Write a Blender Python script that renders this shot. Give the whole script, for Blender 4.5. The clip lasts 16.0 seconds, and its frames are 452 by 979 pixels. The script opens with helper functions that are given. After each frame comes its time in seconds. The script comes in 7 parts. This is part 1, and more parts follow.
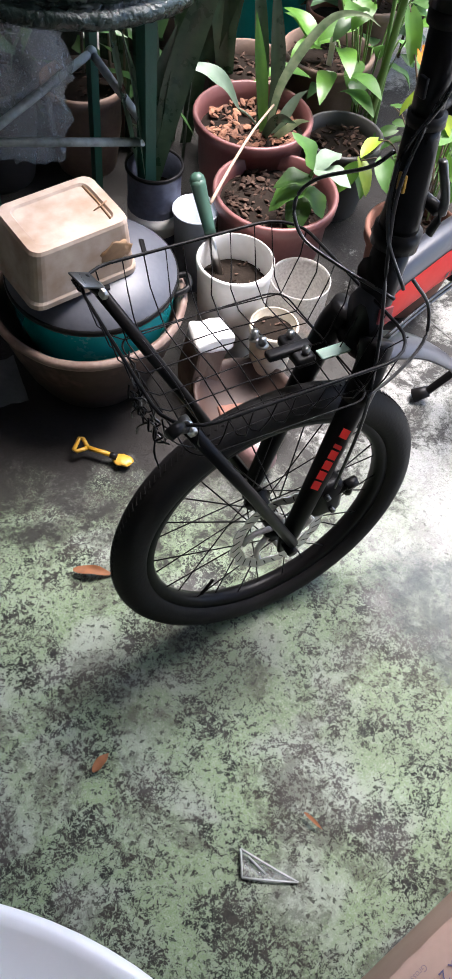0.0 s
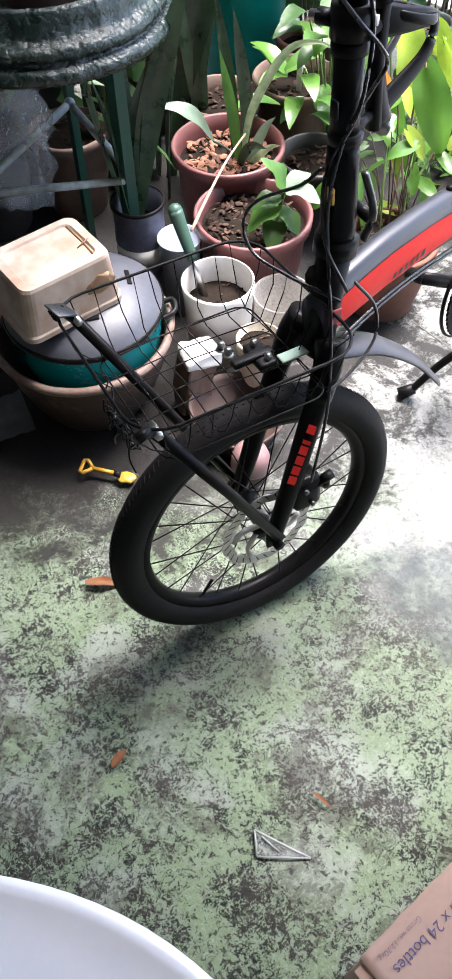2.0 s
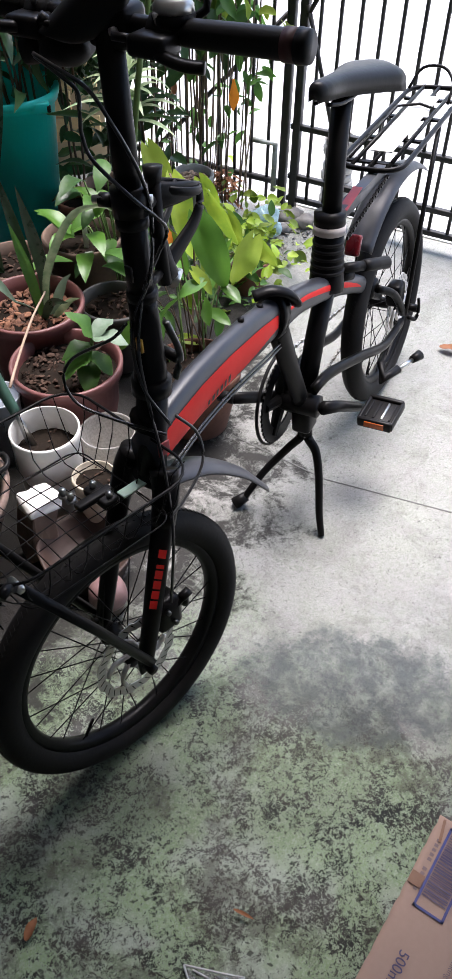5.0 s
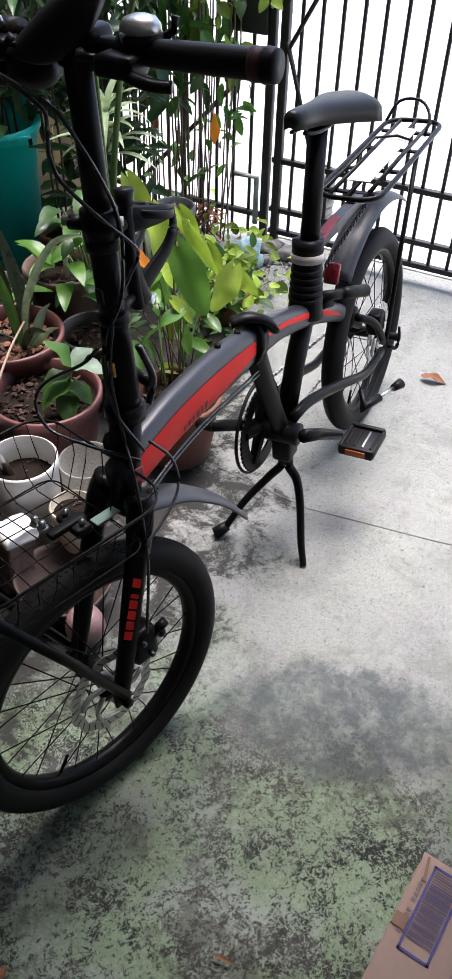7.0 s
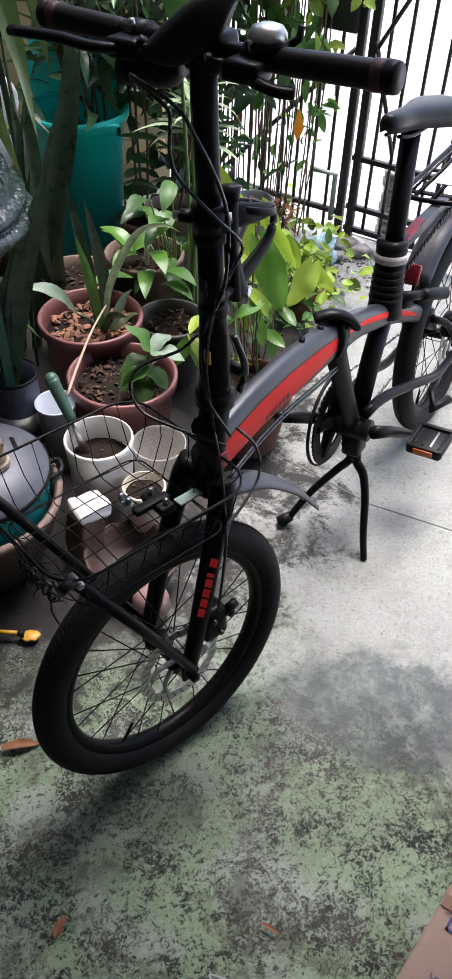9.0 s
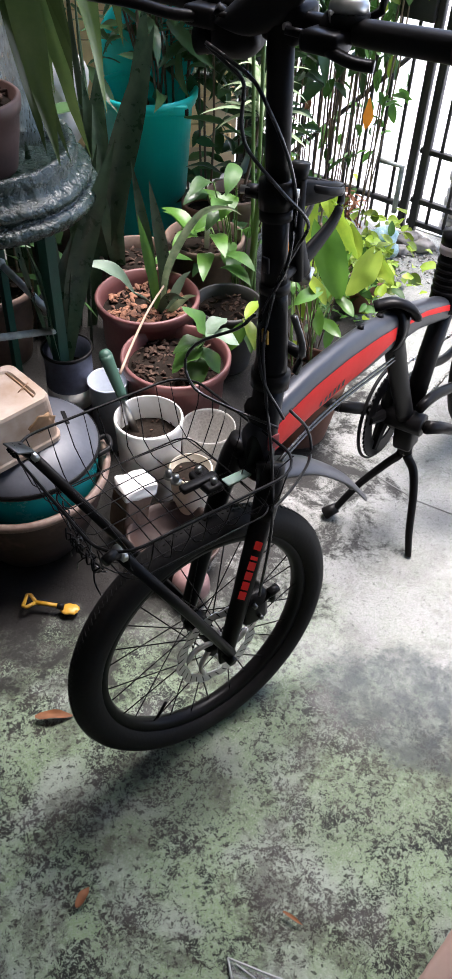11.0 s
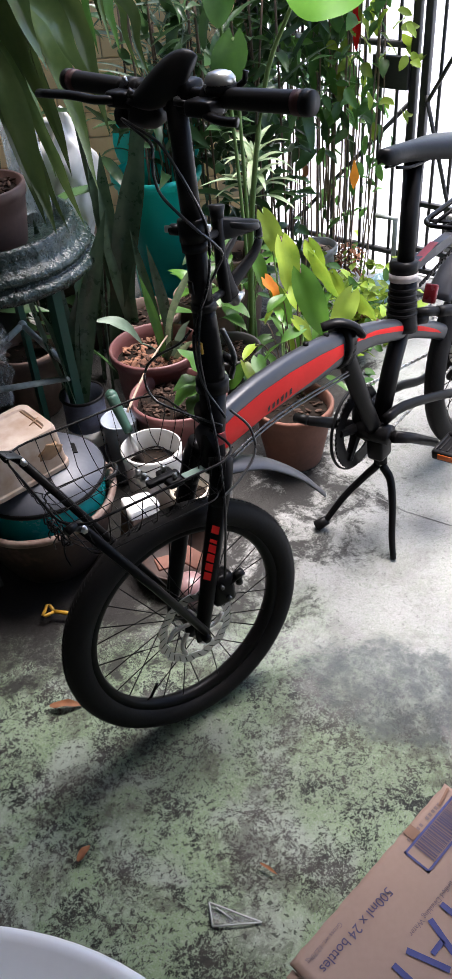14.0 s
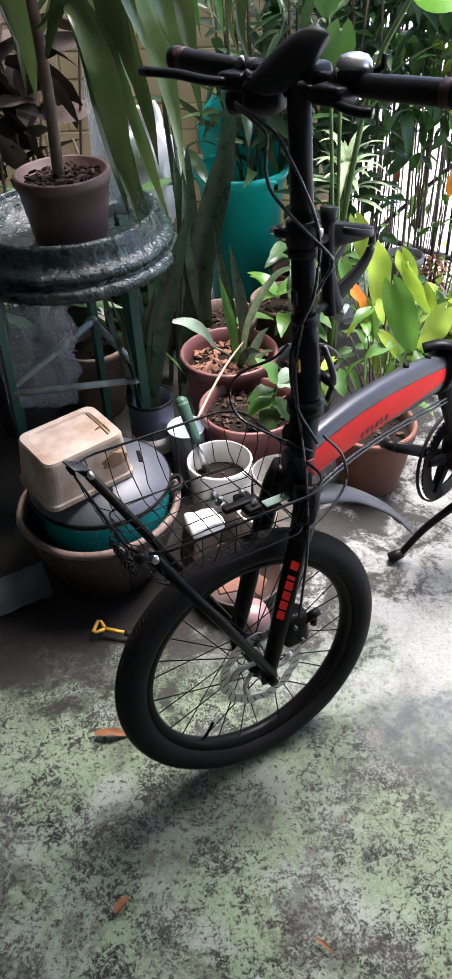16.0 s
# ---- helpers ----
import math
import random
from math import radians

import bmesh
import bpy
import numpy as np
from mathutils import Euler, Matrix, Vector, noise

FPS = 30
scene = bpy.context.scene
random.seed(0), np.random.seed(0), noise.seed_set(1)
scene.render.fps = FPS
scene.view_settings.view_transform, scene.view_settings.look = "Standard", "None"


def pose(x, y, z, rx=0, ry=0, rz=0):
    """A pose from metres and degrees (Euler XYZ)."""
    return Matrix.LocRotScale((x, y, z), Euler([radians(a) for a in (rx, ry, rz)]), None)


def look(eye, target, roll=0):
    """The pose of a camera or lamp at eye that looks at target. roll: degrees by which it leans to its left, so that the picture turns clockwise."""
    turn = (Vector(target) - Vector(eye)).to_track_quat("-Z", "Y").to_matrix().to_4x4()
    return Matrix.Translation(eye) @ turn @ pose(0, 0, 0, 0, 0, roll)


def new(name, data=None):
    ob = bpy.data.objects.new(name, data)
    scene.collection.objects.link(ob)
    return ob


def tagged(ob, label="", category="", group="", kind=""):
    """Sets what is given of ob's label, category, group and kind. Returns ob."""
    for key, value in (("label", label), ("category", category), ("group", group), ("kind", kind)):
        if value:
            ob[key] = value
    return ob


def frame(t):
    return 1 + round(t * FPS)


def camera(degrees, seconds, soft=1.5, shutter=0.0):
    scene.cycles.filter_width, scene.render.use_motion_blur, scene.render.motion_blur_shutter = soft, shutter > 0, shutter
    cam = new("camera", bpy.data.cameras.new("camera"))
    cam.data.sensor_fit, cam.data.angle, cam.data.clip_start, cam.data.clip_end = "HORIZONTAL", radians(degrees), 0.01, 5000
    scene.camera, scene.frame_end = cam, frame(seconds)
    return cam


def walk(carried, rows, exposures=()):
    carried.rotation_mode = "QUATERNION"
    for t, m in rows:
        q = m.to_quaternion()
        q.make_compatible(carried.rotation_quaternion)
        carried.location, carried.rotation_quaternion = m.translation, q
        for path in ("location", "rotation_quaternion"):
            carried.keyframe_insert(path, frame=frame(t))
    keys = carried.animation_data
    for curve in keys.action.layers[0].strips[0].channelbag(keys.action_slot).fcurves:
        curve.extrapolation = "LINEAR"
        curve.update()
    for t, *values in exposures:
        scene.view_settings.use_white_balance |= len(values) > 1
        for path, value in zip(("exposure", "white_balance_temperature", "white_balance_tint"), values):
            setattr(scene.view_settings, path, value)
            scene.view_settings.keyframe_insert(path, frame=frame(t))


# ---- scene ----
cam = camera(30.6, 16.0)
PATH = [
    (0, (0.063, 0.208, 1.297), (0.061, 1.33, -0.358), 7.9),
    (0.5, (0.07, 0.166, 1.318), (0.076, 1.298, -0.331), 7.2),
    (1, (0.079, 0.163, 1.323), (0.097, 1.311, -0.315), 6.4),
    (1.5, (0.105, 0.157, 1.339), (0.117, 1.321, -0.287), 4.1),
    (2, (0.149, 0.139, 1.353), (0.044, 1.3, -0.272), -0.9),
    (2.5, (0.125, 0.119, 1.362), (0.018, 1.294, -0.253), -1.3),
    (3, (0.089, 0.116, 1.362), (0.056, 1.31, -0.243), 0.3),
    (3.5, (0.083, 0.122, 1.364), (0.115, 1.329, -0.231), 1.8),
    (4, (0.094, 0.116, 1.375), (0.205, 1.346, -0.198), 2.0),
    (4.5, (0.112, 0.112, 1.393), (0.31, 1.404, -0.12), 1.4),
    (5, (0.137, 0.103, 1.41), (0.416, 1.464, -0.028), 0.9),
    (5.2, (0.139, 0.1, 1.398), (0.44, 1.479, -0.019), 0.9),
    (7.3, (0.158, 0.109, 1.387), (0.473, 1.523, 0.007), 1.4),
    (7.5, (0.151, 0.098, 1.391), (0.431, 1.517, 0.01), 1.1),
    (8, (0.124, 0.083, 1.397), (0.368, 1.502, 0.009), 1.7),
    (8.5, (0.111, 0.076, 1.408), (0.339, 1.492, 0.014), 1.8),
    (9, (0.098, 0.078, 1.414), (0.308, 1.494, 0.017), 2.1),
    (9.5, (0.089, 0.079, 1.417), (0.28, 1.503, 0.026), 2.4),
    (10, (0.086, 0.078, 1.409), (0.252, 1.517, 0.03), 2.5),
    (12.3, (0.127, 0.04, 1.388), (0.173, 1.41, -0.069), 2.1),
    (12.5, (0.171, -0.005, 1.414), (0.218, 1.447, 0.039), 1.0),
    (13, (0.252, -0.113, 1.418), (0.229, 1.401, 0.111), -3.1),
    (13.5, (0.279, -0.163, 1.429), (0.213, 1.357, 0.131), -4.4),
    (14, (0.281, -0.172, 1.432), (0.2, 1.367, 0.158), -5.2),
    (14.5, (0.281, -0.168, 1.425), (0.198, 1.395, 0.179), -5.5),
    (15, (0.269, -0.148, 1.412), (0.129, 1.422, 0.181), -4.5),
    (15.5, (0.259, -0.119, 1.397), (0.084, 1.452, 0.172), -4.2),
    (16, (0.211, -0.042, 1.384), (0.027, 1.494, 0.116), -3.2),
]
EXPOSURES = [(0.0, 2.39, 6240, 16), (1.0, 2.39, 6240, 16), (1.5, 2.54, 6240, 16), (3.5, 2.74, 6240, 16), (4.2, 2.44, 6240, 16), (4.5, 2.11, 6240, 16), (5.0, 1.51, 6240, 16), (7.5, 1.36, 6240, 16), (8.5, 1.56, 6240, 16), (9.0, 1.56, 6240, 16), (10.0, 1.76, 6240, 16), (12.5, 1.96, 6240, 16), (13.0, 1.9, 6240, 16), (14.5, 1.75, 6240, 16), (15.0, 1.75, 6240, 16), (16.0, 2.12, 6240, 16)]
walk(cam, [(t, look(eye, target, roll)) for t, eye, target, roll in PATH], EXPOSURES)
SKY, SUN, SUN_UP, SUN_ROUND = 0.15, 3.3, 70, 32
# The last oval is dark soil plus shade painted under stand and basin.
DAMP, OILY, EARTH_AND_SHADE = (0.56, 0.87, 0.22, 0.12, -0.3, 0.34), (0.03, 0.72, 0.15, 0.09, 0.4, 0.5), (-0.37, 1.72, 0.92, 0.77, 0.0, 0.30)
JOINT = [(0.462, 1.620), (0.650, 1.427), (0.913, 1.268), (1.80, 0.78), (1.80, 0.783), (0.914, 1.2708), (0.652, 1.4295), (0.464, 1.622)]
# Darker oval of floor among the rear pots.
POTS_OVAL = (0.36, 2.17, 0.28, 0.42, 0.0, 0.35)
# Soft oval where the green floor is darker.
SOFT_DARK_OVAL = (0.37, 0.76, 0.28, 0.15, 0.0, 0.7)
# Oval before the basin: dirt plus its shade, put into the floor colour.
BASIN_DIRT_SHADE = (-0.28, 1.23, 0.33, 0.17, 0.1, 0.3)

# ---- light ----
world = bpy.data.worlds.new("world")
scene.world = world
world.use_nodes = True
sky = world.node_tree.nodes.new("ShaderNodeTexSky")
sky.sky_type, sky.sun_disc = "NISHITA", False
sky.sun_elevation, sky.sun_rotation = radians(SUN_UP), radians(SUN_ROUND)
sky.air_density, sky.dust_density = 1.0, 1.5
world.node_tree.links.new(sky.outputs[0], world.node_tree.nodes["Background"].inputs[0])
world.node_tree.nodes["Background"].inputs[1].default_value = SKY
sun = new("sun", bpy.data.lights.new("sun", "SUN"))
sun.data.energy, sun.data.angle, sun.data.color = SUN, radians(36), (1.0, 0.95, 0.88)
sun.matrix_world = look((0, 0, 0), (-math.sin(radians(SUN_ROUND)) * math.cos(radians(SUN_UP)), -math.cos(radians(SUN_ROUND)) * math.cos(radians(SUN_UP)), -math.sin(radians(SUN_UP))))


# ---- materials ----
def surface(name, base, dark=None, rough=0.5, metal=0.0, scale=8.0, fine=90.0, bump=0.15, mix=0.5, spec=0.5, island=0.0, through_light=0.0, coat=0.0):
    """A worn surface: two base colours mixed by coarse and fine noise, with grain in the relief."""
    m = bpy.data.materials.new(name)
    m.use_nodes = True
    nt = m.node_tree
    n, l = nt.nodes, nt.links
    p = n["Principled BSDF"]
    dark = dark or tuple(c * 0.6 for c in base)
    tc = n.new("ShaderNodeTexCoord")
    a, b = n.new("ShaderNodeTexNoise"), n.new("ShaderNodeTexNoise")
    a.inputs["Scale"].default_value, a.inputs["Detail"].default_value = scale, 6
    b.inputs["Scale"].default_value, b.inputs["Detail"].default_value = fine, 4
    l.new(tc.outputs["Object"], a.inputs["Vector"])
    l.new(tc.outputs["Object"], b.inputs["Vector"])
    s = n.new("ShaderNodeMath")
    s.operation = "MULTIPLY_ADD"
    s.inputs[1].default_value = 0.35
    l.new(b.outputs[0], s.inputs[0])
    l.new(a.outputs[0], s.inputs[2])
    r = n.new("ShaderNodeMapRange")
    r.inputs[1].default_value, r.inputs[2].default_value = 0.45, 0.95
    r.inputs[3].default_value, r.inputs[4].default_value = 0.0, 2 * mix
    l.new(s.outputs[0], r.inputs[0])
    c = n.new("ShaderNodeMix")
    c.data_type = "RGBA"
    c.inputs[6].default_value, c.inputs[7].default_value = (*base, 1), (*dark, 1)
    l.new(r.outputs[0], c.inputs[0])
    out = c.outputs[2]
    if island:
        oi = n.new("ShaderNodeObjectInfo")
        geo = n.new("ShaderNodeNewGeometry")
        add = n.new("ShaderNodeMath")
        l.new(oi.outputs["Random"], add.inputs[0])
        l.new(geo.outputs["Random Per Island"], add.inputs[1])
        fr = n.new("ShaderNodeMath")
        fr.operation = "FRACT"
        l.new(add.outputs[0], fr.inputs[0])
        mr = n.new("ShaderNodeMapRange")
        mr.inputs[3].default_value, mr.inputs[4].default_value = 1 - island, 1 + island
        l.new(fr.outputs[0], mr.inputs[0])
        hs = n.new("ShaderNodeHueSaturation")
        l.new(mr.outputs[0], hs.inputs["Value"])
        l.new(out, hs.inputs["Color"])
        out = hs.outputs[0]
    l.new(out, p.inputs["Base Color"])
    rr = n.new("ShaderNodeMapRange")
    rr.inputs[3].default_value, rr.inputs[4].default_value = max(0.03, rough - 0.12), min(1, rough + 0.12)
    l.new(s.outputs[0], rr.inputs[0])
    l.new(rr.outputs[0], p.inputs["Roughness"])
    p.inputs["Metallic"].default_value = metal
    p.inputs["Specular IOR Level"].default_value = spec
    p.inputs["Coat Weight"].default_value = coat
    bp = n.new("ShaderNodeBump")
    bp.inputs["Strength"].default_value, bp.inputs["Distance"].default_value = bump, 0.004 if bump < 0.9 else 0.007
    l.new(s.outputs[0], bp.inputs["Height"])
    l.new(bp.outputs[0], p.inputs["Normal"])
    if through_light:
        tr = n.new("ShaderNodeBsdfTranslucent")
        l.new(out, tr.inputs[0])
        ms = n.new("ShaderNodeMixShader")
        ms.inputs[0].default_value = through_light
        l.new(p.outputs[0], ms.inputs[1])
        l.new(tr.outputs[0], ms.inputs[2])
        l.new(ms.outputs[0], n["Material Output"].inputs[0])
    return m


def clear(name, color, rough, alpha_mix):
    """Thin clear plastic or glass: part see-through, part glossy."""
    m = bpy.data.materials.new(name)
    m.use_nodes = True
    n, l = m.node_tree.nodes, m.node_tree.links
    p = n["Principled BSDF"]
    p.inputs["Base Color"].default_value = (*color, 1)
    p.inputs["Roughness"].default_value = rough
    noise_t = n.new("ShaderNodeTexNoise")
    noise_t.inputs["Scale"].default_value, noise_t.inputs["Detail"].default_value = 25, 5
    bp = n.new("ShaderNodeBump")
    bp.inputs["Strength"].default_value, bp.inputs["Distance"].default_value = 0.4, 0.004
    l.new(noise_t.outputs[0], bp.inputs["Height"])
    l.new(bp.outputs[0], p.inputs["Normal"])
    t = n.new("ShaderNodeBsdfTransparent")
    ms = n.new("ShaderNodeMixShader")
    mr = n.new("ShaderNodeMapRange")
    mr.inputs[3].default_value, mr.inputs[4].default_value = max(0, alpha_mix - 0.25), min(1, alpha_mix + 0.25)
    l.new(noise_t.outputs[0], mr.inputs[0])
    l.new(mr.outputs[0], ms.inputs[0])
    l.new(t.outputs[0], ms.inputs[1])
    l.new(p.outputs[0], ms.inputs[2])
    l.new(ms.outputs[0], n["Material Output"].inputs[0])
    return m


def floor_surface():
    """Concrete with worn, flaking green paint; bare, damp grey towards the gate."""
    m = bpy.data.materials.new("painted concrete")
    m.use_nodes = True
    n, l = m.node_tree.nodes, m.node_tree.links
    p = n["Principled BSDF"]
    tc = n.new("ShaderNodeTexCoord")

    def noise_of(scale, detail, rough=0.6, warp=0.0):
        t = n.new("ShaderNodeTexNoise")
        t.inputs["Scale"].default_value, t.inputs["Detail"].default_value, t.inputs["Roughness"].default_value = scale, detail, rough
        t.inputs["Distortion"].default_value = warp
        l.new(tc.outputs["Object"], t.inputs["Vector"])
        return t.outputs[0]

    def math_of(op, a, b=0.0, c=0.0):
        t = n.new("ShaderNodeMath")
        t.operation = op
        for k, v in enumerate((a, b, c)):
            if isinstance(v, (int, float)):
                t.inputs[k].default_value = v
            else:
                l.new(v, t.inputs[k])
        return t.outputs[0]

    def steps(v, lo, hi, a=0.0, b=1.0):
        t = n.new("ShaderNodeMapRange")
        t.interpolation_type = "SMOOTHSTEP"
        t.inputs[1].default_value, t.inputs[2].default_value, t.inputs[3].default_value, t.inputs[4].default_value = lo, hi, a, b
        l.new(v, t.inputs[0])
        return t.outputs[0]

    def blend(f, a, b):
        t = n.new("ShaderNodeMix")
        t.data_type = "RGBA"
        l.new(f, t.inputs[0])
        for k, v in ((6, a), (7, b)):
            if isinstance(v, tuple):
                t.inputs[k].default_value = (*v, 1)
            else:
                l.new(v, t.inputs[k])
        return t.outputs[2]

    sep = n.new("ShaderNodeSeparateXYZ")
    l.new(tc.outputs["Object"], sep.inputs[0])
    big, mid, flake, speck = noise_of(2.2, 4), noise_of(9, 7, 0.7, 0.5), noise_of(240, 7, 0.74, 1.1), noise_of(560, 3, 0.7)
    coarse, tone = noise_of(75, 7, 0.76, 1.0), noise_of(5.5, 4, 0.6, 0.4)

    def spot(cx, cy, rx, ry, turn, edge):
        """An uneven oval mask on the floor, for stains and for painted shade."""
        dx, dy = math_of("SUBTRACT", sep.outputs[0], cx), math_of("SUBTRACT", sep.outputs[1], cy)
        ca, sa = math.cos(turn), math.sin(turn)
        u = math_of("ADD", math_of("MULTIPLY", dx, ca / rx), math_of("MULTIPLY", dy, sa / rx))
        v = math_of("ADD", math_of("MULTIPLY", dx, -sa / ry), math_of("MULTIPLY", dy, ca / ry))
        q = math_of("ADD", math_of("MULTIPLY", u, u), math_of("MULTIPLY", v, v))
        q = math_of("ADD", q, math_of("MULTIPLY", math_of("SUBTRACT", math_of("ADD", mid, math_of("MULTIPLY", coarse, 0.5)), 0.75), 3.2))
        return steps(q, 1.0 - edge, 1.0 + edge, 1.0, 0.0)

    # how bare the paint is: more towards the gate and in the worn patch beside the wheel
    away = math_of("MULTIPLY_ADD", sep.outputs[1], 0.55, math_of("MULTIPLY", sep.outputs[0], 0.42))
    bare = math_of("ADD", away, math_of("MULTIPLY", math_of("SUBTRACT", big, 0.5), 0.9))
    worn = steps(bare, 0.48, 0.86)
    loss = math_of("ADD", math_of("MULTIPLY", flake, 0.52), math_of("MULTIPLY", coarse, 0.44))
    loss = math_of("ADD", loss, math_of("MULTIPLY", mid, 0.48))
    flaked = steps(loss, 0.722, 0.768)
    paint = blend(steps(mid, 0.38, 0.66), (0.165, 0.235, 0.12), (0.235, 0.29, 0.20))
    paint = blend(steps(tone, 0.46, 0.62), paint, (0.26, 0.295, 0.24))
    paint = blend(steps(speck, 0.50, 0.74), paint, (0.30, 0.345, 0.275))
    paint = blend(math_of("MULTIPLY", steps(flake, 0.48, 0.60), 0.7), paint, (0.365, 0.415, 0.33))
    paint = blend(math_of("MULTIPLY", steps(noise_of(95, 3, 0.6, 0.4), 0.58, 0.64), 0.85), paint, (0.03, 0.034, 0.026))
    under = blend(steps(noise_of(14, 6, 0.7), 0.42, 0.66), (0.010, 0.012, 0.009), (0.045, 0.041, 0.034))
    under = blend(steps(tone, 0.52, 0.60), under, (0.068, 0.064, 0.06))
    grit = math_of("ADD", math_of("MULTIPLY", speck, 0.5), math_of("MULTIPLY", flake, 0.5))
    concrete = blend(steps(grit, 0.34, 0.60), (0.125, 0.122, 0.115), (0.365, 0.358, 0.34))
    concrete = blend(math_of("MULTIPLY", steps(noise_of(30, 7, 0.75), 0.4, 0.65), 0.4), concrete, (0.33, 0.325, 0.31))
    stain = steps(noise_of(4.5, 6, 0.7, 0.6), 0.52, 0.70)
    concrete = blend(math_of("MULTIPLY", stain, 0.24), concrete, (0.13, 0.13, 0.125))
    concrete = blend(math_of("MULTIPLY", steps(noise_of(130, 5, 0.72, 0.5), 0.57, 0.64), 0.65), concrete, (0.05, 0.049, 0.045))
    concrete = blend(math_of("MULTIPLY", steps(noise_of(38, 6, 0.75, 0.4), 0.58, 0.66), 0.35), concrete, (0.13, 0.16, 0.115))
    under = blend(worn, under, concrete)
    paint = blend(math_of("MULTIPLY", worn, 0.8), paint, concrete)
    col = blend(flaked, paint, under)
    dirt = steps(math_of("ADD", noise_of(6, 7, 0.72, 0.5), math_of("MULTIPLY", coarse, 0.35)), 0.66, 0.78)
    col = blend(math_of("MULTIPLY", dirt, math_of("MULTIPLY_ADD", worn, -0.38, 0.6)), col, (0.042, 0.036, 0.028))
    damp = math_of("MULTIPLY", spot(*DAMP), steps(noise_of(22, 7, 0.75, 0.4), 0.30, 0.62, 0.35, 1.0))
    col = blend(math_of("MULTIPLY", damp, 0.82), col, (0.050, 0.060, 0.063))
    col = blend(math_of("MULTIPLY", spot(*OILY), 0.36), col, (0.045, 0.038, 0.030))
    col = blend(math_of("MULTIPLY", spot(*SOFT_DARK_OVAL), 0.30), col, (0.046, 0.046, 0.034))
    # Near-black ovals; round stand and basin they hold painted shade with the soil.
    for place in (EARTH_AND_SHADE, POTS_OVAL, BASIN_DIRT_SHADE):
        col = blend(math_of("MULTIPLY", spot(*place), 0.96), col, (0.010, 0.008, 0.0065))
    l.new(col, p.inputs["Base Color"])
    ro = math_of("SUBTRACT", math_of("MULTIPLY_ADD", flake, 0.25, 0.52), math_of("MULTIPLY", damp, 0.0))
    l.new(ro, p.inputs["Roughness"])
    bp = n.new("ShaderNodeBump")
    p.inputs["Specular IOR Level"].default_value = 0.28
    bp.inputs["Strength"].default_value, bp.inputs["Distance"].default_value = 0.5, 0.003
    l.new(math_of("SUBTRACT", math_of("MULTIPLY", speck, 0.3), math_of("MULTIPLY", flaked, 0.5)), bp.inputs["Height"])
    l.new(bp.outputs[0], p.inputs["Normal"])
    return m


FLOOR = floor_surface()
RUBBER = surface("tyre rubber", (0.0095, 0.0088, 0.0086), (0.017, 0.0155, 0.0145), rough=0.6, fine=160, bump=0.3, spec=0.14)
BLACK = surface("satin black metal", (0.006, 0.0057, 0.0057), (0.0095, 0.0088, 0.009), rough=0.28, bump=0.05, spec=0.10)
BLACK_PLASTIC = surface("black plastic", (0.008, 0.0076, 0.0078), (0.013, 0.0122, 0.0122), rough=0.4, bump=0.14, spec=0.14)
GREY_PAINT = surface("grey frame paint", (0.024, 0.0255, 0.032), (0.018, 0.019, 0.024), rough=0.38, bump=0.03, coat=0.08)
GUARD = surface("dusty grey plastic", (0.040, 0.040, 0.047), (0.026, 0.026, 0.030), rough=0.42, bump=0.06)
RED = surface("red decal", (0.70, 0.016, 0.012), (0.60, 0.013, 0.010), rough=0.4, bump=0.02, spec=0.12)
DEEP_RED = surface("worn red paint", (0.42, 0.04, 0.05), (0.2, 0.03, 0.03), rough=0.4, bump=0.05)
DULL_STEEL = surface("dull dark steel", (0.16, 0.16, 0.155), (0.09, 0.09, 0.085), rough=0.4, metal=1.0, bump=0.1)
STEEL = surface("bright steel", (0.62, 0.62, 0.6), (0.4, 0.39, 0.37), rough=0.28, metal=1.0, bump=0.05)
DISC_STEEL = surface("brake steel", (0.72, 0.70, 0.67), (0.5, 0.48, 0.45), rough=0.5, metal=0.6, bump=0.05)
CABLE_DARK = surface("black cable sheath", (0.012, 0.012, 0.012), (0.02, 0.02, 0.02), rough=0.25, bump=0.02, spec=0.6)
CABLE = surface("grey cable sheath", (0.06, 0.06, 0.063), (0.05, 0.05, 0.05), rough=0.35, bump=0.03)
AMBER = surface("amber reflector", (0.55, 0.12, 0.02), rough=0.2, bump=0.3, fine=300)
WHITE_BAND = surface("white tape", (0.62, 0.56, 0.53), (0.4, 0.35, 0.33), rough=0.5)
GREEN_PLATE = surface("pale green plate", (0.45, 0.68, 0.55), (0.5, 0.6, 0.5), rough=0.4)
MAUVE = surface("mauve pot plastic", (0.165, 0.060, 0.056), (0.095, 0.040, 0.038), rough=0.45, scale=6, bump=0.08)
TERRA = surface("terracotta", (0.19, 0.078, 0.05), (0.11, 0.052, 0.036), rough=0.8, scale=7, bump=0.25)
BROWN_POT = surface("brown pot", (0.20, 0.125, 0.09), (0.10, 0.07, 0.055), rough=0.7, scale=9, bump=0.2)
DARK_POT = surface("black nursery pot", (0.03, 0.03, 0.03), (0.06, 0.055, 0.05), rough=0.55)
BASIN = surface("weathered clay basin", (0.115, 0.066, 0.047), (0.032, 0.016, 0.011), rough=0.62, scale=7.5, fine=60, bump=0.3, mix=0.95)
# Brown stain and shade painted together over the basin's lower part, uneven edge.
base_shade_stain = BASIN.node_tree
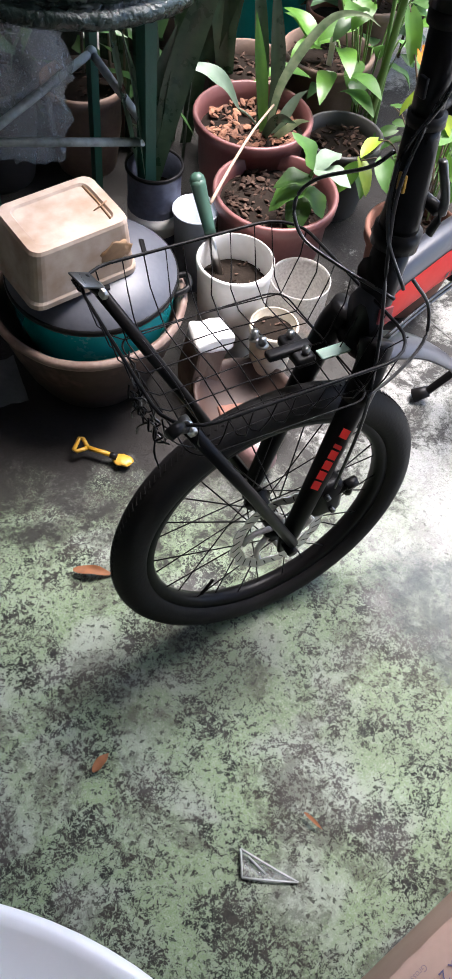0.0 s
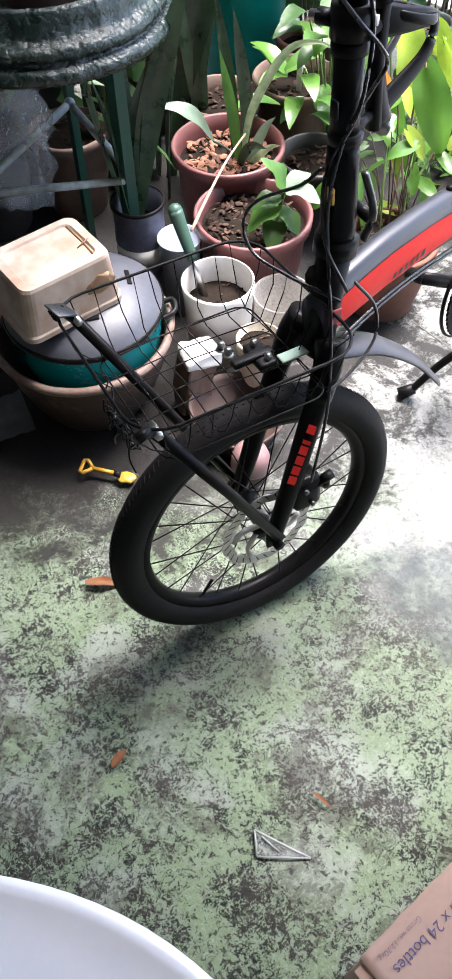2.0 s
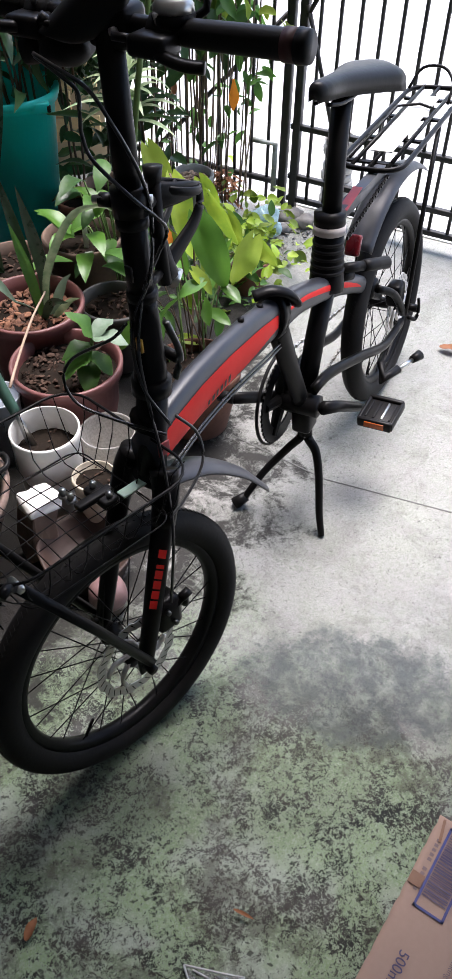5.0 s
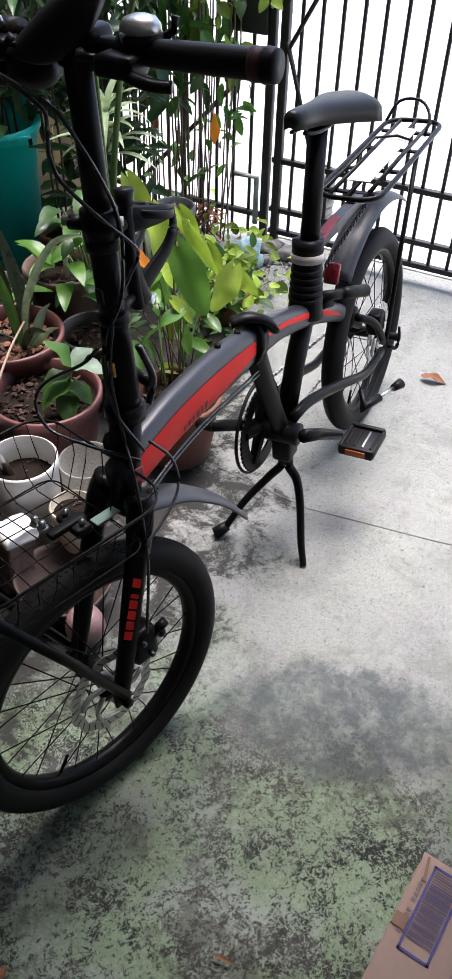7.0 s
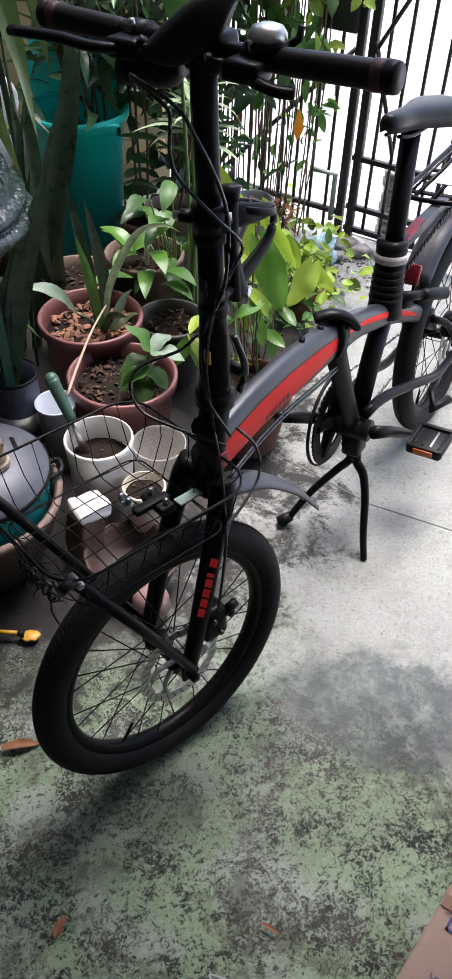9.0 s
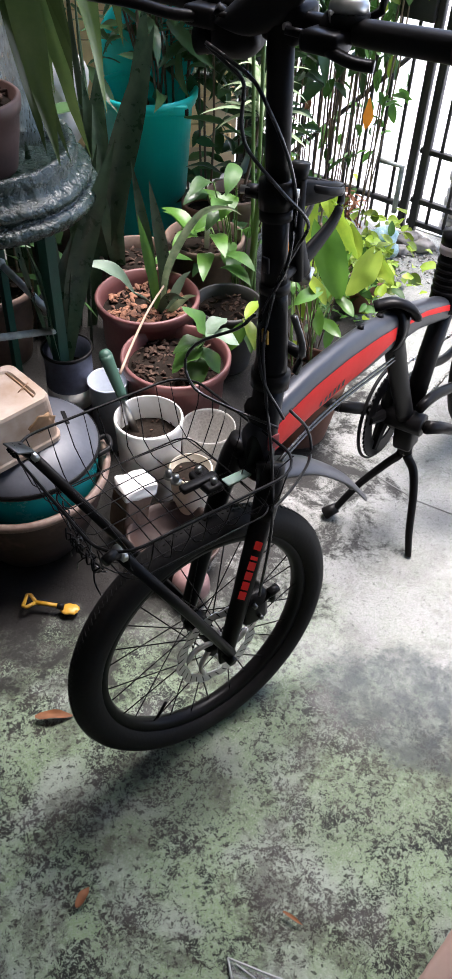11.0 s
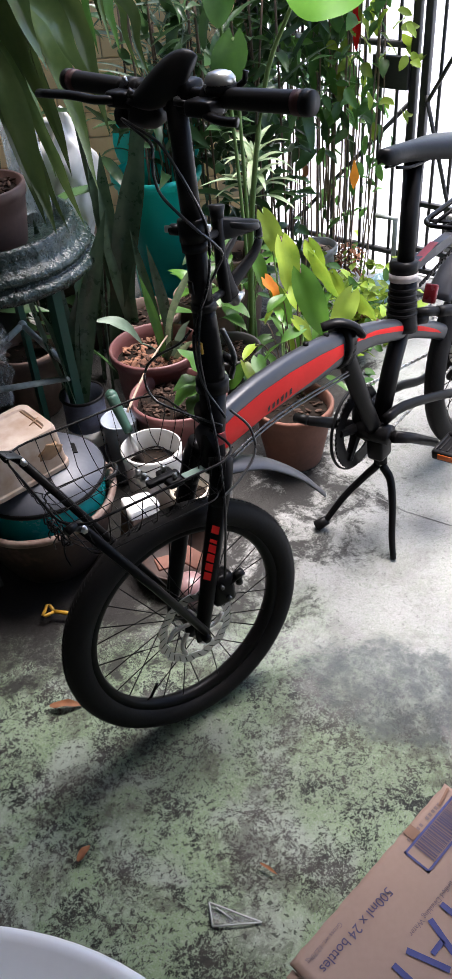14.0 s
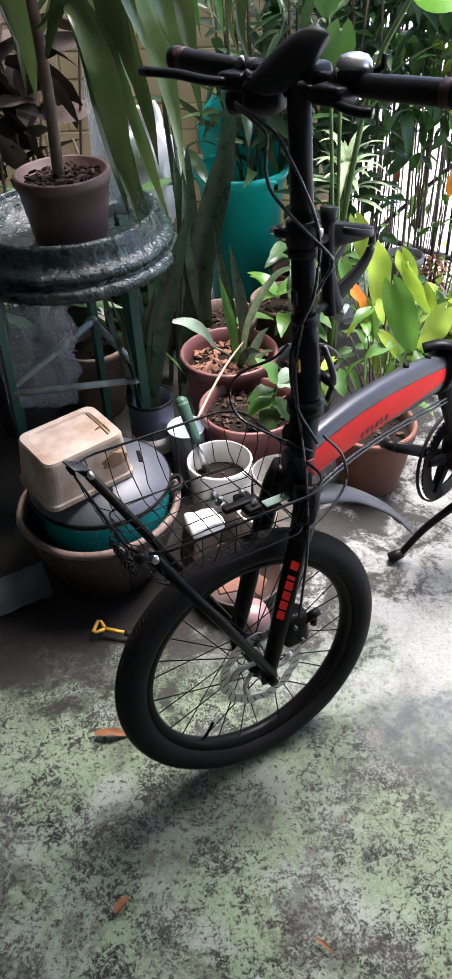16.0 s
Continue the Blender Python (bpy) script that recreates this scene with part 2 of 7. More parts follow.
_n, _l, _p = base_shade_stain.nodes, base_shade_stain.links, base_shade_stain.nodes["Principled BSDF"]
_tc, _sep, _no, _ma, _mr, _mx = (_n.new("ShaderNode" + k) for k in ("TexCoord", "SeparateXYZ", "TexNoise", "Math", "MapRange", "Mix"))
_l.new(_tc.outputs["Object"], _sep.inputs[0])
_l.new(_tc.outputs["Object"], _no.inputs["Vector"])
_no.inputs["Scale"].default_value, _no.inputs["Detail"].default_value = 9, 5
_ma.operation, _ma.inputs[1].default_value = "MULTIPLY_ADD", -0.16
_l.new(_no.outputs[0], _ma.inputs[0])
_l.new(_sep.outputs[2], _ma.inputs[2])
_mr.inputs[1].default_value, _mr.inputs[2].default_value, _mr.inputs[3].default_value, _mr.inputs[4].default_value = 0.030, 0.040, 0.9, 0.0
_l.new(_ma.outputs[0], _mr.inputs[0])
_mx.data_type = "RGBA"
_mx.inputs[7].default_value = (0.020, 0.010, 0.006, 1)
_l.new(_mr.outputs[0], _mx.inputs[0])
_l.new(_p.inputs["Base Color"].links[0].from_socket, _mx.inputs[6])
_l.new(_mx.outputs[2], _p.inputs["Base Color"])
CONCRETE = surface("weathered cement", (0.40, 0.39, 0.36), (0.2, 0.2, 0.18), rough=0.85, scale=10, bump=0.4)
TEAL = surface("teal enamel", (0.0, 0.30, 0.31), (0.0, 0.24, 0.25), rough=0.2, bump=0.03, coat=0.3)
TEAL_BIN = surface("teal plastic", (0.0, 0.56, 0.50), (0.0, 0.48, 0.43), rough=0.36, scale=4, bump=0.03)
LID = surface("dull grey enamel", (0.06, 0.064, 0.078), (0.11, 0.11, 0.125), rough=0.42, scale=6, bump=0.08)
CREAM = surface("dirty cream plastic", (0.47, 0.385, 0.32), (0.27, 0.175, 0.115), rough=0.6, scale=11, fine=50, bump=0.08, mix=0.6)
STAIN = surface("rust brown stain", (0.14, 0.07, 0.03), (0.28, 0.17, 0.09), rough=0.7, scale=25)
WHITE = surface("stained white plastic", (0.80, 0.79, 0.77), (0.42, 0.39, 0.34), rough=0.45, scale=10, fine=45, bump=0.05, mix=0.35)
CLEAN_WHITE = surface("glossy white plastic", (0.90, 0.893, 0.88), (0.86, 0.853, 0.84), rough=0.3, bump=0.02)
CREAM_POT = surface("cream ceramic", (0.62, 0.56, 0.46), (0.34, 0.29, 0.22), rough=0.6, scale=14, mix=0.5)
TIN = surface("faded blue-white tin", (0.17, 0.185, 0.26), (0.07, 0.072, 0.10), rough=0.45, metal=0.25, scale=9, mix=0.6)
PALE_PLASTIC = surface("pale blue plastic", (0.40, 0.44, 0.51), (0.28, 0.30, 0.33), rough=0.45)
SOIL = surface("potting soil", (0.020, 0.015, 0.0115), (0.010, 0.0075, 0.006), rough=0.95, scale=40, bump=0.8, spec=0.06)
CHIP = surface("bark chips", (0.21, 0.095, 0.052), (0.075, 0.034, 0.022), rough=0.85, scale=40, island=0.55)
HUSK = surface("grey brown husk", (0.072, 0.046, 0.035), (0.020, 0.013, 0.010), rough=0.9, scale=40, island=0.8, spec=0.06)
LEAF_DARK = surface("dark glossy leaf", (0.035, 0.09, 0.03), (0.06, 0.12, 0.035), rough=0.32, scale=20, bump=0.08, island=0.35, through_light=0.22)
LEAF_BROAD = surface("broad glossy leaf", (0.052, 0.090, 0.028), (0.088, 0.124, 0.036), rough=0.17, scale=12, bump=0.06, island=0.7, through_light=0.2)
LEAF_FRESH = surface("fresh green leaf", (0.11, 0.25, 0.035), (0.08, 0.19, 0.03), rough=0.3, scale=12, bump=0.06, island=0.2, through_light=0.4)
LEAF_YELLOW = surface("pale yellow-green leaf", (0.36, 0.47, 0.065), (0.26, 0.38, 0.05), rough=0.4, scale=14, bump=0.08, island=0.2, through_light=0.42)
LEAF_SNAKE = surface("banded sword leaf", (0.011, 0.030, 0.015), (0.045, 0.075, 0.040), rough=0.26, scale=26, bump=0.06, island=0.3, through_light=0.12, mix=0.7)
LEAF_LIME = surface("yellow-green leaf", (0.30, 0.385, 0.038), (0.15, 0.27, 0.03), rough=0.42, scale=14, bump=0.08, island=0.55, through_light=0.32)
LEAF_MID = surface("mid green leaf", (0.085, 0.20, 0.032), (0.05, 0.13, 0.03), rough=0.45, scale=18, bump=0.08, island=0.45, through_light=0.38)
LEAF_PALE = surface("grey-green leaf", (0.16, 0.215, 0.155), (0.09, 0.15, 0.085), rough=0.5, scale=22, island=0.25, through_light=0.2)
LEAF_EDGE = surface("cream-edged leaf", (0.40, 0.46, 0.27), (0.16, 0.26, 0.12), rough=0.45, scale=40, island=0.3, through_light=0.3)
LEAF_ORANGE = surface("orange dying leaf", (0.85, 0.32, 0.03), (0.7, 0.2, 0.02), rough=0.5, through_light=0.5)
LEAF_DRY = surface("dry brown leaf", (0.28, 0.105, 0.035), (0.13, 0.055, 0.025), rough=0.7, scale=20, through_light=0.1)
STALK = surface("brown stalk", (0.13, 0.085, 0.055), (0.07, 0.05, 0.035), rough=0.8, scale=40, bump=0.5)
STRAW = surface("dry pale stem", (0.45, 0.33, 0.25), (0.28, 0.2, 0.14), rough=0.8)
GREEN_STEM = surface("green stem", (0.13, 0.22, 0.05), (0.08, 0.14, 0.04), rough=0.6)
IRON = surface("black gate iron", (0.012, 0.013, 0.014), (0.03, 0.027, 0.024), rough=0.55, scale=20, bump=0.15)
GREEN_IRON = surface("chipped dark green paint", (0.006, 0.07, 0.04), (0.015, 0.055, 0.04), rough=0.42, scale=14, bump=0.3)
RIM_IRON = surface("rough dark green iron", (0.005, 0.014, 0.011), (0.020, 0.034, 0.028), rough=0.24, scale=50, fine=170, bump=0.95, mix=0.4, spec=0.55)
BRACE = surface("weathered grey-green pipe", (0.44, 0.48, 0.45), (0.16, 0.17, 0.15), rough=0.5, scale=25, bump=0.3)
TROWEL_GREEN = surface("dark green handle", (0.03, 0.085, 0.06), (0.05, 0.1, 0.07), rough=0.45)
YELLOW = surface("yellow plastic", (0.55, 0.30, 0.02), (0.35, 0.18, 0.02), rough=0.4)
CARD = surface("corrugated cardboard", (0.46, 0.31, 0.235), (0.40, 0.265, 0.20), rough=0.75, scale=5, fine=120, bump=0.12)
CARD_EDGE = surface("torn cardboard edge", (0.36, 0.21, 0.14), (0.25, 0.14, 0.09), rough=0.9)
INK = surface("dark blue print", (0.10, 0.085, 0.16), (0.16, 0.12, 0.18), rough=0.7)
INK_FADED = surface("faded grey print", (0.22, 0.16, 0.17), (0.28, 0.19, 0.18), rough=0.7)
INK_BLUE = surface("blue print", (0.06, 0.07, 0.24), (0.1, 0.1, 0.24), rough=0.7)
WOOD_DARK = surface("dark brown wood", (0.05, 0.025, 0.017), (0.028, 0.015, 0.011), rough=0.5, scale=12, bump=0.15)
WALL = surface("beige painted brick", (0.86, 0.63, 0.33), (0.74, 0.53, 0.27), rough=0.8, scale=6, bump=0.25)
LOW_BOUNCE_PLASTER = surface("plaster darkened against bounce light", (0.10, 0.095, 0.085), (0.06, 0.056, 0.05), rough=0.9, scale=4)
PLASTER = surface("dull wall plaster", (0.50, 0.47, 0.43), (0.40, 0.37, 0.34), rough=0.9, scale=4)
CEILING = surface("weathered ceiling board", (0.46, 0.44, 0.41), (0.36, 0.345, 0.32), rough=0.9, scale=5)
STREET = surface("pale street concrete", (0.74, 0.74, 0.72), (0.62, 0.62, 0.60), rough=0.85, scale=2)
STONE = surface("grey stone", (0.30, 0.28, 0.26), (0.16, 0.15, 0.14), rough=0.9, scale=25, bump=0.6)
SADDLE = surface("black saddle vinyl", (0.006, 0.006, 0.0065), (0.011, 0.011, 0.012), rough=0.34, bump=0.14, spec=0.14)
FILM = clear("thin clear film", (0.60, 0.62, 0.63), 0.08, 0.27)
GLASS_JAR = clear("dusty clear plastic", (0.55, 0.53, 0.50), 0.3, 0.5)
BLUE_FILM = clear("pale blue film", (0.45, 0.66, 0.72), 0.3, 0.75)


# ---- shapes ----
def thing(name, matrix, label, category, group="", kind=""):
    e = new(name)
    e.matrix_basis = matrix
    e.empty_display_size = 0.05
    return tagged(e, label, category, group, kind)


def part(name, bm, material, parent=None, label="", smooth=True, matrix=None):
    if matrix is not None:
        bm.transform(matrix)
    me = bpy.data.meshes.new(name)
    if smooth:
        for f in bm.faces:
            f.smooth = True
    bm.normal_update()
    bm.to_mesh(me)
    bm.free()
    me.materials.append(material)
    o = new(name, me)
    if parent:
        o.parent = parent
    return tagged(o, label)


def lathe(profile, segments=32, cap=False, wobble=0.0):
    """A turned body from (radius, height) pairs."""
    bm = bmesh.new()
    rings = []
    for k, (r, z) in enumerate(profile):
        if r < 1e-5:
            rings.append([bm.verts.new((0, 0, z))])
            continue
        ring = []
        for i in range(segments):
            a = 2 * math.pi * i / segments
            q = 1 + wobble * noise.noise((3 * math.cos(a), 3 * math.sin(a), z * 9))
            ring.append(bm.verts.new((r * q * math.cos(a), r * q * math.sin(a), z)))
        rings.append(ring)
    for a, b in zip(rings, rings[1:]):
        if len(a) == 1 and len(b) == 1:
            continue
        for i in range(segments):
            j = (i + 1) % segments
            if len(a) == 1:
                bm.faces.new((a[0], b[i], b[j]))
            elif len(b) == 1:
                bm.faces.new((a[i], a[j], b[0]))
            else:
                bm.faces.new((a[i], a[j], b[j], b[i]))
    if cap:
        for ring in (rings[0], rings[-1]):
            if len(ring) > 2:
                bm.faces.new(ring)
    bmesh.ops.recalc_face_normals(bm, faces=bm.faces)
    return bm


def smooth_path(points, per=6):
    """A Catmull-Rom line through the points."""
    p = [Vector(q) for q in points]
    if len(p) < 3:
        return p
    p = [2 * p[0] - p[1]] + p + [2 * p[-1] - p[-2]]
    out = []
    for i in range(1, len(p) - 2):
        for k in range(per):
            t = k / per
            out.append(0.5 * ((2 * p[i]) + (p[i + 1] - p[i - 1]) * t + (2 * p[i - 1] - 5 * p[i] + 4 * p[i + 1] - p[i + 2]) * t * t
                              + (3 * p[i] - p[i - 1] - 3 * p[i + 1] + p[i + 2]) * t ** 3))
    out.append(p[-2])
    return out


def tube(points, radius, segments=8, closed=False, curve=0, up=(0, 0, 1), wide=1.0, into=None):
    """A round or (wide: across up) oval bar along points; radius a number or one for each end."""
    pts = smooth_path(points, curve) if curve else [Vector(q) for q in points]
    bm = into or bmesh.new()
    count = len(pts)
    rings = []
    up = Vector(up)
    for i, p in enumerate(pts):
        if closed:
            d = pts[(i + 1) % count] - pts[i - 1]
        else:
            d = pts[min(i + 1, count - 1)] - pts[max(i - 1, 0)]
        d.normalize()
        ref = up if abs(d.dot(up)) < 0.95 else Vector((1, 0, 0)) if abs(d.x) < 0.9 else Vector((0, 1, 0))
        side = d.cross(ref).normalized()
        top = side.cross(d)
        t = i / max(1, count - 1)
        r = radius if isinstance(radius, (int, float)) else radius[0] * (1 - t) + radius[1] * t
        rings.append([bm.verts.new(p + side * (r * wide * math.cos(2 * math.pi * k / segments)) + top * (r * math.sin(2 * math.pi * k / segments))) for k in range(segments)])
    pairs = list(zip(rings, rings[1:])) + ([(rings[-1], rings[0])] if closed else [])
    for a, b in pairs:
        for k in range(segments):
            j = (k + 1) % segments
            bm.faces.new((a[k], b[k], b[j], a[j]))
    if not closed:
        bm.faces.new(rings[0])
        bm.faces.new(rings[-1][::-1])
    return bm


def block(sx, sy, sz, bevel=0.003, at=(0, 0, 0), segments=2):
    bm = bmesh.new()
    bmesh.ops.create_cube(bm, size=1, matrix=Matrix.Translation(at) @ Matrix.Diagonal((sx, sy, sz, 1)))
    if bevel:
        bmesh.ops.bevel(bm, geom=bm.edges[:], offset=bevel, segments=segments, affect="EDGES", profile=0.5)
    return bm


def ball(radius, at=(0, 0, 0), scale=(1, 1, 1), rough=0.0, cuts=2, seed=0):
    bm = bmesh.new()
    bmesh.ops.create_icosphere(bm, subdivisions=cuts, radius=1)
    for v in bm.verts:
        q = 1 + rough * noise.noise(v.co * 2 + Vector((seed, 0, 0)))
        v.co = Vector((v.co.x * scale[0], v.co.y * scale[1], v.co.z * scale[2])) * radius * q + Vector(at)
    return bm


def ring(R, r, major=64, minor=10, squash=1.0):
    """A torus round the y axis."""
    bm = bmesh.new()
    rows = []
    for i in range(major):
        a = 2 * math.pi * i / major
        rows.append([bm.verts.new(((R + r * math.cos(b)) * math.cos(a), r * squash * math.sin(b), (R + r * math.cos(b)) * math.sin(a)))
                     for b in (2 * math.pi * j / minor for j in range(minor))])
    for i in range(major):
        for j in range(minor):
            k, m = (i + 1) % major, (j + 1) % minor
            bm.faces.new((rows[i][j], rows[k][j], rows[k][m], rows[i][m]))
    bmesh.ops.recalc_face_normals(bm, faces=bm.faces)
    return bm


def blade(length, width, kind="lance", bend=0.3, fold=0.25, wave=0.0, twist=0.0, rows=9, into=None, matrix=None, seed=0.0):
    """A leaf that starts at the origin, grows along +x, faces +z and droops by bend."""
    bm = into or bmesh.new()
    grid = []
    x = z = 0.0
    for i in range(rows):
        t = i / (rows - 1)
        a = bend * (t ** 1.2) * 1.6 - bend * 0.3
        if i:
            x += length / (rows - 1) * math.cos(a)
            z -= length / (rows - 1) * math.sin(a)
        if kind == "heart":
            h = math.sin(math.pi * min(1, (t + 0.07) / 1.07)) ** 0.5 * (1.16 - 0.52 * t)
        elif kind == "sword":
            h = min(1, 0.55 + t * 1.1) * (1 - max(0, (t - 0.55) / 0.45) ** 1.8)
        elif kind == "strap":
            h = min(1, 0.45 + t * 2) * (1 - max(0, (t - 0.4) / 0.6) ** 2.2)
        else:
            h = math.sin(math.pi * (t * 0.97 + 0.03) ** 0.8) ** 0.8
        h = max(h, 0.02) * width / 2
        line = []
        tw = twist * t
        for k, s in enumerate((-1, -0.5, 0, 0.5, 1)):
            y = s * h
            dz = abs(s) * h * fold + wave * h * math.sin(9 * t + 2.5 * s + seed) * abs(s)
            back = (-(0, 0.15, 0.07)[round(abs(s) * 2)] * length * (1 - t) ** 4) if kind == "heart" else 0
            line.append((x + back - dz * math.sin(-a) * 0.3, y * math.cos(tw) - dz * math.sin(tw), z + dz * math.cos(tw) + y * math.sin(tw)))
        grid.append(line)
    m = matrix or Matrix()
    vs = [[bm.verts.new(m @ Vector(c)) for c in line] for line in grid]
    for a, b in zip(vs, vs[1:]):
        for k in range(4):
            bm.faces.new((a[k], a[k + 1], b[k + 1], b[k]))
    return bm


def leaf_along(points, width, kind="lance", fold=0.2, wave=0.15, facing=(0.1, -0.9, 0.45), seed=0.0, per=6, into=None):
    """A long leaf whose midrib follows a smooth line, its broad side turned to a way."""
    bm = into or bmesh.new()
    mid = smooth_path(points, per)
    total = sum((b - a).length for a, b in zip(mid, mid[1:]))
    run, last, facing = 0.0, None, Vector(facing).normalized()
    for i, p in enumerate(mid):
        d = (mid[min(i + 1, len(mid) - 1)] - mid[max(i - 1, 0)]).normalized()
        side = d.cross(facing)
        side = side.normalized() if side.length > 0.05 else Vector((1, 0, 0))
        out = side.cross(d)
        run += (p - mid[i - 1]).length if i else 0
        t = run / total
        if kind == "sword":
            h = min(1, 0.5 + t * 1.2) * (1 - max(0, (t - 0.5) / 0.5) ** 1.9)
        elif kind == "heart":
            h = math.sin(math.pi * min(1, (t + 0.07) / 1.07)) ** 0.5 * (1.16 - 0.52 * t)
        else:
            h = min(1.0, 0.12 + 1.5 * t) * (1 - max(0, (t - 0.45) / 0.55) ** 1.7)
        h = max(h, 0.02) * width / 2
        line = []
        for k in (-1, -0.5, 0, 0.5, 1):
            lift = abs(k) * h * fold + wave * h * abs(k) * math.sin(13 * t + 2.2 * k + seed)
            lobe = (0, 0.15, 0.07)[round(abs(k) * 2)] * total * (1 - t) ** 4 if kind == "heart" else 0
            line.append(bm.verts.new(p + side * (k * h) + out * lift - d * lobe))
        if last:
            for k in range(4):
                bm.faces.new((last[k], last[k + 1], line[k + 1], line[k]))
        last = line
    return bm


def aim(at, way, roll=0.0):
    """A matrix that puts +x along way, at a place."""
    d = Vector(way).normalized()
    side = Vector((0, 0, 1)).cross(d)
    side = side.normalized() if side.length > 1e-4 else Vector((0, 1, 0))
    top = d.cross(side)
    m = Matrix((d, side, top)).transposed().to_4x4()
    return Matrix.Translation(at) @ m @ Matrix.Rotation(roll, 4, "X")


def bits(count, spread, size, height, seed, sunk=0.3):
    """Loose chips lying on a round of soil, one mesh."""
    rng = random.Random(seed)
    bm = bmesh.new()
    for _ in range(count):
        r, a = spread * math.sqrt(rng.random()), rng.uniform(0, 6.283)
        s = size * rng.uniform(0.5, 1.3)
        m = (Matrix.Translation((r * math.cos(a), r * math.sin(a), height + s * 0.2 * rng.random())) @ Euler((rng.uniform(-0.5, 0.5), rng.uniform(-0.5, 0.5), rng.uniform(0, 6.3))).to_matrix().to_4x4()
             @ Matrix.Diagonal((s, s * rng.uniform(0.3, 0.6), s * 0.25, 1)))
        bmesh.ops.create_icosphere(bm, subdivisions=1, radius=0.5, matrix=m)
    return bm

# ---- setting ----
def sheet(name, corners, z0, z1, material, label="", kind="structure"):
    """A flat slab over a plan outline."""
    bm = bmesh.new()
    lo = [bm.verts.new((x, y, z0)) for x, y in corners]
    hi = [bm.verts.new((x, y, z1)) for x, y in corners]
    bm.faces.new(hi)
    bm.faces.new(lo[::-1])
    for i in range(len(lo)):
        j = (i + 1) % len(lo)
        bm.faces.new((lo[i], lo[j], hi[j], hi[i]))
    bmesh.ops.recalc_face_normals(bm, faces=bm.faces)
    o = part(name, bm, material, None, "", False)
    return tagged(o, label, "", "", kind)


GATE_AT, GATE_WAY = Vector((0.86, 2.75, 0)), Vector((0.783, -0.623, 0))
OUT = Vector((0.623, 0.783, 0))


def gate_point(k, z=0.0, out=0.0):
    p = GATE_AT + GATE_WAY * k + OUT * out
    return Vector((p.x, p.y, z))


g = bmesh.new()
bmesh.ops.create_grid(g, x_segments=2, y_segments=2, size=60)
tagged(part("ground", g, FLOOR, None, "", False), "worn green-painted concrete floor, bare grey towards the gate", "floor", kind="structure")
a, b, c, d = gate_point(-1.2, 0, 0.06), gate_point(7, 0, 0.06), gate_point(7, 0, 30), gate_point(-12, 0, 30)
e = gate_point(-12, 0, 0.06)
sheet("road", [(e.x, e.y), (b.x, b.y), (c.x, c.y), (d.x, d.y)], 0.0, 0.004, STREET, "pale sunlit concrete street beyond the gate")
sheet("floor_joint", JOINT, 0.0, 0.0012, surface("dark joint", (0.17, 0.167, 0.16), rough=0.9), "dark joint line in the concrete")
# This wall's plaster is darkened so it bounces less light onto the pots.
sheet("wall_left", [(-1.45, -3.2), (-1.30, -3.2), (-1.30, 3.2), (-1.45, 3.2)], 0, 2.15, LOW_BOUNCE_PLASTER, "plastered side wall, darkened to cut bounced light")
# Two unseen walls added to hold light back; the right one stops short.
sheet("wall_back", [(-3.2, -3.35), (3.4, -3.35), (3.4, -3.2), (-3.2, -3.2)], 0, 2.15, PLASTER, "unseen dull plastered wall behind, added to block light")
sheet("wall_right", [(2.4, -3.2), (2.55, -3.2), (2.55, -0.3), (2.4, -0.3)], 0, 2.15, PLASTER, "unseen dull plastered side wall, cut short to let light in")
# Unseen roof; its left part is drawn further out to shade the stand.
sheet("ceiling", [(-1.45, -3.35), (2.55, -3.35), (2.55, 1.40), (0.30, 1.38), (-0.12, 1.95), (-0.30, 2.55), (-1.45, 2.60)], 2.15, 2.23, CEILING, "unseen carport ceiling, extended on the left to shade the stand")
wall_north = sheet("wall_north", [(-1.30, 3.22), (0.30, 3.22), (0.30, 3.34), (-1.30, 3.34)], 0, 2.2, surface("beige mortar", (0.62, 0.48, 0.30), (0.5, 0.39, 0.25), rough=0.9, scale=8, bump=0.3), "beige painted brick wall behind the plants")
rng = random.Random(4)
brick_mesh = None
for row in range(16):
    for col in range(8):
        x = -1.20 + col * 0.198 + (0.099 if row % 2 else 0)
        if x > 0.22:
            continue
        if brick_mesh is None:
            first = part("brick", block(0.193, 0.012, 0.087, 0.003, segments=1), WALL, wall_north, "", False)
            brick_mesh = first.data
            o = first
        else:
            o = new("brick", brick_mesh)
            o.parent = wall_north
        o.location = (x, 3.216 + rng.uniform(-0.002, 0.002), 0.14 + row * 0.092)

# black post where wall and fence meet
post = thing("fence_post", Matrix.Translation((0.335, 3.06, 0)), "thick round black iron post beside the brick wall", "post")
part("shaft", tube([(0, 0, 0), (0, 0, 2.0)], 0.042, 18), IRON, post)
part("base_plate", block(0.13, 0.13, 0.012, 0.003, (0, 0, 0.006)), IRON, post)


def bar_run(owner, k0, k1, z0, z1, step=0.0625, r=0.0062):
    k = k0
    while k < k1:
        p = gate_point(k)
        part("bar", tube([(p.x, p.y, z0), (p.x, p.y, z1)], r, 7), IRON, owner)
        k += step


fence = thing("iron_fence", Matrix(), "black iron bar fence hung with climbing plants", "fence")
bar_run(fence, -0.56, -0.03, 0.03, 1.5)
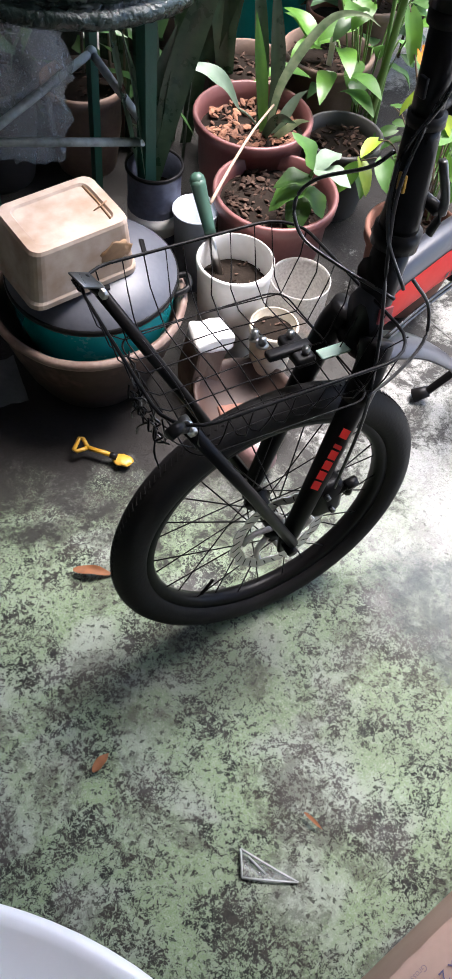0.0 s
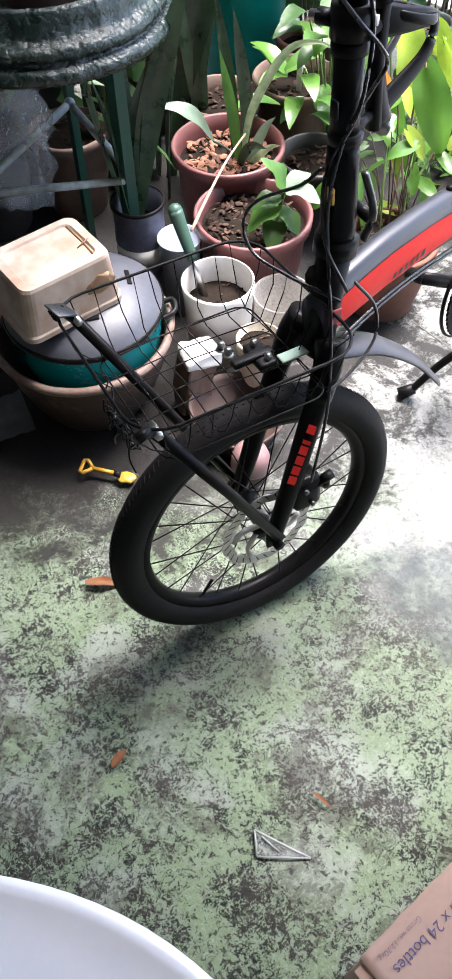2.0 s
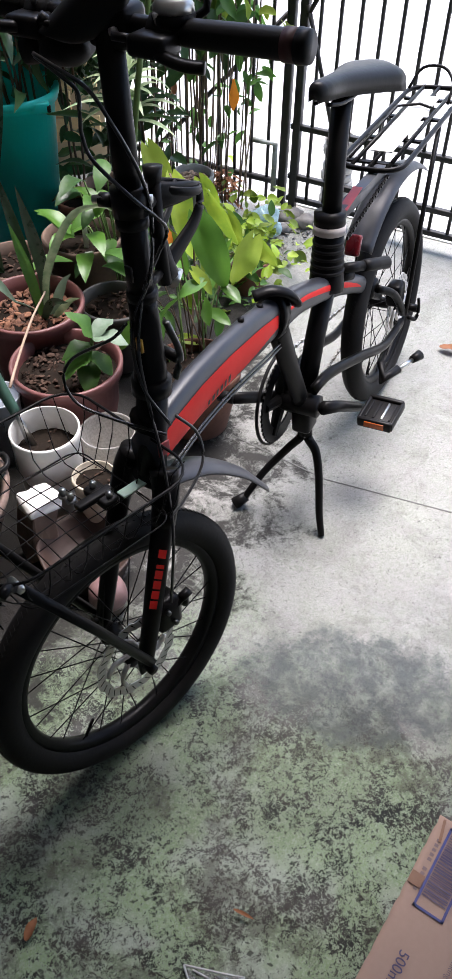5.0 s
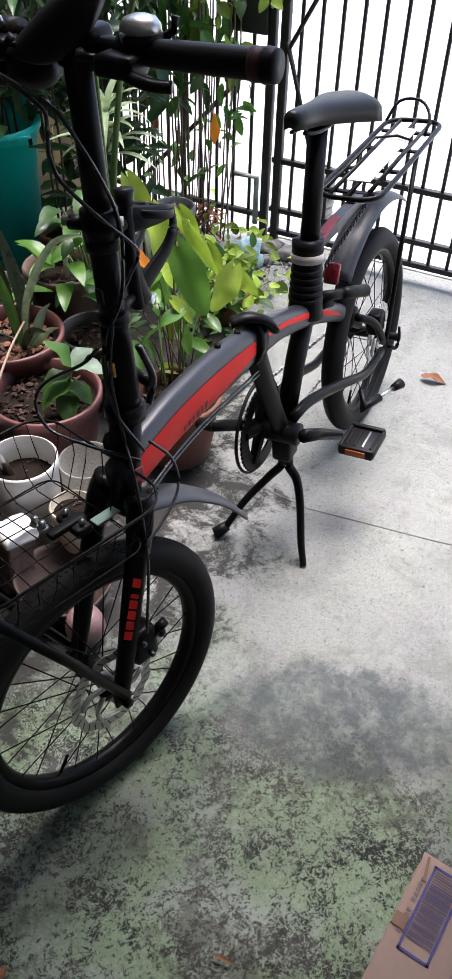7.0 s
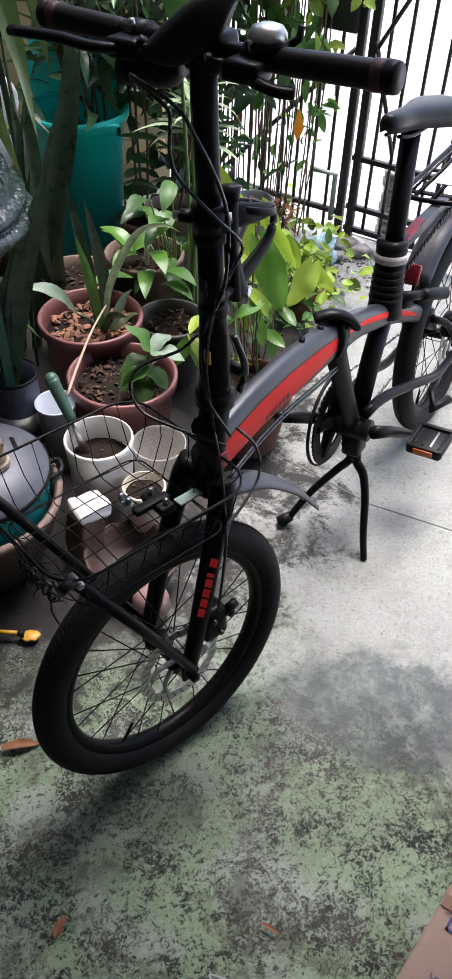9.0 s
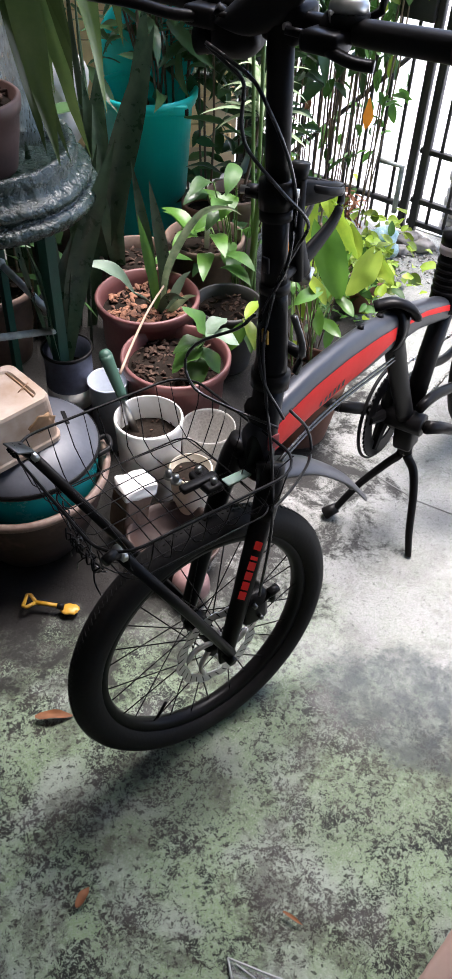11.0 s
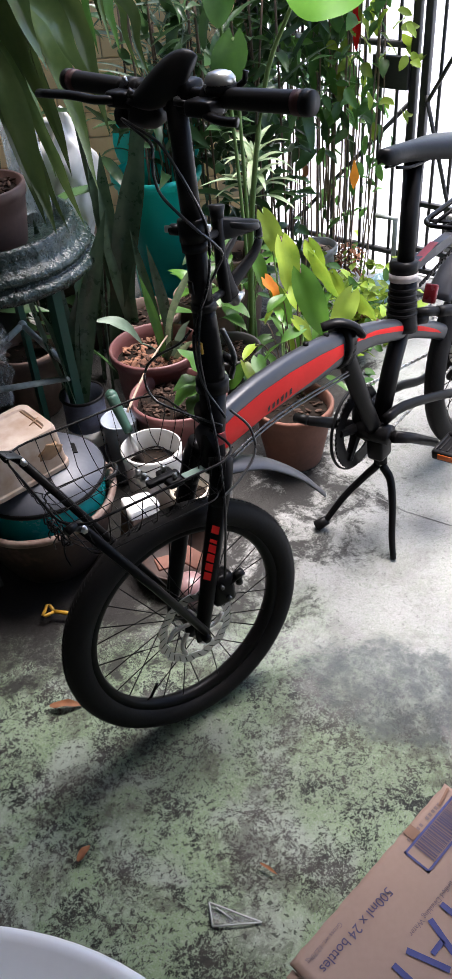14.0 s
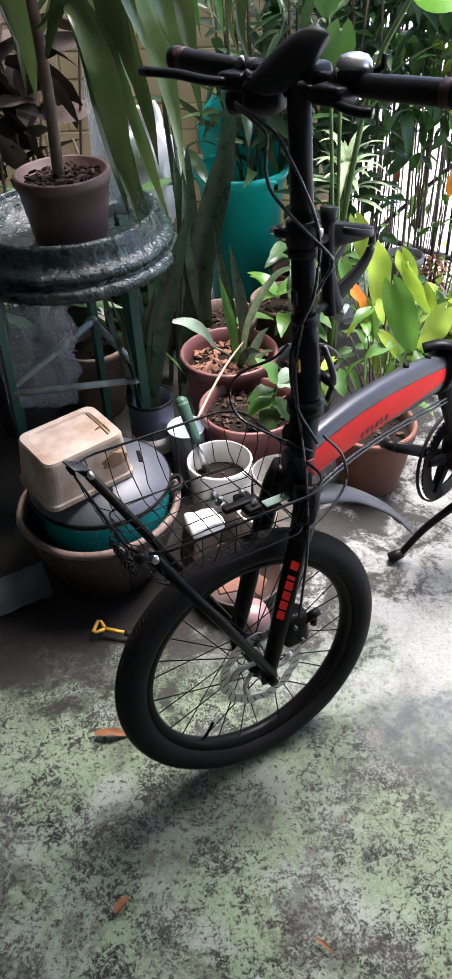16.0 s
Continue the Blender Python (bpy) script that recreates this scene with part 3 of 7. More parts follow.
for z in (0.10, 0.80, 1.42):
    part("rail", tube([gate_point(-0.60, z), gate_point(0.0, z)], 0.012, 8), IRON, fence)
part("diagonal", tube([gate_point(-0.50, 0.12, 0.012), gate_point(-0.02, 0.62, 0.012)], 0.008, 8), IRON, fence)
part("lock_box", block(0.135, 0.02, 0.10, 0.004), IRON, fence, "black metal plate on the fence", matrix=Matrix.Translation(gate_point(-0.075, 0.72, -0.02)) @ Matrix.Rotation(math.atan2(GATE_WAY.y, GATE_WAY.x), 4, "Z"))
gate = thing("iron_gate", Matrix(), "tall black iron bar gate, closed, onto a bright street", "gate")
for k in (0.000, 0.042):
    p = gate_point(k)
    part("stile", block(0.026, 0.026, 1.55, 0.003), IRON, gate, matrix=Matrix.Translation((p.x, p.y, 0.795)) @ Matrix.Rotation(math.atan2(GATE_WAY.y, GATE_WAY.x), 4, "Z"))
bar_run(gate, 0.0925, 2.4, 0.05, 1.55)
for z in (0.055, 0.133, 0.300, 1.50):
    part("rail", block(2.4, 0.020, 0.018, 0.003), IRON, gate, matrix=Matrix.Translation(gate_point(1.22, z)) @ Matrix.Rotation(math.atan2(GATE_WAY.y, GATE_WAY.x), 4, "Z"))
part("brace", tube([gate_point(0.055, 0.63, -0.014), gate_point(0.36, 1.19, -0.014)], 0.007, 8), IRON, gate)
part("brace", tube([gate_point(0.055, 0.66, -0.014), gate_point(0.16, 0.34, -0.014)], 0.007, 8), IRON, gate)
part("latch", tube([gate_point(-0.10, 0.24, -0.03), gate_point(-0.02, 0.24, -0.03), gate_point(-0.02, 0.08, -0.03)], 0.010, 8), BRACE, gate, "grey bent latch pipe")

# ---- bicycle ----
GRIP_RED = surface("dark red rubber", (0.055, 0.009, 0.009), (0.035, 0.007, 0.007), rough=0.55)
LEAN = 0.10
HUB_R = 0.2516
FRONT_HUB = Vector((0.1285, 0.883, 0.2503))
STEER, HEADING, AXIS_S, BASE = 33.2, 51.8, 0.12, 1.045


def leaning(origin, degrees):
    a = radians(degrees)
    ahead, n = Vector((math.cos(a), math.sin(a), 0)), Vector((-math.sin(a), math.cos(a), 0))
    up = Vector((0, 0, 1)) * math.cos(LEAN) + n * math.sin(LEAN)
    side = n * math.cos(LEAN) - Vector((0, 0, 1)) * math.sin(LEAN)
    m = Matrix((ahead, side, up)).transposed().to_4x4()
    m.translation = origin - HUB_R * up
    return m


M_FRONT = leaning(FRONT_HUB, STEER)
M_BIKE = leaning(FRONT_HUB + AXIS_S * Vector((math.cos(radians(STEER)), math.sin(radians(STEER)), 0)), HEADING)
F2B = M_BIKE.inverted() @ M_FRONT
bike = thing("folding_bicycle", M_BIKE, "black folding bicycle with red panels and a wire front basket", "bicycle")


def tread(R, width, count):
    """Small raised blocks in three rows round a tyre."""
    bm = bmesh.new()
    for i in range(count):
        a = 2 * math.pi * i / count
        for k, (y, s) in enumerate(((-0.55, 1), (0.0, -1), (0.55, 1))):
            rr = R - 0.011 * (abs(y) / 0.55)
            m = Matrix.Rotation(-a - k * 0.02, 4, "Y") @ Matrix.Translation((rr, y * width, 0)) @ Matrix.Rotation(0.5 * s, 4, "X")
            bmesh.ops.create_cube(bm, size=1, matrix=m @ Matrix.Diagonal((0.0011, 0.010, 0.0034, 1)))
    return bm


def wheel(name, centre, m, disc_side, label):
    at = m @ Matrix.Translation(centre)
    tyre = part("tyre", ring(HUB_R - 0.027, 0.0265, 72, 14, 0.95), RUBBER, None, "", matrix=Matrix())
    holder = tyre
    holder.name = name
    holder.parent = bike
    holder.matrix_basis = at
    tagged(holder, label)
    part("tread", tread(HUB_R - 0.0006, 0.027, 150), RUBBER, holder, smooth=False)
    prof = [(0.205, -0.012), (0.203, -0.014), (0.191, -0.011), (0.187, 0), (0.191, 0.011), (0.203, 0.014), (0.205, 0.012)]
    part("rim", lathe(prof, 64), BLACK, holder, "black deep alloy rim", matrix=Matrix.Rotation(math.pi / 2, 4, "X"))
    hub = [(0, -0.055), (0.006, -0.055), (0.006, -0.04), (0.022, -0.036), (0.022, -0.03), (0.014, -0.026), (0.013, 0.026), (0.022, 0.03), (0.022, 0.036), (0.006, 0.04), (0.006, 0.055), (0, 0.055)]
    part("hub", lathe(hub, 20), BLACK, holder, matrix=Matrix.Rotation(math.pi / 2, 4, "X"))
    for i in range(28):
        a = 2 * math.pi * i / 28
        side = 0.031 if i % 2 else -0.031
        lead = (0.55 if (i // 2) % 2 else -0.55)
        p0 = Vector((0.02 * math.cos(a + lead * 2), side, 0.02 * math.sin(a + lead * 2)))
        p1 = Vector((0.189 * math.cos(a), side * 0.1, 0.189 * math.sin(a)))
        part("spoke", tube([p0, p1], 0.0011, 5), BLACK, holder)
    valve = tube([(0.184, 0, 0), (0.15, 0, 0)], 0.003, 6)
    part("valve", valve, BLACK, holder, matrix=Matrix.Rotation(2.2, 4, "Y"))
    # brake rotor: a scalloped ring on six arms
    bm = bmesh.new()
    rows = []
    for i in range(72):
        a = 2 * math.pi * i / 72
        ro = 0.080 if i % 6 < 4 else 0.076
        ri = 0.061 if i % 6 > 1 else 0.064
        rows.append([bm.verts.new((r * math.cos(a), y, r * math.sin(a))) for r, y in ((ro, -0.001), (ro, 0.001), (ri, 0.001), (ri, -0.001))])
    for i in range(72):
        j = (i + 1) % 72
        for k in range(4):
            bm.faces.new((rows[i][k], rows[j][k], rows[j][(k + 1) % 4], rows[i][(k + 1) % 4]))
    for i in range(6):
        a = math.pi / 3 * i
        part("disc_arm", tube([(0.018 * math.cos(a - 0.9), disc_side, 0.018 * math.sin(a - 0.9)), (0.045 * math.cos(a - 0.35), disc_side, 0.045 * math.sin(a - 0.35)), (0.060 * math.cos(a), disc_side, 0.060 * math.sin(a))], 0.0045, 6, curve=3, up=(0, 1, 0), wide=1.0), DISC_STEEL, holder)
    bmesh.ops.recalc_face_normals(bm, faces=bm.faces)
    part("brake_disc", bm, DISC_STEEL, holder, "scalloped steel brake disc", smooth=False, matrix=Matrix.Translation((0, disc_side, 0)))
    for i in range(30):
        a = 2 * math.pi * i / 30
        p0, p1 = Vector((0.066 * math.cos(a), disc_side, 0.066 * math.sin(a))), Vector((0.0765 * math.cos(a + 0.10), disc_side, 0.0765 * math.sin(a + 0.10)))
        part("vent_slot", tube([p0, p1], 0.0015, 6, up=(0, 1, 0)), BLACK, holder)
    return holder


wheel("front_wheel", (0, 0, HUB_R), F2B, -0.034, "front wheel with black tyre, rim and thin spokes")
wheel("rear_wheel", (BASE, 0, HUB_R), Matrix(), -0.034, "rear wheel with black tyre and thin spokes")


def slanted_bar(length, height, slant):
    """A plain slanted bar, along +x in the xz plane."""
    bm = bmesh.new()
    bm.faces.new([bm.verts.new((a * length + slant * b * height, -0.0006, b * height)) for a, b in ((0, 0), (1, 0), (1, 1), (0, 1))])
    return bm


# fork, head tube and folding stem, which turn with the front wheel
def fpart(name, bm, mat, parent=bike, label="", smooth=True):
    return part(name, bm, mat, parent, label, smooth, F2B)


CROWN = Vector((0.108, 0, 0.555))
for side in (-1, 1):
    leg = fpart("fork_leg", tube([(0.104, side * 0.030, 0.572), (0.094, side * 0.046, 0.545), (0.055, side * 0.053, 0.43), (0.028, side * 0.055, 0.34), (0.002, side * 0.056, 0.258)], (0.0175, 0.0125), 14, curve=5, up=(0, 1, 0), wide=1.15), BLACK)
    fpart("fork_shoulder", tube([(0.107, side * 0.034, 0.582), (0.096, side * 0.045, 0.552), (0.080, side * 0.050, 0.505)], (0.0215, 0.0185), 14, curve=4), BLACK)
    fpart("dropout", block(0.030, 0.008, 0.045, 0.003, (0.002, side * 0.056, 0.256)), BLACK)
    fpart("axle_nut", tube([(0, side * 0.056, HUB_R), (0, side * 0.078, HUB_R)], 0.009, 6), BLACK)
ax = (Vector((0.072, 0, 0.485)) - Vector((0.030, 0, 0.365))).normalized()
mt = Matrix((ax, Vector((0, 1, 0)), ax.cross(Vector((0, 1, 0))))).transposed().to_4x4()
mt.translation = Vector((0.0315, -0.0715, 0.373))
for k in range(6):
    stroke = slanted_bar(0.0150 if k != 4 else 0.007, 0.0165, 0.45)
    stroke.transform(mt @ Matrix.Translation((0.0185 * k, 0, 0.003)))
    fpart("fork_decal", stroke, RED, bike, "red slanted bar on the fork leg", False)
fpart("fork_crown", ball(1, CROWN, (0.024, 0.042, 0.020), cuts=3), BLACK)
fpart("head_tube", tube([(0.108, 0, 0.555), (0.131, 0, 0.70)], (0.0225, 0.0225), 18), BLACK)
fpart("head_decal", block(0.020, 0.003, 0.022, 0.001, (0.1165, -0.0272, 0.611)), DEEP_RED, bike, "red mark on the head tube")
fpart("headset_cup", tube([(0.129, 0, 0.69), (0.132, 0, 0.712)], 0.028, 20), BLACK)
hinge = fpart("stem_hinge", tube([(0.130, 0, 0.712), (0.133, 0, 0.735), (0.134, 0, 0.79), (0.135, 0, 0.83)], (0.0235, 0.0185), 16, curve=3), BLACK, bike, "black folding stem hinge")
fpart("hinge_lever", tube([(0.150, -0.030, 0.715), (0.160, -0.032, 0.75), (0.148, -0.026, 0.80)], 0.0042, 8, curve=4, wide=1.5), DULL_STEEL, hinge, "dull metal latch lever")
fpart("hinge_bolt", tube([(0.165, -0.02, 0.735), (0.165, 0.02, 0.735)], 0.008, 8), BLACK, hinge)
fpart("lower_stem", tube([(0.134, 0, 0.80), (0.137, 0, 0.955)], 0.0168, 18), BLACK)
fpart("upper_stem", tube([(0.137, 0, 0.95), (0.140, 0, 1.135)], 0.0152, 18), BLACK)
clamp = fpart("stem_clamp", tube([(0.137, 0, 0.940), (0.1375, 0, 0.972)], 0.0225, 18), BLACK, bike, "black seat-style clamp on the stem")
fpart("clamp_lever", tube([(0.126, 0.018, 0.955), (0.118, 0.032, 0.955)], 0.0085, 10, wide=1.2), BLACK_PLASTIC, clamp)
fpart("clamp_bolt", tube([(0.155, -0.02, 0.957), (0.110, 0.036, 0.957)], 0.0055, 8), STEEL, clamp)
for zz in (0.775, 0.875):
    fpart("sticker", block(0.004, 0.012, 0.020, 0.001, (0.1135, -0.010, zz)), YELLOW if zz < 0.8 else BLACK_PLASTIC, hinge, "small yellow warning sticker" if zz < 0.8 else "")

# handlebar with grips, levers, bell, mirror; it stands slightly askew on the stem
HB = Matrix.Translation((0.150, 0, 1.137)) @ Matrix.Rotation(radians(15), 4, "Z") @ Matrix.Rotation(0.053, 4, "X")


def hpart(name, bm, mat, parent, label=""):
    """A piece in the bar's own frame: x rearwards, y to its far end, z up."""
    bm.transform(HB)
    return fpart(name, bm, mat, parent, label)


bar = hpart("handlebar", tube([(0.0, -0.205, 0.004), (0, -0.1, 0.001), (0, 0.1, 0.001), (-0.004, 0.22, 0.004)], 0.0118, 14, curve=5), BLACK, bike)
for side in (-1, 1):
    e, i0 = (Vector((0.002, -0.222, 0.006)), Vector((0, -0.085, 0.002))) if side < 0 else (Vector((-0.004, 0.240, 0.006)), Vector((0, 0.118, 0.002)))
    d = (e - i0).normalized()
    hpart("grip", tube([i0, i0 + d * 0.008, i0 + d * 0.02, i0 + d * 0.06, e - d * 0.014], (0.0128, 0.0146), 20, curve=4), BLACK_PLASTIC, bar, "black rubber grip")
    hpart("grip_collar", tube([e - d * 0.026, e - d * 0.012], 0.0156, 20), GRIP_RED, bar, "dark red ring at the grip end")
    hpart("grip_cap", tube([e - d * 0.012, e - d * 0.004, e], (0.0164, 0.0150), 20), BLACK_PLASTIC, bar)
    v = -0.062 if side < 0 else 0.095
    hpart("lever_clamp", tube([(0, v - 0.013, 0), (0, v + 0.013, 0)], 0.0175, 16), BLACK_PLASTIC, bar)
    hpart("clamp_screw", tube([(-0.012, v, 0.010), (-0.016, v, 0.020)], 0.0035, 8), STEEL, bar)
    hpart("brake_body", block(0.036, 0.046, 0.022, 0.006, (-0.022, v, -0.006)), BLACK, bar)
    if side < 0:
        lever = [(-0.028, v - 0.004, -0.010), (-0.036, v - 0.026, -0.013), (-0.036, v - 0.046, -0.016), (-0.030, v - 0.064, -0.017)]
    else:
        lever = [(-0.036, v + 0.006, -0.006), (-0.052, v + 0.030, -0.004), (-0.058, v + 0.075, 0.0), (-0.060, v + 0.145, -0.002)]
    hpart("brake_lever", tube(lever, 0.0062, 10, curve=4, wide=1.35), BLACK, bar, "black brake lever")
    hpart("cable_stop", tube([(-0.030, v - side * 0.018, -0.002), (-0.036, v - side * 0.040, 0.0)], 0.0045, 10), BLACK, bar)
hpart("gear_shifter", ball(1, (-0.004, 0.066, -0.026), (0.030, 0.032, 0.021), 0.15, 3), BLACK_PLASTIC, bar)
hpart("shifter_dial", tube([(-0.012, 0.090, -0.030), (-0.018, 0.112, -0.034)], 0.016, 16), BLACK_PLASTIC, bar)
hpart("shift_paddle", tube([(-0.01, 0.080, -0.036), (0.010, 0.112, -0.046)], 0.007, 8, wide=1.5), BLACK_PLASTIC, bar)
clampb = hpart("bar_clamp", block(0.046, 0.050, 0.042, 0.009, (0.002, 0, 0)), BLACK, bike)
for y in (-0.014, 0.014):
    hpart("clamp_bolt", tube([(-0.020, y, 0.0), (-0.026, y, 0.0)], 0.0045, 8), STEEL, clampb)
bell = hpart("bell", lathe([(0, 0.0165), (0.008, 0.016), (0.016, 0.0132), (0.0205, 0.007), (0.021, 0.0), (0.018, 0.0)], 28), STEEL, bar, "round polished steel bell")
bell.matrix_basis = Matrix.Translation(F2B.to_3x3() @ (HB.to_3x3() @ Vector((0.004, -0.070, 0.018))))
hpart("bell_base", lathe([(0, -0.014), (0.020, -0.012), (0.023, -0.002), (0.020, 0.002), (0, 0.002)], 24), BLACK_PLASTIC, bar).matrix_basis = bell.matrix_basis.copy()
hpart("bell_hammer", tube([(0.016, -0.088, 0.012), (0.020, -0.098, 0.020), (0.022, -0.100, 0.032)], 0.0045, 8), BLACK_PLASTIC, bar)
mir = bmesh.new()
for i in range(13):
    t = i / 12
    r = 0.042 * math.sin(math.pi * (0.06 + 0.86 * t)) ** 0.75 * (0.5 + 0.55 * t)
    c = Vector((-0.034 + 0.03 * t, 0.066 - 0.092 * t, 0.000 + 0.034 * t))
    line = [mir.verts.new(c + Vector((0.45 * r * math.cos(a) + 0.010 * math.sin(a), -0.25 * r * math.sin(a), r * math.sin(a)))) for a in (2 * math.pi * k / 18 for k in range(18))]
    if i:
        for k in range(18):
            mir.faces.new((last[k], line[k], line[(k + 1) % 18], last[(k + 1) % 18]))
    else:
        mir.faces.new(line[::-1])
    last = line
mir.faces.new(last)
bmesh.ops.recalc_face_normals(mir, faces=mir.faces)
hpart("folded_mirror", mir, BLACK_PLASTIC, bar, "black teardrop mirror shell folded over the bar")
hpart("mirror_arm", tube([(-0.034, 0.072, 0.006), (-0.022, 0.060, -0.006), (-0.008, 0.044, -0.002)], 0.007, 8, curve=4), BLACK_PLASTIC, bar)

# bottle cage behind the stem
cage = fpart("bottle_cage", tube([(0.194, 0.026, 0.818), (0.194, 0.030, 0.885), (0.200, 0.033, 0.950)], 0.0088, 10, wide=1.25), BLACK_PLASTIC, bike, "black plastic bottle cage strapped to the stem")
fpart("cage_knob", tube([(0.199, 0.033, 0.945), (0.202, 0.034, 0.969)], (0.0095, 0.0130), 12), BLACK_PLASTIC, cage)
loop = [(0.240 + 0.036 * math.cos(a), 0.042 + 0.026 * math.sin(a), 0.929 - 0.011 * math.cos(a)) for a in (radians(k) for k in range(0, 360, 15))]
fpart("cage_ring", tube(loop, 0.0055, 8, closed=True, wide=0.4), BLACK_PLASTIC, cage)
fpart("cage_wing", tube([(0.196, 0.028, 0.934), (0.222, 0.024, 0.930), (0.256, 0.028, 0.924), (0.277, 0.036, 0.919)], (0.0190, 0.0065), 8, curve=4, wide=0.22), BLACK_PLASTIC, cage)
fpart("cage_arm", tube([(0.276, 0.036, 0.922), (0.275, 0.036, 0.899), (0.263, 0.036, 0.877), (0.236, 0.034, 0.857), (0.203, 0.031, 0.838)], (0.0046, 0.0150), 8, curve=6, wide=0.5), BLACK_PLASTIC, cage)
fpart("cage_arm", tube([(0.258, 0.062, 0.926), (0.238, 0.050, 0.906), (0.212, 0.038, 0.890), (0.196, 0.030, 0.872)], (0.0050, 0.0085), 8, curve=5, wide=0.5), BLACK_PLASTIC, cage)
fpart("cage_foot", tube([(0.194, 0.028, 0.885), (0.198, 0.029, 0.850), (0.204, 0.031, 0.822)], (0.0105, 0.0175), 10, curve=3, wide=0.7), BLACK_PLASTIC, cage)
fpart("cage_lip", tube([(0.210, 0.033, 0.812), (0.236, 0.043, 0.814)], (0.011, 0.004), 8, wide=1.2), STEEL, cage, "worn bright lip")
for zz in (0.83, 0.925):
    fpart("cage_band", tube([(0.136, 0, zz), (0.1362, 0, zz + 0.012)], 0.0205, 16), BLACK_PLASTIC, cage)
    fpart("band_link", tube([(0.148, 0.006, zz + 0.006), (0.190, 0.026, zz + 0.006)], 0.007, 8, wide=0.8), BLACK_PLASTIC, cage)

# short mudguard behind the fork
gd = bmesh.new()
path = smooth_path([(0.115, 0, 0.552), (0.160, 0, 0.540), (0.215, 0, 0.515), (0.285, 0, 0.455), (0.338, 0, 0.385)], 6)
prev = None
for i, p in enumerate(path):
    q = i / (len(path) - 1)
    d = (path[min(i + 1, len(path) - 1)] - path[max(i - 1, 0)]).normalized()
    nrm = Vector((0, 1, 0)).cross(d)
    nrm = nrm if nrm.z > 0 else -nrm
    half = 0.030 * (1 - 0.35 * q ** 3)
    line = [gd.verts.new(p + Vector((0, half * math.sin(a), 0)) + nrm * (half * 0.45 * (math.cos(a) - 1) + off)) for off in (0, -0.0025) for a in ([radians(k) for k in range(-80, 81, 20)] if off == 0 else [radians(k) for k in range(80, -81, -20)])]
    if prev:
        for k in range(len(line)):
            gd.faces.new((prev[k], prev[(k + 1) % len(line)], line[(k + 1) % len(line)], line[k]))
    else:
        gd.faces.new(line)
    prev = line
gd.faces.new(prev)
bmesh.ops.recalc_face_normals(gd, faces=gd.faces)
fpart("front_mudguard", gd, GUARD, bike, "grey plastic mudguard behind the fork crown")

# brake calliper on the near fork leg
cal = fpart("brake_calliper", block(0.048, 0.038, 0.066, 0.010, (0.058, -0.048, 0.328)), BLACK, bike, "black disc brake calliper with small levers")
fpart("calliper_arm", tube([(0.066, -0.060, 0.335), (0.088, -0.062, 0.345), (0.092, -0.06, 0.325)], 0.007, 8, curve=3), BLACK, cal)
fpart("calliper_screw", tube([(0.083, -0.064, 0.348), (0.100, -0.064, 0.352)], 0.008, 8), BLACK_PLASTIC, cal)
fpart("calliper_bolt", tube([(0.05, -0.066, 0.345), (0.05, -0.074, 0.345)], 0.0045, 6), DULL_STEEL, cal)
fpart("calliper_bolt", tube([(0.062, -0.066, 0.312), (0.062, -0.074, 0.312)], 0.0045, 6), DULL_STEEL, cal)

# wire basket over the front wheel
RIM_Z, BOT_Z = 0.630, 0.545


def rounded(s0, s1, y0, y1, z, r, n=5):
    out = []
    for cx, cy, a0 in ((s1 - r, y1 - r, 0), (s0 + r, y1 - r, 90), (s0 + r, y0 + r, 180), (s1 - r, y0 + r, 270)):
        for k in range(n + 1):
            a = radians(a0 + 90 * k / n)
            out.append((cx + r * math.cos(a), cy + r * math.sin(a), z))
    return out


basket = fpart("basket", tube(rounded(-0.202, 0.104, -0.116, 0.178, RIM_Z, 0.050), 0.0022, 7, closed=True), BLACK, bike, "black wire basket with bent grid wires")
fpart("base_loop", tube(rounded(-0.165, 0.074, -0.086, 0.140, BOT_Z, 0.025), 0.0013, 6, closed=True), BLACK, basket)
rng = random.Random(17)
for i in range(9):
    s = -0.172 + 0.245 * i / 8 + rng.uniform(-0.006, 0.006)
    sb = -0.16 + 0.22 * i / 8 + rng.uniform(-0.008, 0.008)
    y0, y1 = -0.114, 0.176
    fpart("cross_wire", tube([(s, y0, RIM_Z), (s * 0.7 + sb * 0.3, y0 + 0.012, RIM_Z - 0.04), (sb, y0 + 0.024, BOT_Z + 0.016), (sb, y0 + 0.042, BOT_Z), (sb + 0.004, 0.03, BOT_Z + 0.003), (sb, y1 - 0.050, BOT_Z), (sb, y1 - 0.026, BOT_Z + 0.017), (s * 0.7 + sb * 0.3, y1 - 0.012, RIM_Z - 0.04), (s, y1, RIM_Z)], 0.00095, 5), BLACK, basket)
for i in range(7):
    y = -0.085 + 0.228 * i / 6 + rng.uniform(-0.004, 0.004)
    yb = -0.072 + 0.20 * i / 6 + rng.uniform(-0.006, 0.006)
    fpart("long_wire", tube([(-0.201, y, RIM_Z), (-0.190, yb, RIM_Z - 0.05), (-0.174, yb, BOT_Z + 0.014), (-0.156, yb, BOT_Z), (-0.050, yb + 0.003, BOT_Z + 0.003), (0.070, yb, BOT_Z), (0.094, yb, RIM_Z - 0.03), (0.103, y, RIM_Z)], 0.00095, 5), BLACK, basket)
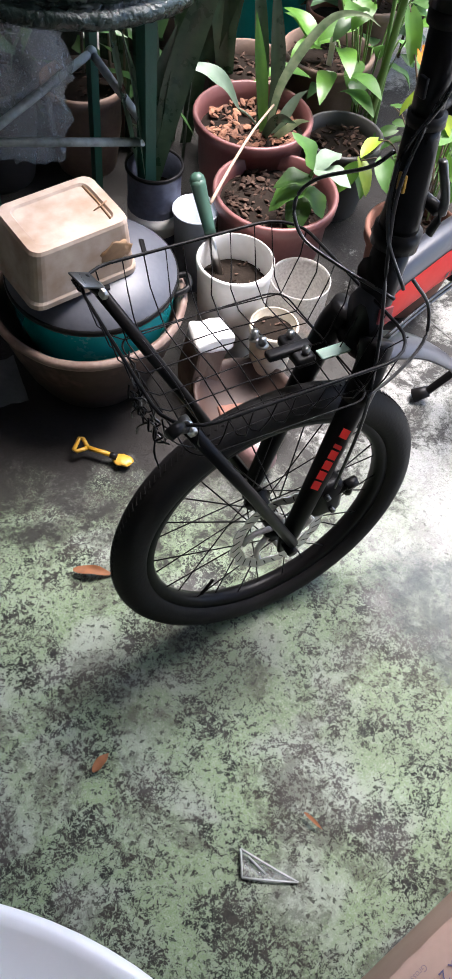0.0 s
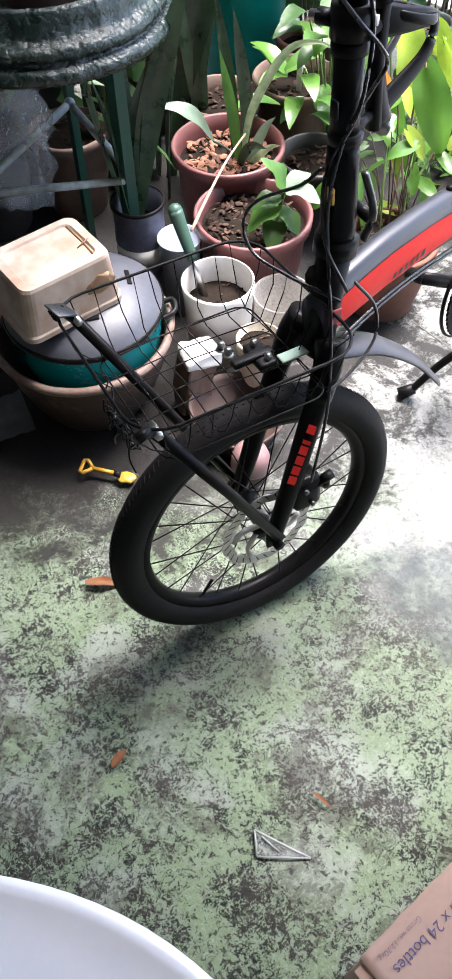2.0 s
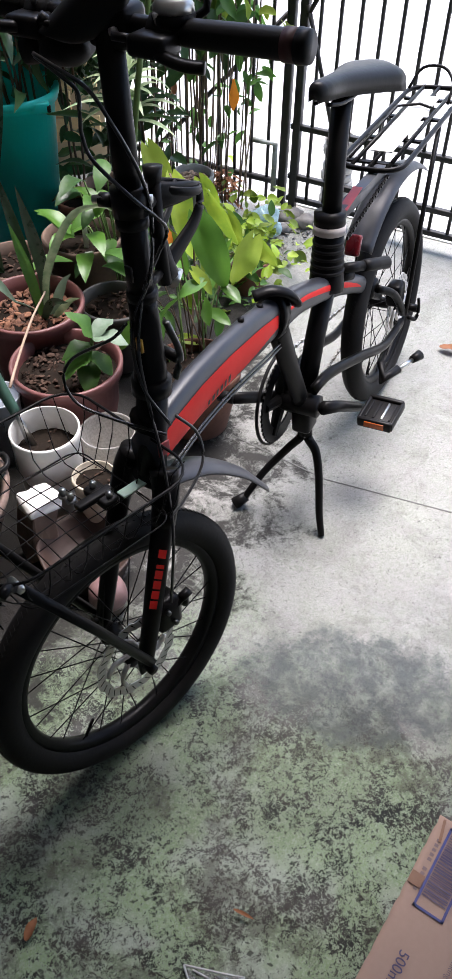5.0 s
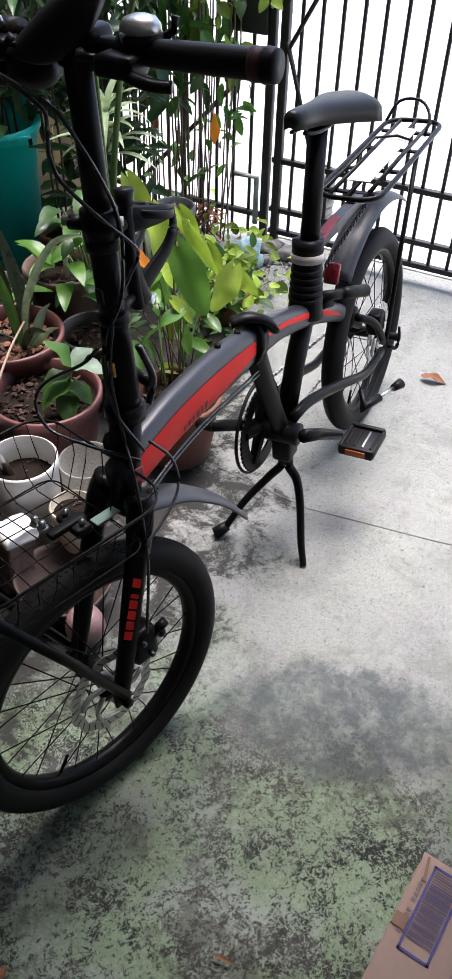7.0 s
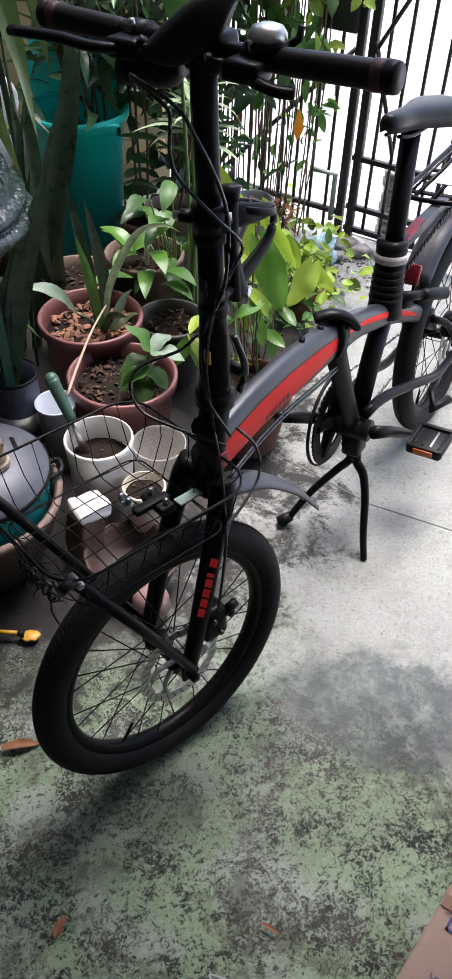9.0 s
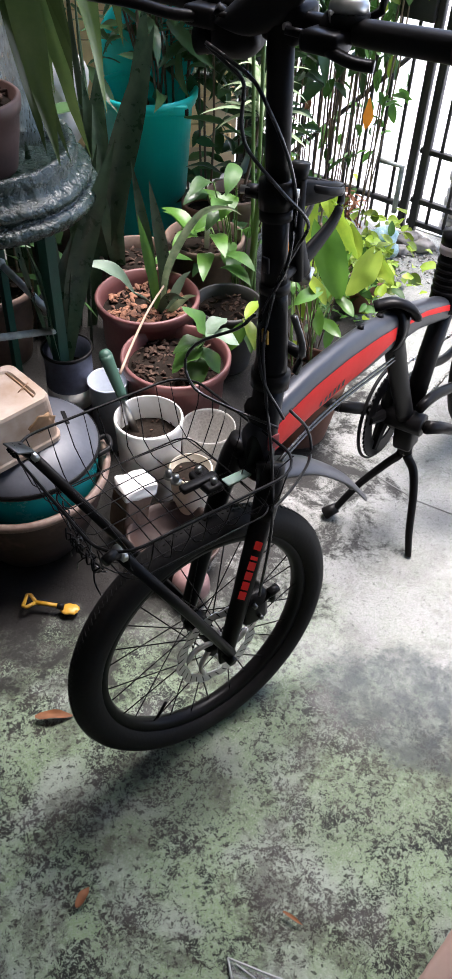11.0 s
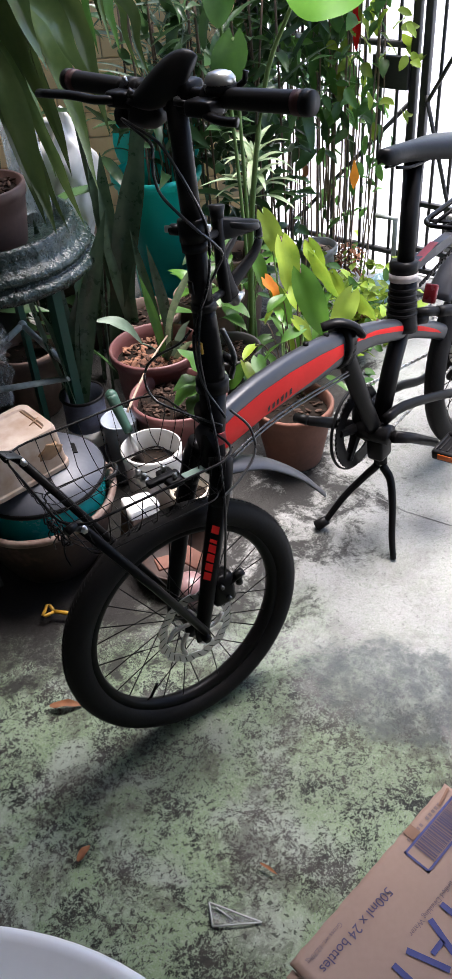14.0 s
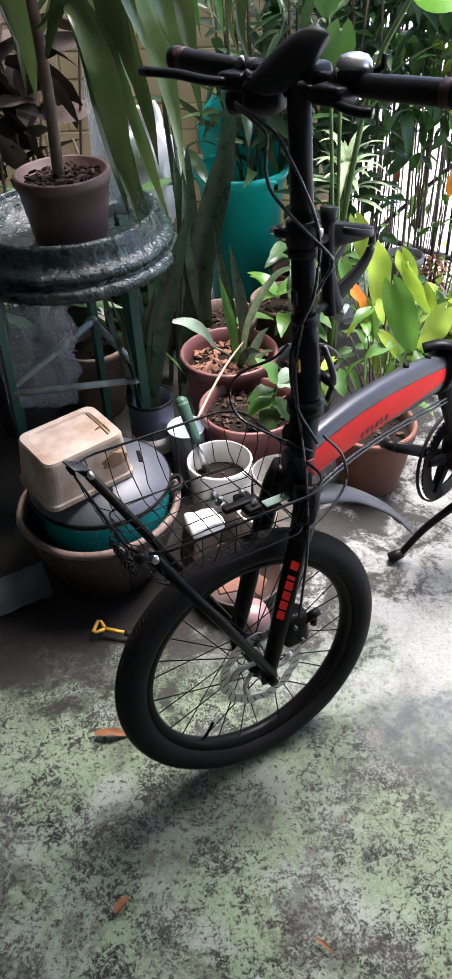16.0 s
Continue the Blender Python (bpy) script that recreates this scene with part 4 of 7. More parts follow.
br = fpart("basket_bracket", block(0.062, 0.016, 0.010, 0.003, (0.020, 0.026, BOT_Z + 0.004)), BLACK_PLASTIC, bike, "black clamp with steel nuts and a pale plate")
for s, y in ((-0.004, 0.050), (0.037, 0.011), (0.034, 0.046), (-0.006, 0.066)):
    fpart("nut", tube([(s, y, BOT_Z + 0.002), (s, y, BOT_Z + 0.014)], 0.0052, 6), STEEL, br)
    fpart("washer", tube([(s, y, BOT_Z + 0.001), (s, y, BOT_Z + 0.003)], 0.0085, 12), STEEL, br)
fpart("plate", block(0.046, 0.018, 0.003, 0.001, (0.068, -0.006, BOT_Z + 0.012)), GREEN_PLATE, br)
fpart("clamp_block", block(0.028, 0.056, 0.014, 0.004, (0.034, 0.028, BOT_Z - 0.002)), BLACK_PLASTIC, br)
for side, y0, y1 in ((-1, -0.070, -0.096), (1, 0.066, 0.150)):
    strut = fpart("basket_strut", tube([(0.004, y0, 0.262), (-0.080, y0 * 0.6 + y1 * 0.4, 0.430), (-0.176, y1, 0.614)], 0.0062, 8, up=(0, 1, 0), wide=1.3), BLACK, bike, "flat black strut from axle to basket")
    hook = [(-0.176, y1, 0.614), (-0.190, y1 + side * 0.010, 0.630), (-0.203, y1 + side * 0.016, 0.631)]
    fpart("strut_clip", tube(hook, 0.007, 8), BLACK, strut)
    fpart("strut_bolt", tube([(-0.175, y1 - 0.012, 0.616), (-0.175, y1 + 0.012, 0.616)], 0.006, 6), STEEL, strut)

# tangle of twisted binding wire on the basket's front corner
rng = random.Random(77)
for k in range(9):
    at = Vector((-0.196 + rng.uniform(-0.006, 0.006), -0.085 + 0.010 * k, 0.590 + rng.uniform(-0.012, 0.010)))
    run = [at]
    for m in range(5):
        run.append(run[-1] + Vector((rng.uniform(-0.006, 0.006), rng.uniform(-0.004, 0.016), rng.uniform(-0.009, 0.009))))
    fpart("binding_wire", tube(run, 0.0011, 5, curve=4), DULL_STEEL if k % 3 == 0 else BLACK, basket)
for k, (y, dy, dz) in enumerate(((-0.060, -0.020, -0.040), (-0.020, 0.016, -0.030), (-0.045, 0.030, -0.046))):
    fpart("loose_wire_end", tube([(-0.196, y, 0.585), (-0.205, y + dy * 0.6, 0.585 + dz * 0.5), (-0.203, y + dy, 0.585 + dz)], 0.0012, 5, curve=3), BLACK, basket)
for k in range(6):
    fpart("wire_twist", tube([(-0.200 + 0.003 * math.sin(k), -0.075 + 0.014 * k, 0.597), (-0.194, -0.072 + 0.014 * k, 0.584), (-0.203, -0.068 + 0.014 * k, 0.580), (-0.200, -0.064 + 0.014 * k, 0.596)], 0.0014, 5, curve=3), BLACK, basket)
corner = block(0.034, 0.030, 0.003, 0.001)
corner.transform(Matrix.Translation((-0.192, 0.150, 0.636)) @ Euler((0.2, 0.5, 0.4)).to_matrix().to_4x4())
fpart("corner_plate", corner, DULL_STEEL, basket, "bent steel corner plate")
for k in range(4):
    fpart("wire_twist", tube([(-0.196, 0.140 + 0.006 * k, 0.640), (-0.206, 0.142 + 0.006 * k, 0.634), (-0.198, 0.144 + 0.006 * k, 0.624)], 0.0014, 5, curve=3), BLACK, basket)

# main arch
ARCH = [(-0.012, 0.603, 0.033), (0.05, 0.609, 0.039), (0.13, 0.611, 0.041), (0.22, 0.605, 0.042), (0.32, 0.592, 0.042), (0.42, 0.577, 0.034), (0.52, 0.554, 0.026), (0.62, 0.519, 0.024),
        (0.72, 0.476, 0.022), (0.82, 0.426, 0.021), (0.92, 0.364, 0.019), (0.985, 0.310, 0.016)]


def arch_at(s):
    for a, b in zip(ARCH, ARCH[1:]):
        if s <= b[0] or b is ARCH[-1]:
            t = (s - a[0]) / (b[0] - a[0])
            return a[1] + (b[1] - a[1]) * t, a[2] + (b[2] - a[2]) * t


def arch_skin(s0, s1, angles, grow, n=26, shape=None):
    """The skin of the arched tube between two stations, over some angles of its oval."""
    bm = bmesh.new()
    prev = None
    for i in range(n + 1):
        s = s0 + (s1 - s0) * i / n
        z, h = arch_at(s)
        z1 = arch_at(min(s + 0.01, 0.98))[0]
        z0 = arch_at(max(s - 0.01, -0.01))[0]
        d = Vector((0.02, 0, z1 - z0)).normalized()
        nrm = Vector((-d.z, 0, d.x))
        wdt = 0.0205 if s < 0.6 else 0.0205 - (s - 0.6) * 0.015
        use = shape(i / n) if shape else angles
        line = []
        for a in use:
            ca, sa = math.cos(radians(a)), math.sin(radians(a))
            e = 0.75
            line.append(bm.verts.new(Vector((s, 0, z)) + Vector((0, -1, 0)) * ((wdt + grow) * math.copysign(abs(ca) ** e, ca)) + nrm * ((h + grow) * math.copysign(abs(sa) ** e, sa))))
        if prev:
            closed = not shape
            for k in range(len(line) if closed else len(line) - 1):
                bm.faces.new((prev[k], prev[(k + 1) % len(line)], line[(k + 1) % len(line)], line[k]))
        elif not shape:
            bm.faces.new(line)
        prev = line
    if not shape:
        bm.faces.new(prev)
    bmesh.ops.recalc_face_normals(bm, faces=bm.faces)
    return bm


frame_tube = part("frame_arch", arch_skin(-0.012, 0.985, [k * 15 for k in range(24)], 0, 40), GREY_PAINT, bike, "grey arched main tube")
part("red_panel", arch_skin(0.0, 0.395, None, 0.0008, 24, lambda t: [-62 + 54 * t ** 1.5 + (62 + 22 - 4 * t - 54 * t ** 1.5) * k / 6 for k in range(7)]), RED, frame_tube, "red tapering panel on the frame")
part("red_stripe", arch_skin(0.445, 0.88, None, 0.0008, 24, lambda t: [-8 + 22 * math.sin(math.pi * min(1, t * 1.1 + 0.05)) ** 0.5 * k / 4 + 14 * (1 - t) for k in range(5)]), RED, frame_tube, "thin red stripe on the frame")
part("lower_panel", arch_skin(0.05, 0.46, None, 0.0006, 20, lambda t: [-96 + 26 * k / 4 for k in range(5)]), BLACK, frame_tube)
for k in range(6):
    part("frame_decal", arch_skin(0.140 + 0.0135 * k, 0.1465 + 0.0135 * k + 0.0015 * (k % 2), None, 0.0016, 3, lambda t, k=k: [-34 + 1.2 * k + 3 * t + 17 * m / 3 for m in range(4)]), BLACK, frame_tube, "black slanted bar on the red panel")
for s in (0.30, 0.37):
    zz, hh = arch_at(s)
    part("frame_bolt", tube([(s, 0, zz + hh - 0.004), (s, 0, zz + hh + 0.005)], 0.006, 8), BLACK, frame_tube)
part("head_gusset", tube([(-0.005, 0, 0.66), (0.04, 0, 0.645)], (0.020, 0.012), 10), BLACK, frame_tube)
latch = part("frame_hinge", tube([(0.402, 0, 0.583), (0.432, 0, 0.575)], 0.046, 22, up=(0, 1, 0), wide=1.0), BLACK, bike, "black folding hinge round the frame")
for v in latch.data.vertices:
    v.co.y *= 0.62
part("latch_top", tube([(0.388, 0.022, 0.628), (0.408, -0.004, 0.634), (0.430, -0.026, 0.620), (0.444, -0.034, 0.596)], 0.0085, 10, curve=4, wide=1.7), BLACK, latch, "black curved latch top")
part("down_strut", tube([(0.424, 0, 0.570), (0.478, 0, 0.43), (0.528, 0, 0.315)], (0.023, 0.020), 12, curve=4, wide=0.85), BLACK, bike)
part("seat_tube", tube([(0.545, 0, 0.300), (0.610, 0, 0.425), (0.664, 0, 0.505)], 0.0205, 14), BLACK, bike)
part("bottom_bracket", tube([(0.530, -0.040, 0.305), (0.530, 0.040, 0.305)], 0.024, 18), BLACK, bike)
part("seat_collar", tube([(0.662, 0, 0.500), (0.669, 0, 0.54), (0.678, 0, 0.612)], (0.037, 0.029), 20, curve=3), BLACK, bike, "black ribbed seat collar")
for k in range(5):
    zz = 0.537 + k * 0.014
    part("collar_rib", tube([(0.667 + k * 0.0018, 0, zz), (0.6676 + k * 0.0018, 0, zz + 0.006)], 0.0345 - k * 0.0008, 20), BLACK_PLASTIC, bike)
part("collar_band", tube([(0.678, 0, 0.612), (0.6798, 0, 0.629)], 0.0318, 20), WHITE_BAND, bike, "white tape band on the collar")
part("collar_clamp", tube([(0.6798, 0, 0.629), (0.6822, 0, 0.652)], 0.031, 20), BLACK, bike)
part("seat_post", tube([(0.673, 0, 0.57), (0.733, 0, 0.845)], 0.0185, 18), BLACK, bike)
part("post_head", block(0.040, 0.034, 0.030, 0.008, (0.741, 0, 0.850)), BLACK, bike)

# saddle
sd = bmesh.new()
prev = None
for i in range(15):
    t = i / 14
    s = 0.605 + 0.300 * t
    half = 0.018 + 0.050 * max(0, (t - 0.30) / 0.70) ** 1.25 + 0.012 * t
    half *= (1 - 0.35 * max(0, (t - 0.9) / 0.1) ** 2) * (0.55 + 0.45 * min(1, t / 0.08))
    top = 0.906 - 0.010 * math.sin(math.pi * t * 0.9) - 0.046 * t * t
    drop = 0.030 + 0.022 * t
    line = []
    for k in range(13):
        a = math.pi * k / 12
        line.append(sd.verts.new((s, -half * math.cos(a), top - drop * (1 - math.sin(a) ** 0.45))))
    low = sd.verts.new((s, 0, top - drop * 0.8))
    line.append(low)
    if prev:
        for k in range(14):
            sd.faces.new((prev[k], prev[(k + 1) % 14], line[(k + 1) % 14], line[k]))
    else:
        sd.faces.new(line)
    prev = line
sd.faces.new(prev)
bmesh.ops.recalc_face_normals(sd, faces=sd.faces)
seat = part("saddle", sd, SADDLE, bike, "black vinyl saddle, grey with dust")
for s in (-1, 1):
    part("saddle_rail", tube([(0.640, s * 0.012, 0.862), (0.69, s * 0.021, 0.850), (0.80, s * 0.022, 0.842), (0.850, s * 0.030, 0.836)], 0.0035, 8, curve=4), BLACK, seat)

# chain set
cr = bmesh.new()
rows = []
for i in range(96):
    a = 2 * math.pi * i / 96
    ro = 0.098 if i % 2 else 0.0945
    rows.append([cr.verts.new((r * math.cos(a), y, r * math.sin(a))) for r, y in ((ro, 0.043), (ro, 0.047), (0.064, 0.047), (0.064, 0.043))])
for i in range(96):
    for k in range(4):
        j = (i + 1) % 96
        cr.faces.new((rows[i][k], rows[j][k], rows[j][(k + 1) % 4], rows[i][(k + 1) % 4]))
for i in range(5):
    a = 2 * math.pi * i / 5 + 0.3
    tube([(0.012 * math.cos(a), 0.045, 0.012 * math.sin(a)), (0.080 * math.cos(a), 0.045, 0.080 * math.sin(a))], (0.014, 0.009), 8, into=cr, up=(0, 1, 0), wide=1.0)
bmesh.ops.recalc_face_normals(cr, faces=cr.faces)
ringm = part("chainring", cr, BLACK, bike, "black five-arm chainring with toothed edge", False, Matrix.Translation((0.530, 0, 0.305)))
gr = lathe([(0.100, 0.050), (0.104, 0.050), (0.104, 0.056), (0.100, 0.056), (0.100, 0.050)], 48)
part("chain_guard", gr, BLACK_PLASTIC, ringm, matrix=Matrix.Translation((0.530, 0, 0.305)) @ Matrix.Rotation(-math.pi / 2, 4, "X"))
for s0, z0, s1, z1 in ((0.530, 0.402, BASE, 0.286), (0.530, 0.208, BASE, 0.218)):
    links = bmesh.new()
    for k in range(34):
        t = (k + 0.5) / 34
        m = Matrix.Translation((s0 + (s1 - s0) * t, 0.045, z0 + (z1 - z0) * t)) @ Matrix.Rotation(-math.atan2(z1 - z0, s1 - s0), 4, "Y")
        bmesh.ops.create_cube(links, size=1, matrix=m @ Matrix.Diagonal((0.0115, 0.006 if k % 2 else 0.003, 0.0065, 1)))
    tagged(part("chain", links, DISC_STEEL, bike, "steel roller chain", False), kind="stuff")
part("sprocket", lathe([(0.008, 0.04), (0.034, 0.04), (0.034, 0.052), (0.008, 0.052)], 28), DISC_STEEL, bike, matrix=Matrix.Translation((BASE, 0, HUB_R)) @ Matrix.Rotation(-math.pi / 2, 4, "X"))


def pedal(at):
    body = part("pedal", block(0.090, 0.072, 0.010, 0.003, at), BLACK_PLASTIC, bike, "black platform pedal with amber reflectors")
    x, y, zc = at
    for dx in (-0.042, 0.042):
        part("pedal_cage", block(0.012, 0.078, 0.024, 0.004, (x + dx, y, zc)), BLACK_PLASTIC, body)
        part("pedal_reflector", block(0.003, 0.045, 0.014, 0.001, (x + dx * 1.155, y, zc)), AMBER, body, "amber reflector")
    for k in range(4):
        part("pedal_rib", block(0.060, 0.005, 0.018, 0.002, (x, y - 0.028 + 0.018 * k, zc)), STEEL if k == 1 else BLACK_PLASTIC, body)
    part("pedal_side", block(0.090, 0.008, 0.020, 0.003, (x, y + 0.037, zc)), BLACK_PLASTIC, body)
    part("pedal_side", block(0.090, 0.008, 0.020, 0.003, (x, y - 0.037, zc)), BLACK_PLASTIC, body)


part("crank", tube([(0.530, -0.050, 0.305), (0.60, -0.058, 0.262), (0.690, -0.070, 0.198)], (0.015, 0.011), 10, wide=0.8), BLACK, bike, "black near-side crank arm")
part("crank", tube([(0.530, 0.055, 0.305), (0.46, 0.062, 0.352), (0.372, 0.072, 0.408)], (0.015, 0.011), 10, wide=0.8), BLACK, bike)
part("pedal_stub", tube([(0.372, 0.068, 0.408), (0.372, 0.100, 0.408)], 0.011, 10), BLACK, bike)
pedal((0.690, -0.122, 0.196))

# rear triangle, guard, carrier
for s in (-1, 1):
    part("chain_stay", tube([(0.530, s * 0.028, 0.345), (0.604, s * 0.036, 0.342), (0.750, s * 0.055, 0.296), (0.875, s * 0.062, 0.246), (0.992, s * 0.063, 0.240)], (0.0135, 0.0115), 8, curve=3, wide=0.75), BLACK, bike)
    part("seat_stay", tube([(0.895, s * 0.030, 0.378), (0.945, s * 0.056, 0.340), (0.998, s * 0.064, 0.262)], 0.0095, 10, curve=4), BLACK, bike)
    part("rear_axle_nut", tube([(BASE, s * 0.055, HUB_R), (BASE, s * 0.085, HUB_R)], 0.010, 6), BLACK, bike)
peg = part("axle_peg", tube([(0.850, -0.066, 0.215), (0.826, -0.076, 0.182), (0.874, -0.100, 0.188)], (0.012, 0.011), 10), BLACK_PLASTIC, bike, "black folding foot peg with a steel rod")
part("peg_rod", tube([(0.868, -0.097, 0.187), (0.935, -0.121, 0.185)], 0.0045, 8), STEEL, peg, "steel rod")
part("peg_cap", tube([(0.926, -0.117, 0.185), (0.952, -0.128, 0.185)], (0.009, 0.013), 12), BLACK_PLASTIC, peg)
part("axle_lever", tube([(1.010, -0.075, 0.246), (1.032, -0.086, 0.230), (1.042, -0.090, 0.252), (1.036, -0.090, 0.286)], (0.006, 0.0035), 8, curve=4), BLACK, bike)
part("stay_knuckle", block(0.046, 0.052, 0.040, 0.010, (0.905, 0, 0.372)), BLACK, bike)
part("rear_calliper", block(0.045, 0.036, 0.055, 0.008, (BASE - 0.06, -0.046, 0.32)), BLACK, bike)
part("rear_derailleur", block(0.035, 0.025, 0.085, 0.008, (BASE + 0.02, 0.070, 0.19)), BLACK, bike)
rg = bmesh.new()
prev = None
for i in range(25):
    a = radians(50 + 81 * i / 24)
    c = Vector((BASE + 0.335 * math.cos(a), 0, HUB_R + 0.335 * math.sin(a)))
    o = Vector((math.cos(a), 0, math.sin(a)))
    line = [rg.verts.new(c + Vector((0, 0.034 * math.sin(b), 0)) + o * (0.018 * (math.cos(b) - 1) + g)) for g in (0, -0.002) for b in ([radians(k) for k in range(-80, 81, 32)] if g == 0 else [radians(k) for k in range(80, -81, -32)])]
    if prev:
        for k in range(len(line)):
            rg.faces.new((prev[k], prev[(k + 1) % len(line)], line[(k + 1) % len(line)], line[k]))
    else:
        rg.faces.new(line)
    prev = line
rg.faces.new(prev)
bmesh.ops.recalc_face_normals(rg, faces=rg.faces)
part("rear_mudguard", rg, GUARD, bike, "dusty dark grey plastic mudguard over the rear wheel")
RZ = 0.655
rack = part("rear_carrier", tube([(sx, y, RZ) for sx, y, _ in rounded(0.880, 1.380, -0.068, 0.068, 0, 0.045)], 0.0058, 8, closed=True), BLACK, bike, "black tubular rear carrier")
for y in (-0.038, 0.0, 0.038):
    part("carrier_bar", tube([(0.882, y, RZ), (1.378, y, RZ)], 0.0045, 8), BLACK, rack)
# Glossy black plate; the sky's glare on it is given as pale metal.
part("carrier_plate", block(0.34, 0.052, 0.003, 0.001, (1.13, 0, RZ + 0.006)), DISC_STEEL, rack, "carrier plate, its sky reflection put in as bright metal")
for s in (0.93, 1.06, 1.19, 1.31):
    part("carrier_cross", block(0.014, 0.128, 0.005, 0.001, (s, 0, RZ - 0.006)), BLACK, rack)
part("spring_bow", tube([(1.26, -0.055, RZ + 0.006), (1.300, -0.052, RZ + 0.040), (1.330, -0.02, RZ + 0.062), (1.330, 0.03, RZ + 0.058), (1.300, 0.052, RZ + 0.020)], 0.0036, 7, curve=4), BLACK, rack)
part("spring_clip", tube([(0.90, -0.045, RZ + 0.012), (1.20, -0.045, RZ + 0.014), (1.225, 0, RZ + 0.014), (1.20, 0.045, RZ + 0.014), (0.90, 0.045, RZ + 0.012)], 0.0032, 6), BLACK, rack)
for s in (-1, 1):
    part("carrier_stay", tube([(1.165, s * 0.066, RZ), (1.06, s * 0.070, 0.44), (1.0, s * 0.070, 0.262)], 0.0058, 8), BLACK, bike)
arm = part("carrier_arm", tube([(0.690, -0.008, 0.622), (0.790, -0.010, 0.636), (0.930, -0.012, 0.642)], 0.0155, 4, wide=1.0), GREY_PAINT, bike, "square grey arm from the seat collar to the carrier", False)
arm.matrix_basis = arm.matrix_basis @ Matrix.Translation((0.79, -0.01, 0.636)) @ Matrix.Rotation(radians(45), 4, "X") @ Matrix.Translation((-0.79, 0.01, -0.636))
part("arm_mark", block(0.085, 0.020, 0.001, 0.0003), DEEP_RED, bike, "faded red mark on the carrier arm", False, Matrix.Translation((0.762, -0.0096, 0.6452)) @ Matrix.Rotation(-0.13, 4, "Y"))
links = bmesh.new()
for k in range(26):
    t = k / 25
    bmesh.ops.create_cube(links, size=1, matrix=Matrix.Translation((0.700 + 0.22 * t, -0.030, 0.596 + 0.030 * t)) @ Matrix.Rotation(-0.13, 4, "Y") @ Matrix.Diagonal((0.0085, 0.008 if k % 2 else 0.004, 0.004 if k % 2 else 0.008, 1)))
tagged(part("lock_chain", links, BLACK, bike, "dark chain below the carrier arm", False), kind="stuff")
part("rear_lamp", block(0.014, 0.032, 0.044, 0.005), surface("red lamp plastic", (0.20, 0.012, 0.018), (0.12, 0.008, 0.012), rough=0.25), bike, "small dark red rear lamp", True, Matrix.Translation((0.776, -0.014, 0.540)) @ Matrix.Rotation(0.5, 4, "Y"))
lamp = part("clip_torch", tube([(0.692, -0.022, 0.532), (0.745, -0.052, 0.517)], 0.0105, 14), BLACK_PLASTIC, bike, "black clip-on torch on the seat collar")
part("torch_head", tube([(0.740, -0.049, 0.518), (0.752, -0.056, 0.515), (0.800, -0.080, 0.501)], (0.0125, 0.0135), 14), BLACK_PLASTIC, lamp)
part("tool_strap", tube([(0.690, -0.020, 0.515), (0.715, -0.034, 0.510)], 0.012, 10), BLACK_PLASTIC, lamp)

# stand
part("stand_mount", block(0.050, 0.042, 0.060, 0.008, (0.545, 0, 0.258)), BLACK, bike)
part("stand_leg", tube([(0.552, 0.004, 0.235), (0.546, 0.010, 0.198), (0.535, 0.034, 0.168), (0.505, 0.082, 0.106), (0.470, 0.122, 0.036), (0.463, 0.130, 0.026)], (0.0105, 0.0075), 10, curve=5), BLACK, bike, "black stand leg with rubber foot")
part("stand_foot", tube([(0.476, 0.118, 0.040), (0.458, 0.140, 0.024)], (0.012, 0.015), 10), BLACK_PLASTIC, bike)
part("stand_leg", tube([(0.552, -0.004, 0.235), (0.549, -0.007, 0.198), (0.545, -0.026, 0.168), (0.524, -0.042, 0.120), (0.488, -0.058, 0.045), (0.466, -0.072, -0.004)], (0.0115, 0.0075), 10, curve=5), BLACK, bike)

# cables
CBL = [
    [(0.086, 0.062, 1.112), (0.092, 0.028, 1.096), (0.098, 0.012, 1.082), (0.092, 0.006, 1.060), (0.092, 0.008, 1.039), (0.098, 0.002, 1.011), (0.125, -0.025, 0.967), (0.152, -0.032, 0.936), (0.166, -0.026, 0.914), (0.152, -0.022, 0.890), (0.122, -0.022, 0.850), (0.108, -0.014, 0.770), (0.106, -0.022, 0.690), (0.096, -0.050, 0.600), (0.078, -0.074, 0.500), (0.060, -0.068, 0.360)],
    [(0.082, 0.058, 1.116), (0.090, 0.030, 1.104), (0.106, 0.004, 1.084), (0.117, -0.013, 1.051), (0.128, -0.024, 1.017), (0.141, -0.023, 0.985), (0.149, -0.021, 0.954), (0.147, -0.022, 0.920), (0.130, -0.028, 0.870), (0.106, -0.008, 0.800), (0.104, -0.016, 0.720), (0.124, -0.040, 0.655)],
    [(0.112, 0.010, 0.800), (0.098, 0.030, 0.775), (0.070, 0.085, 0.738), (0.058, 0.105, 0.700), (0.060, 0.084, 0.666), (0.080, 0.030, 0.655), (0.098, -0.010, 0.650), (0.118, -0.036, 0.640)],
    [(0.135, -0.040, 0.665), (0.165, -0.045, 0.62), (0.162, -0.055, 0.575), (0.120, -0.065, 0.545), (0.080, -0.070, 0.53)],
]
for k, pts in enumerate(CBL):
    fpart("cable", tube(pts, 0.0024, 7, curve=6), CABLE if k == 3 else CABLE_DARK, bike, "grey brake cable" if k == 3 else "")
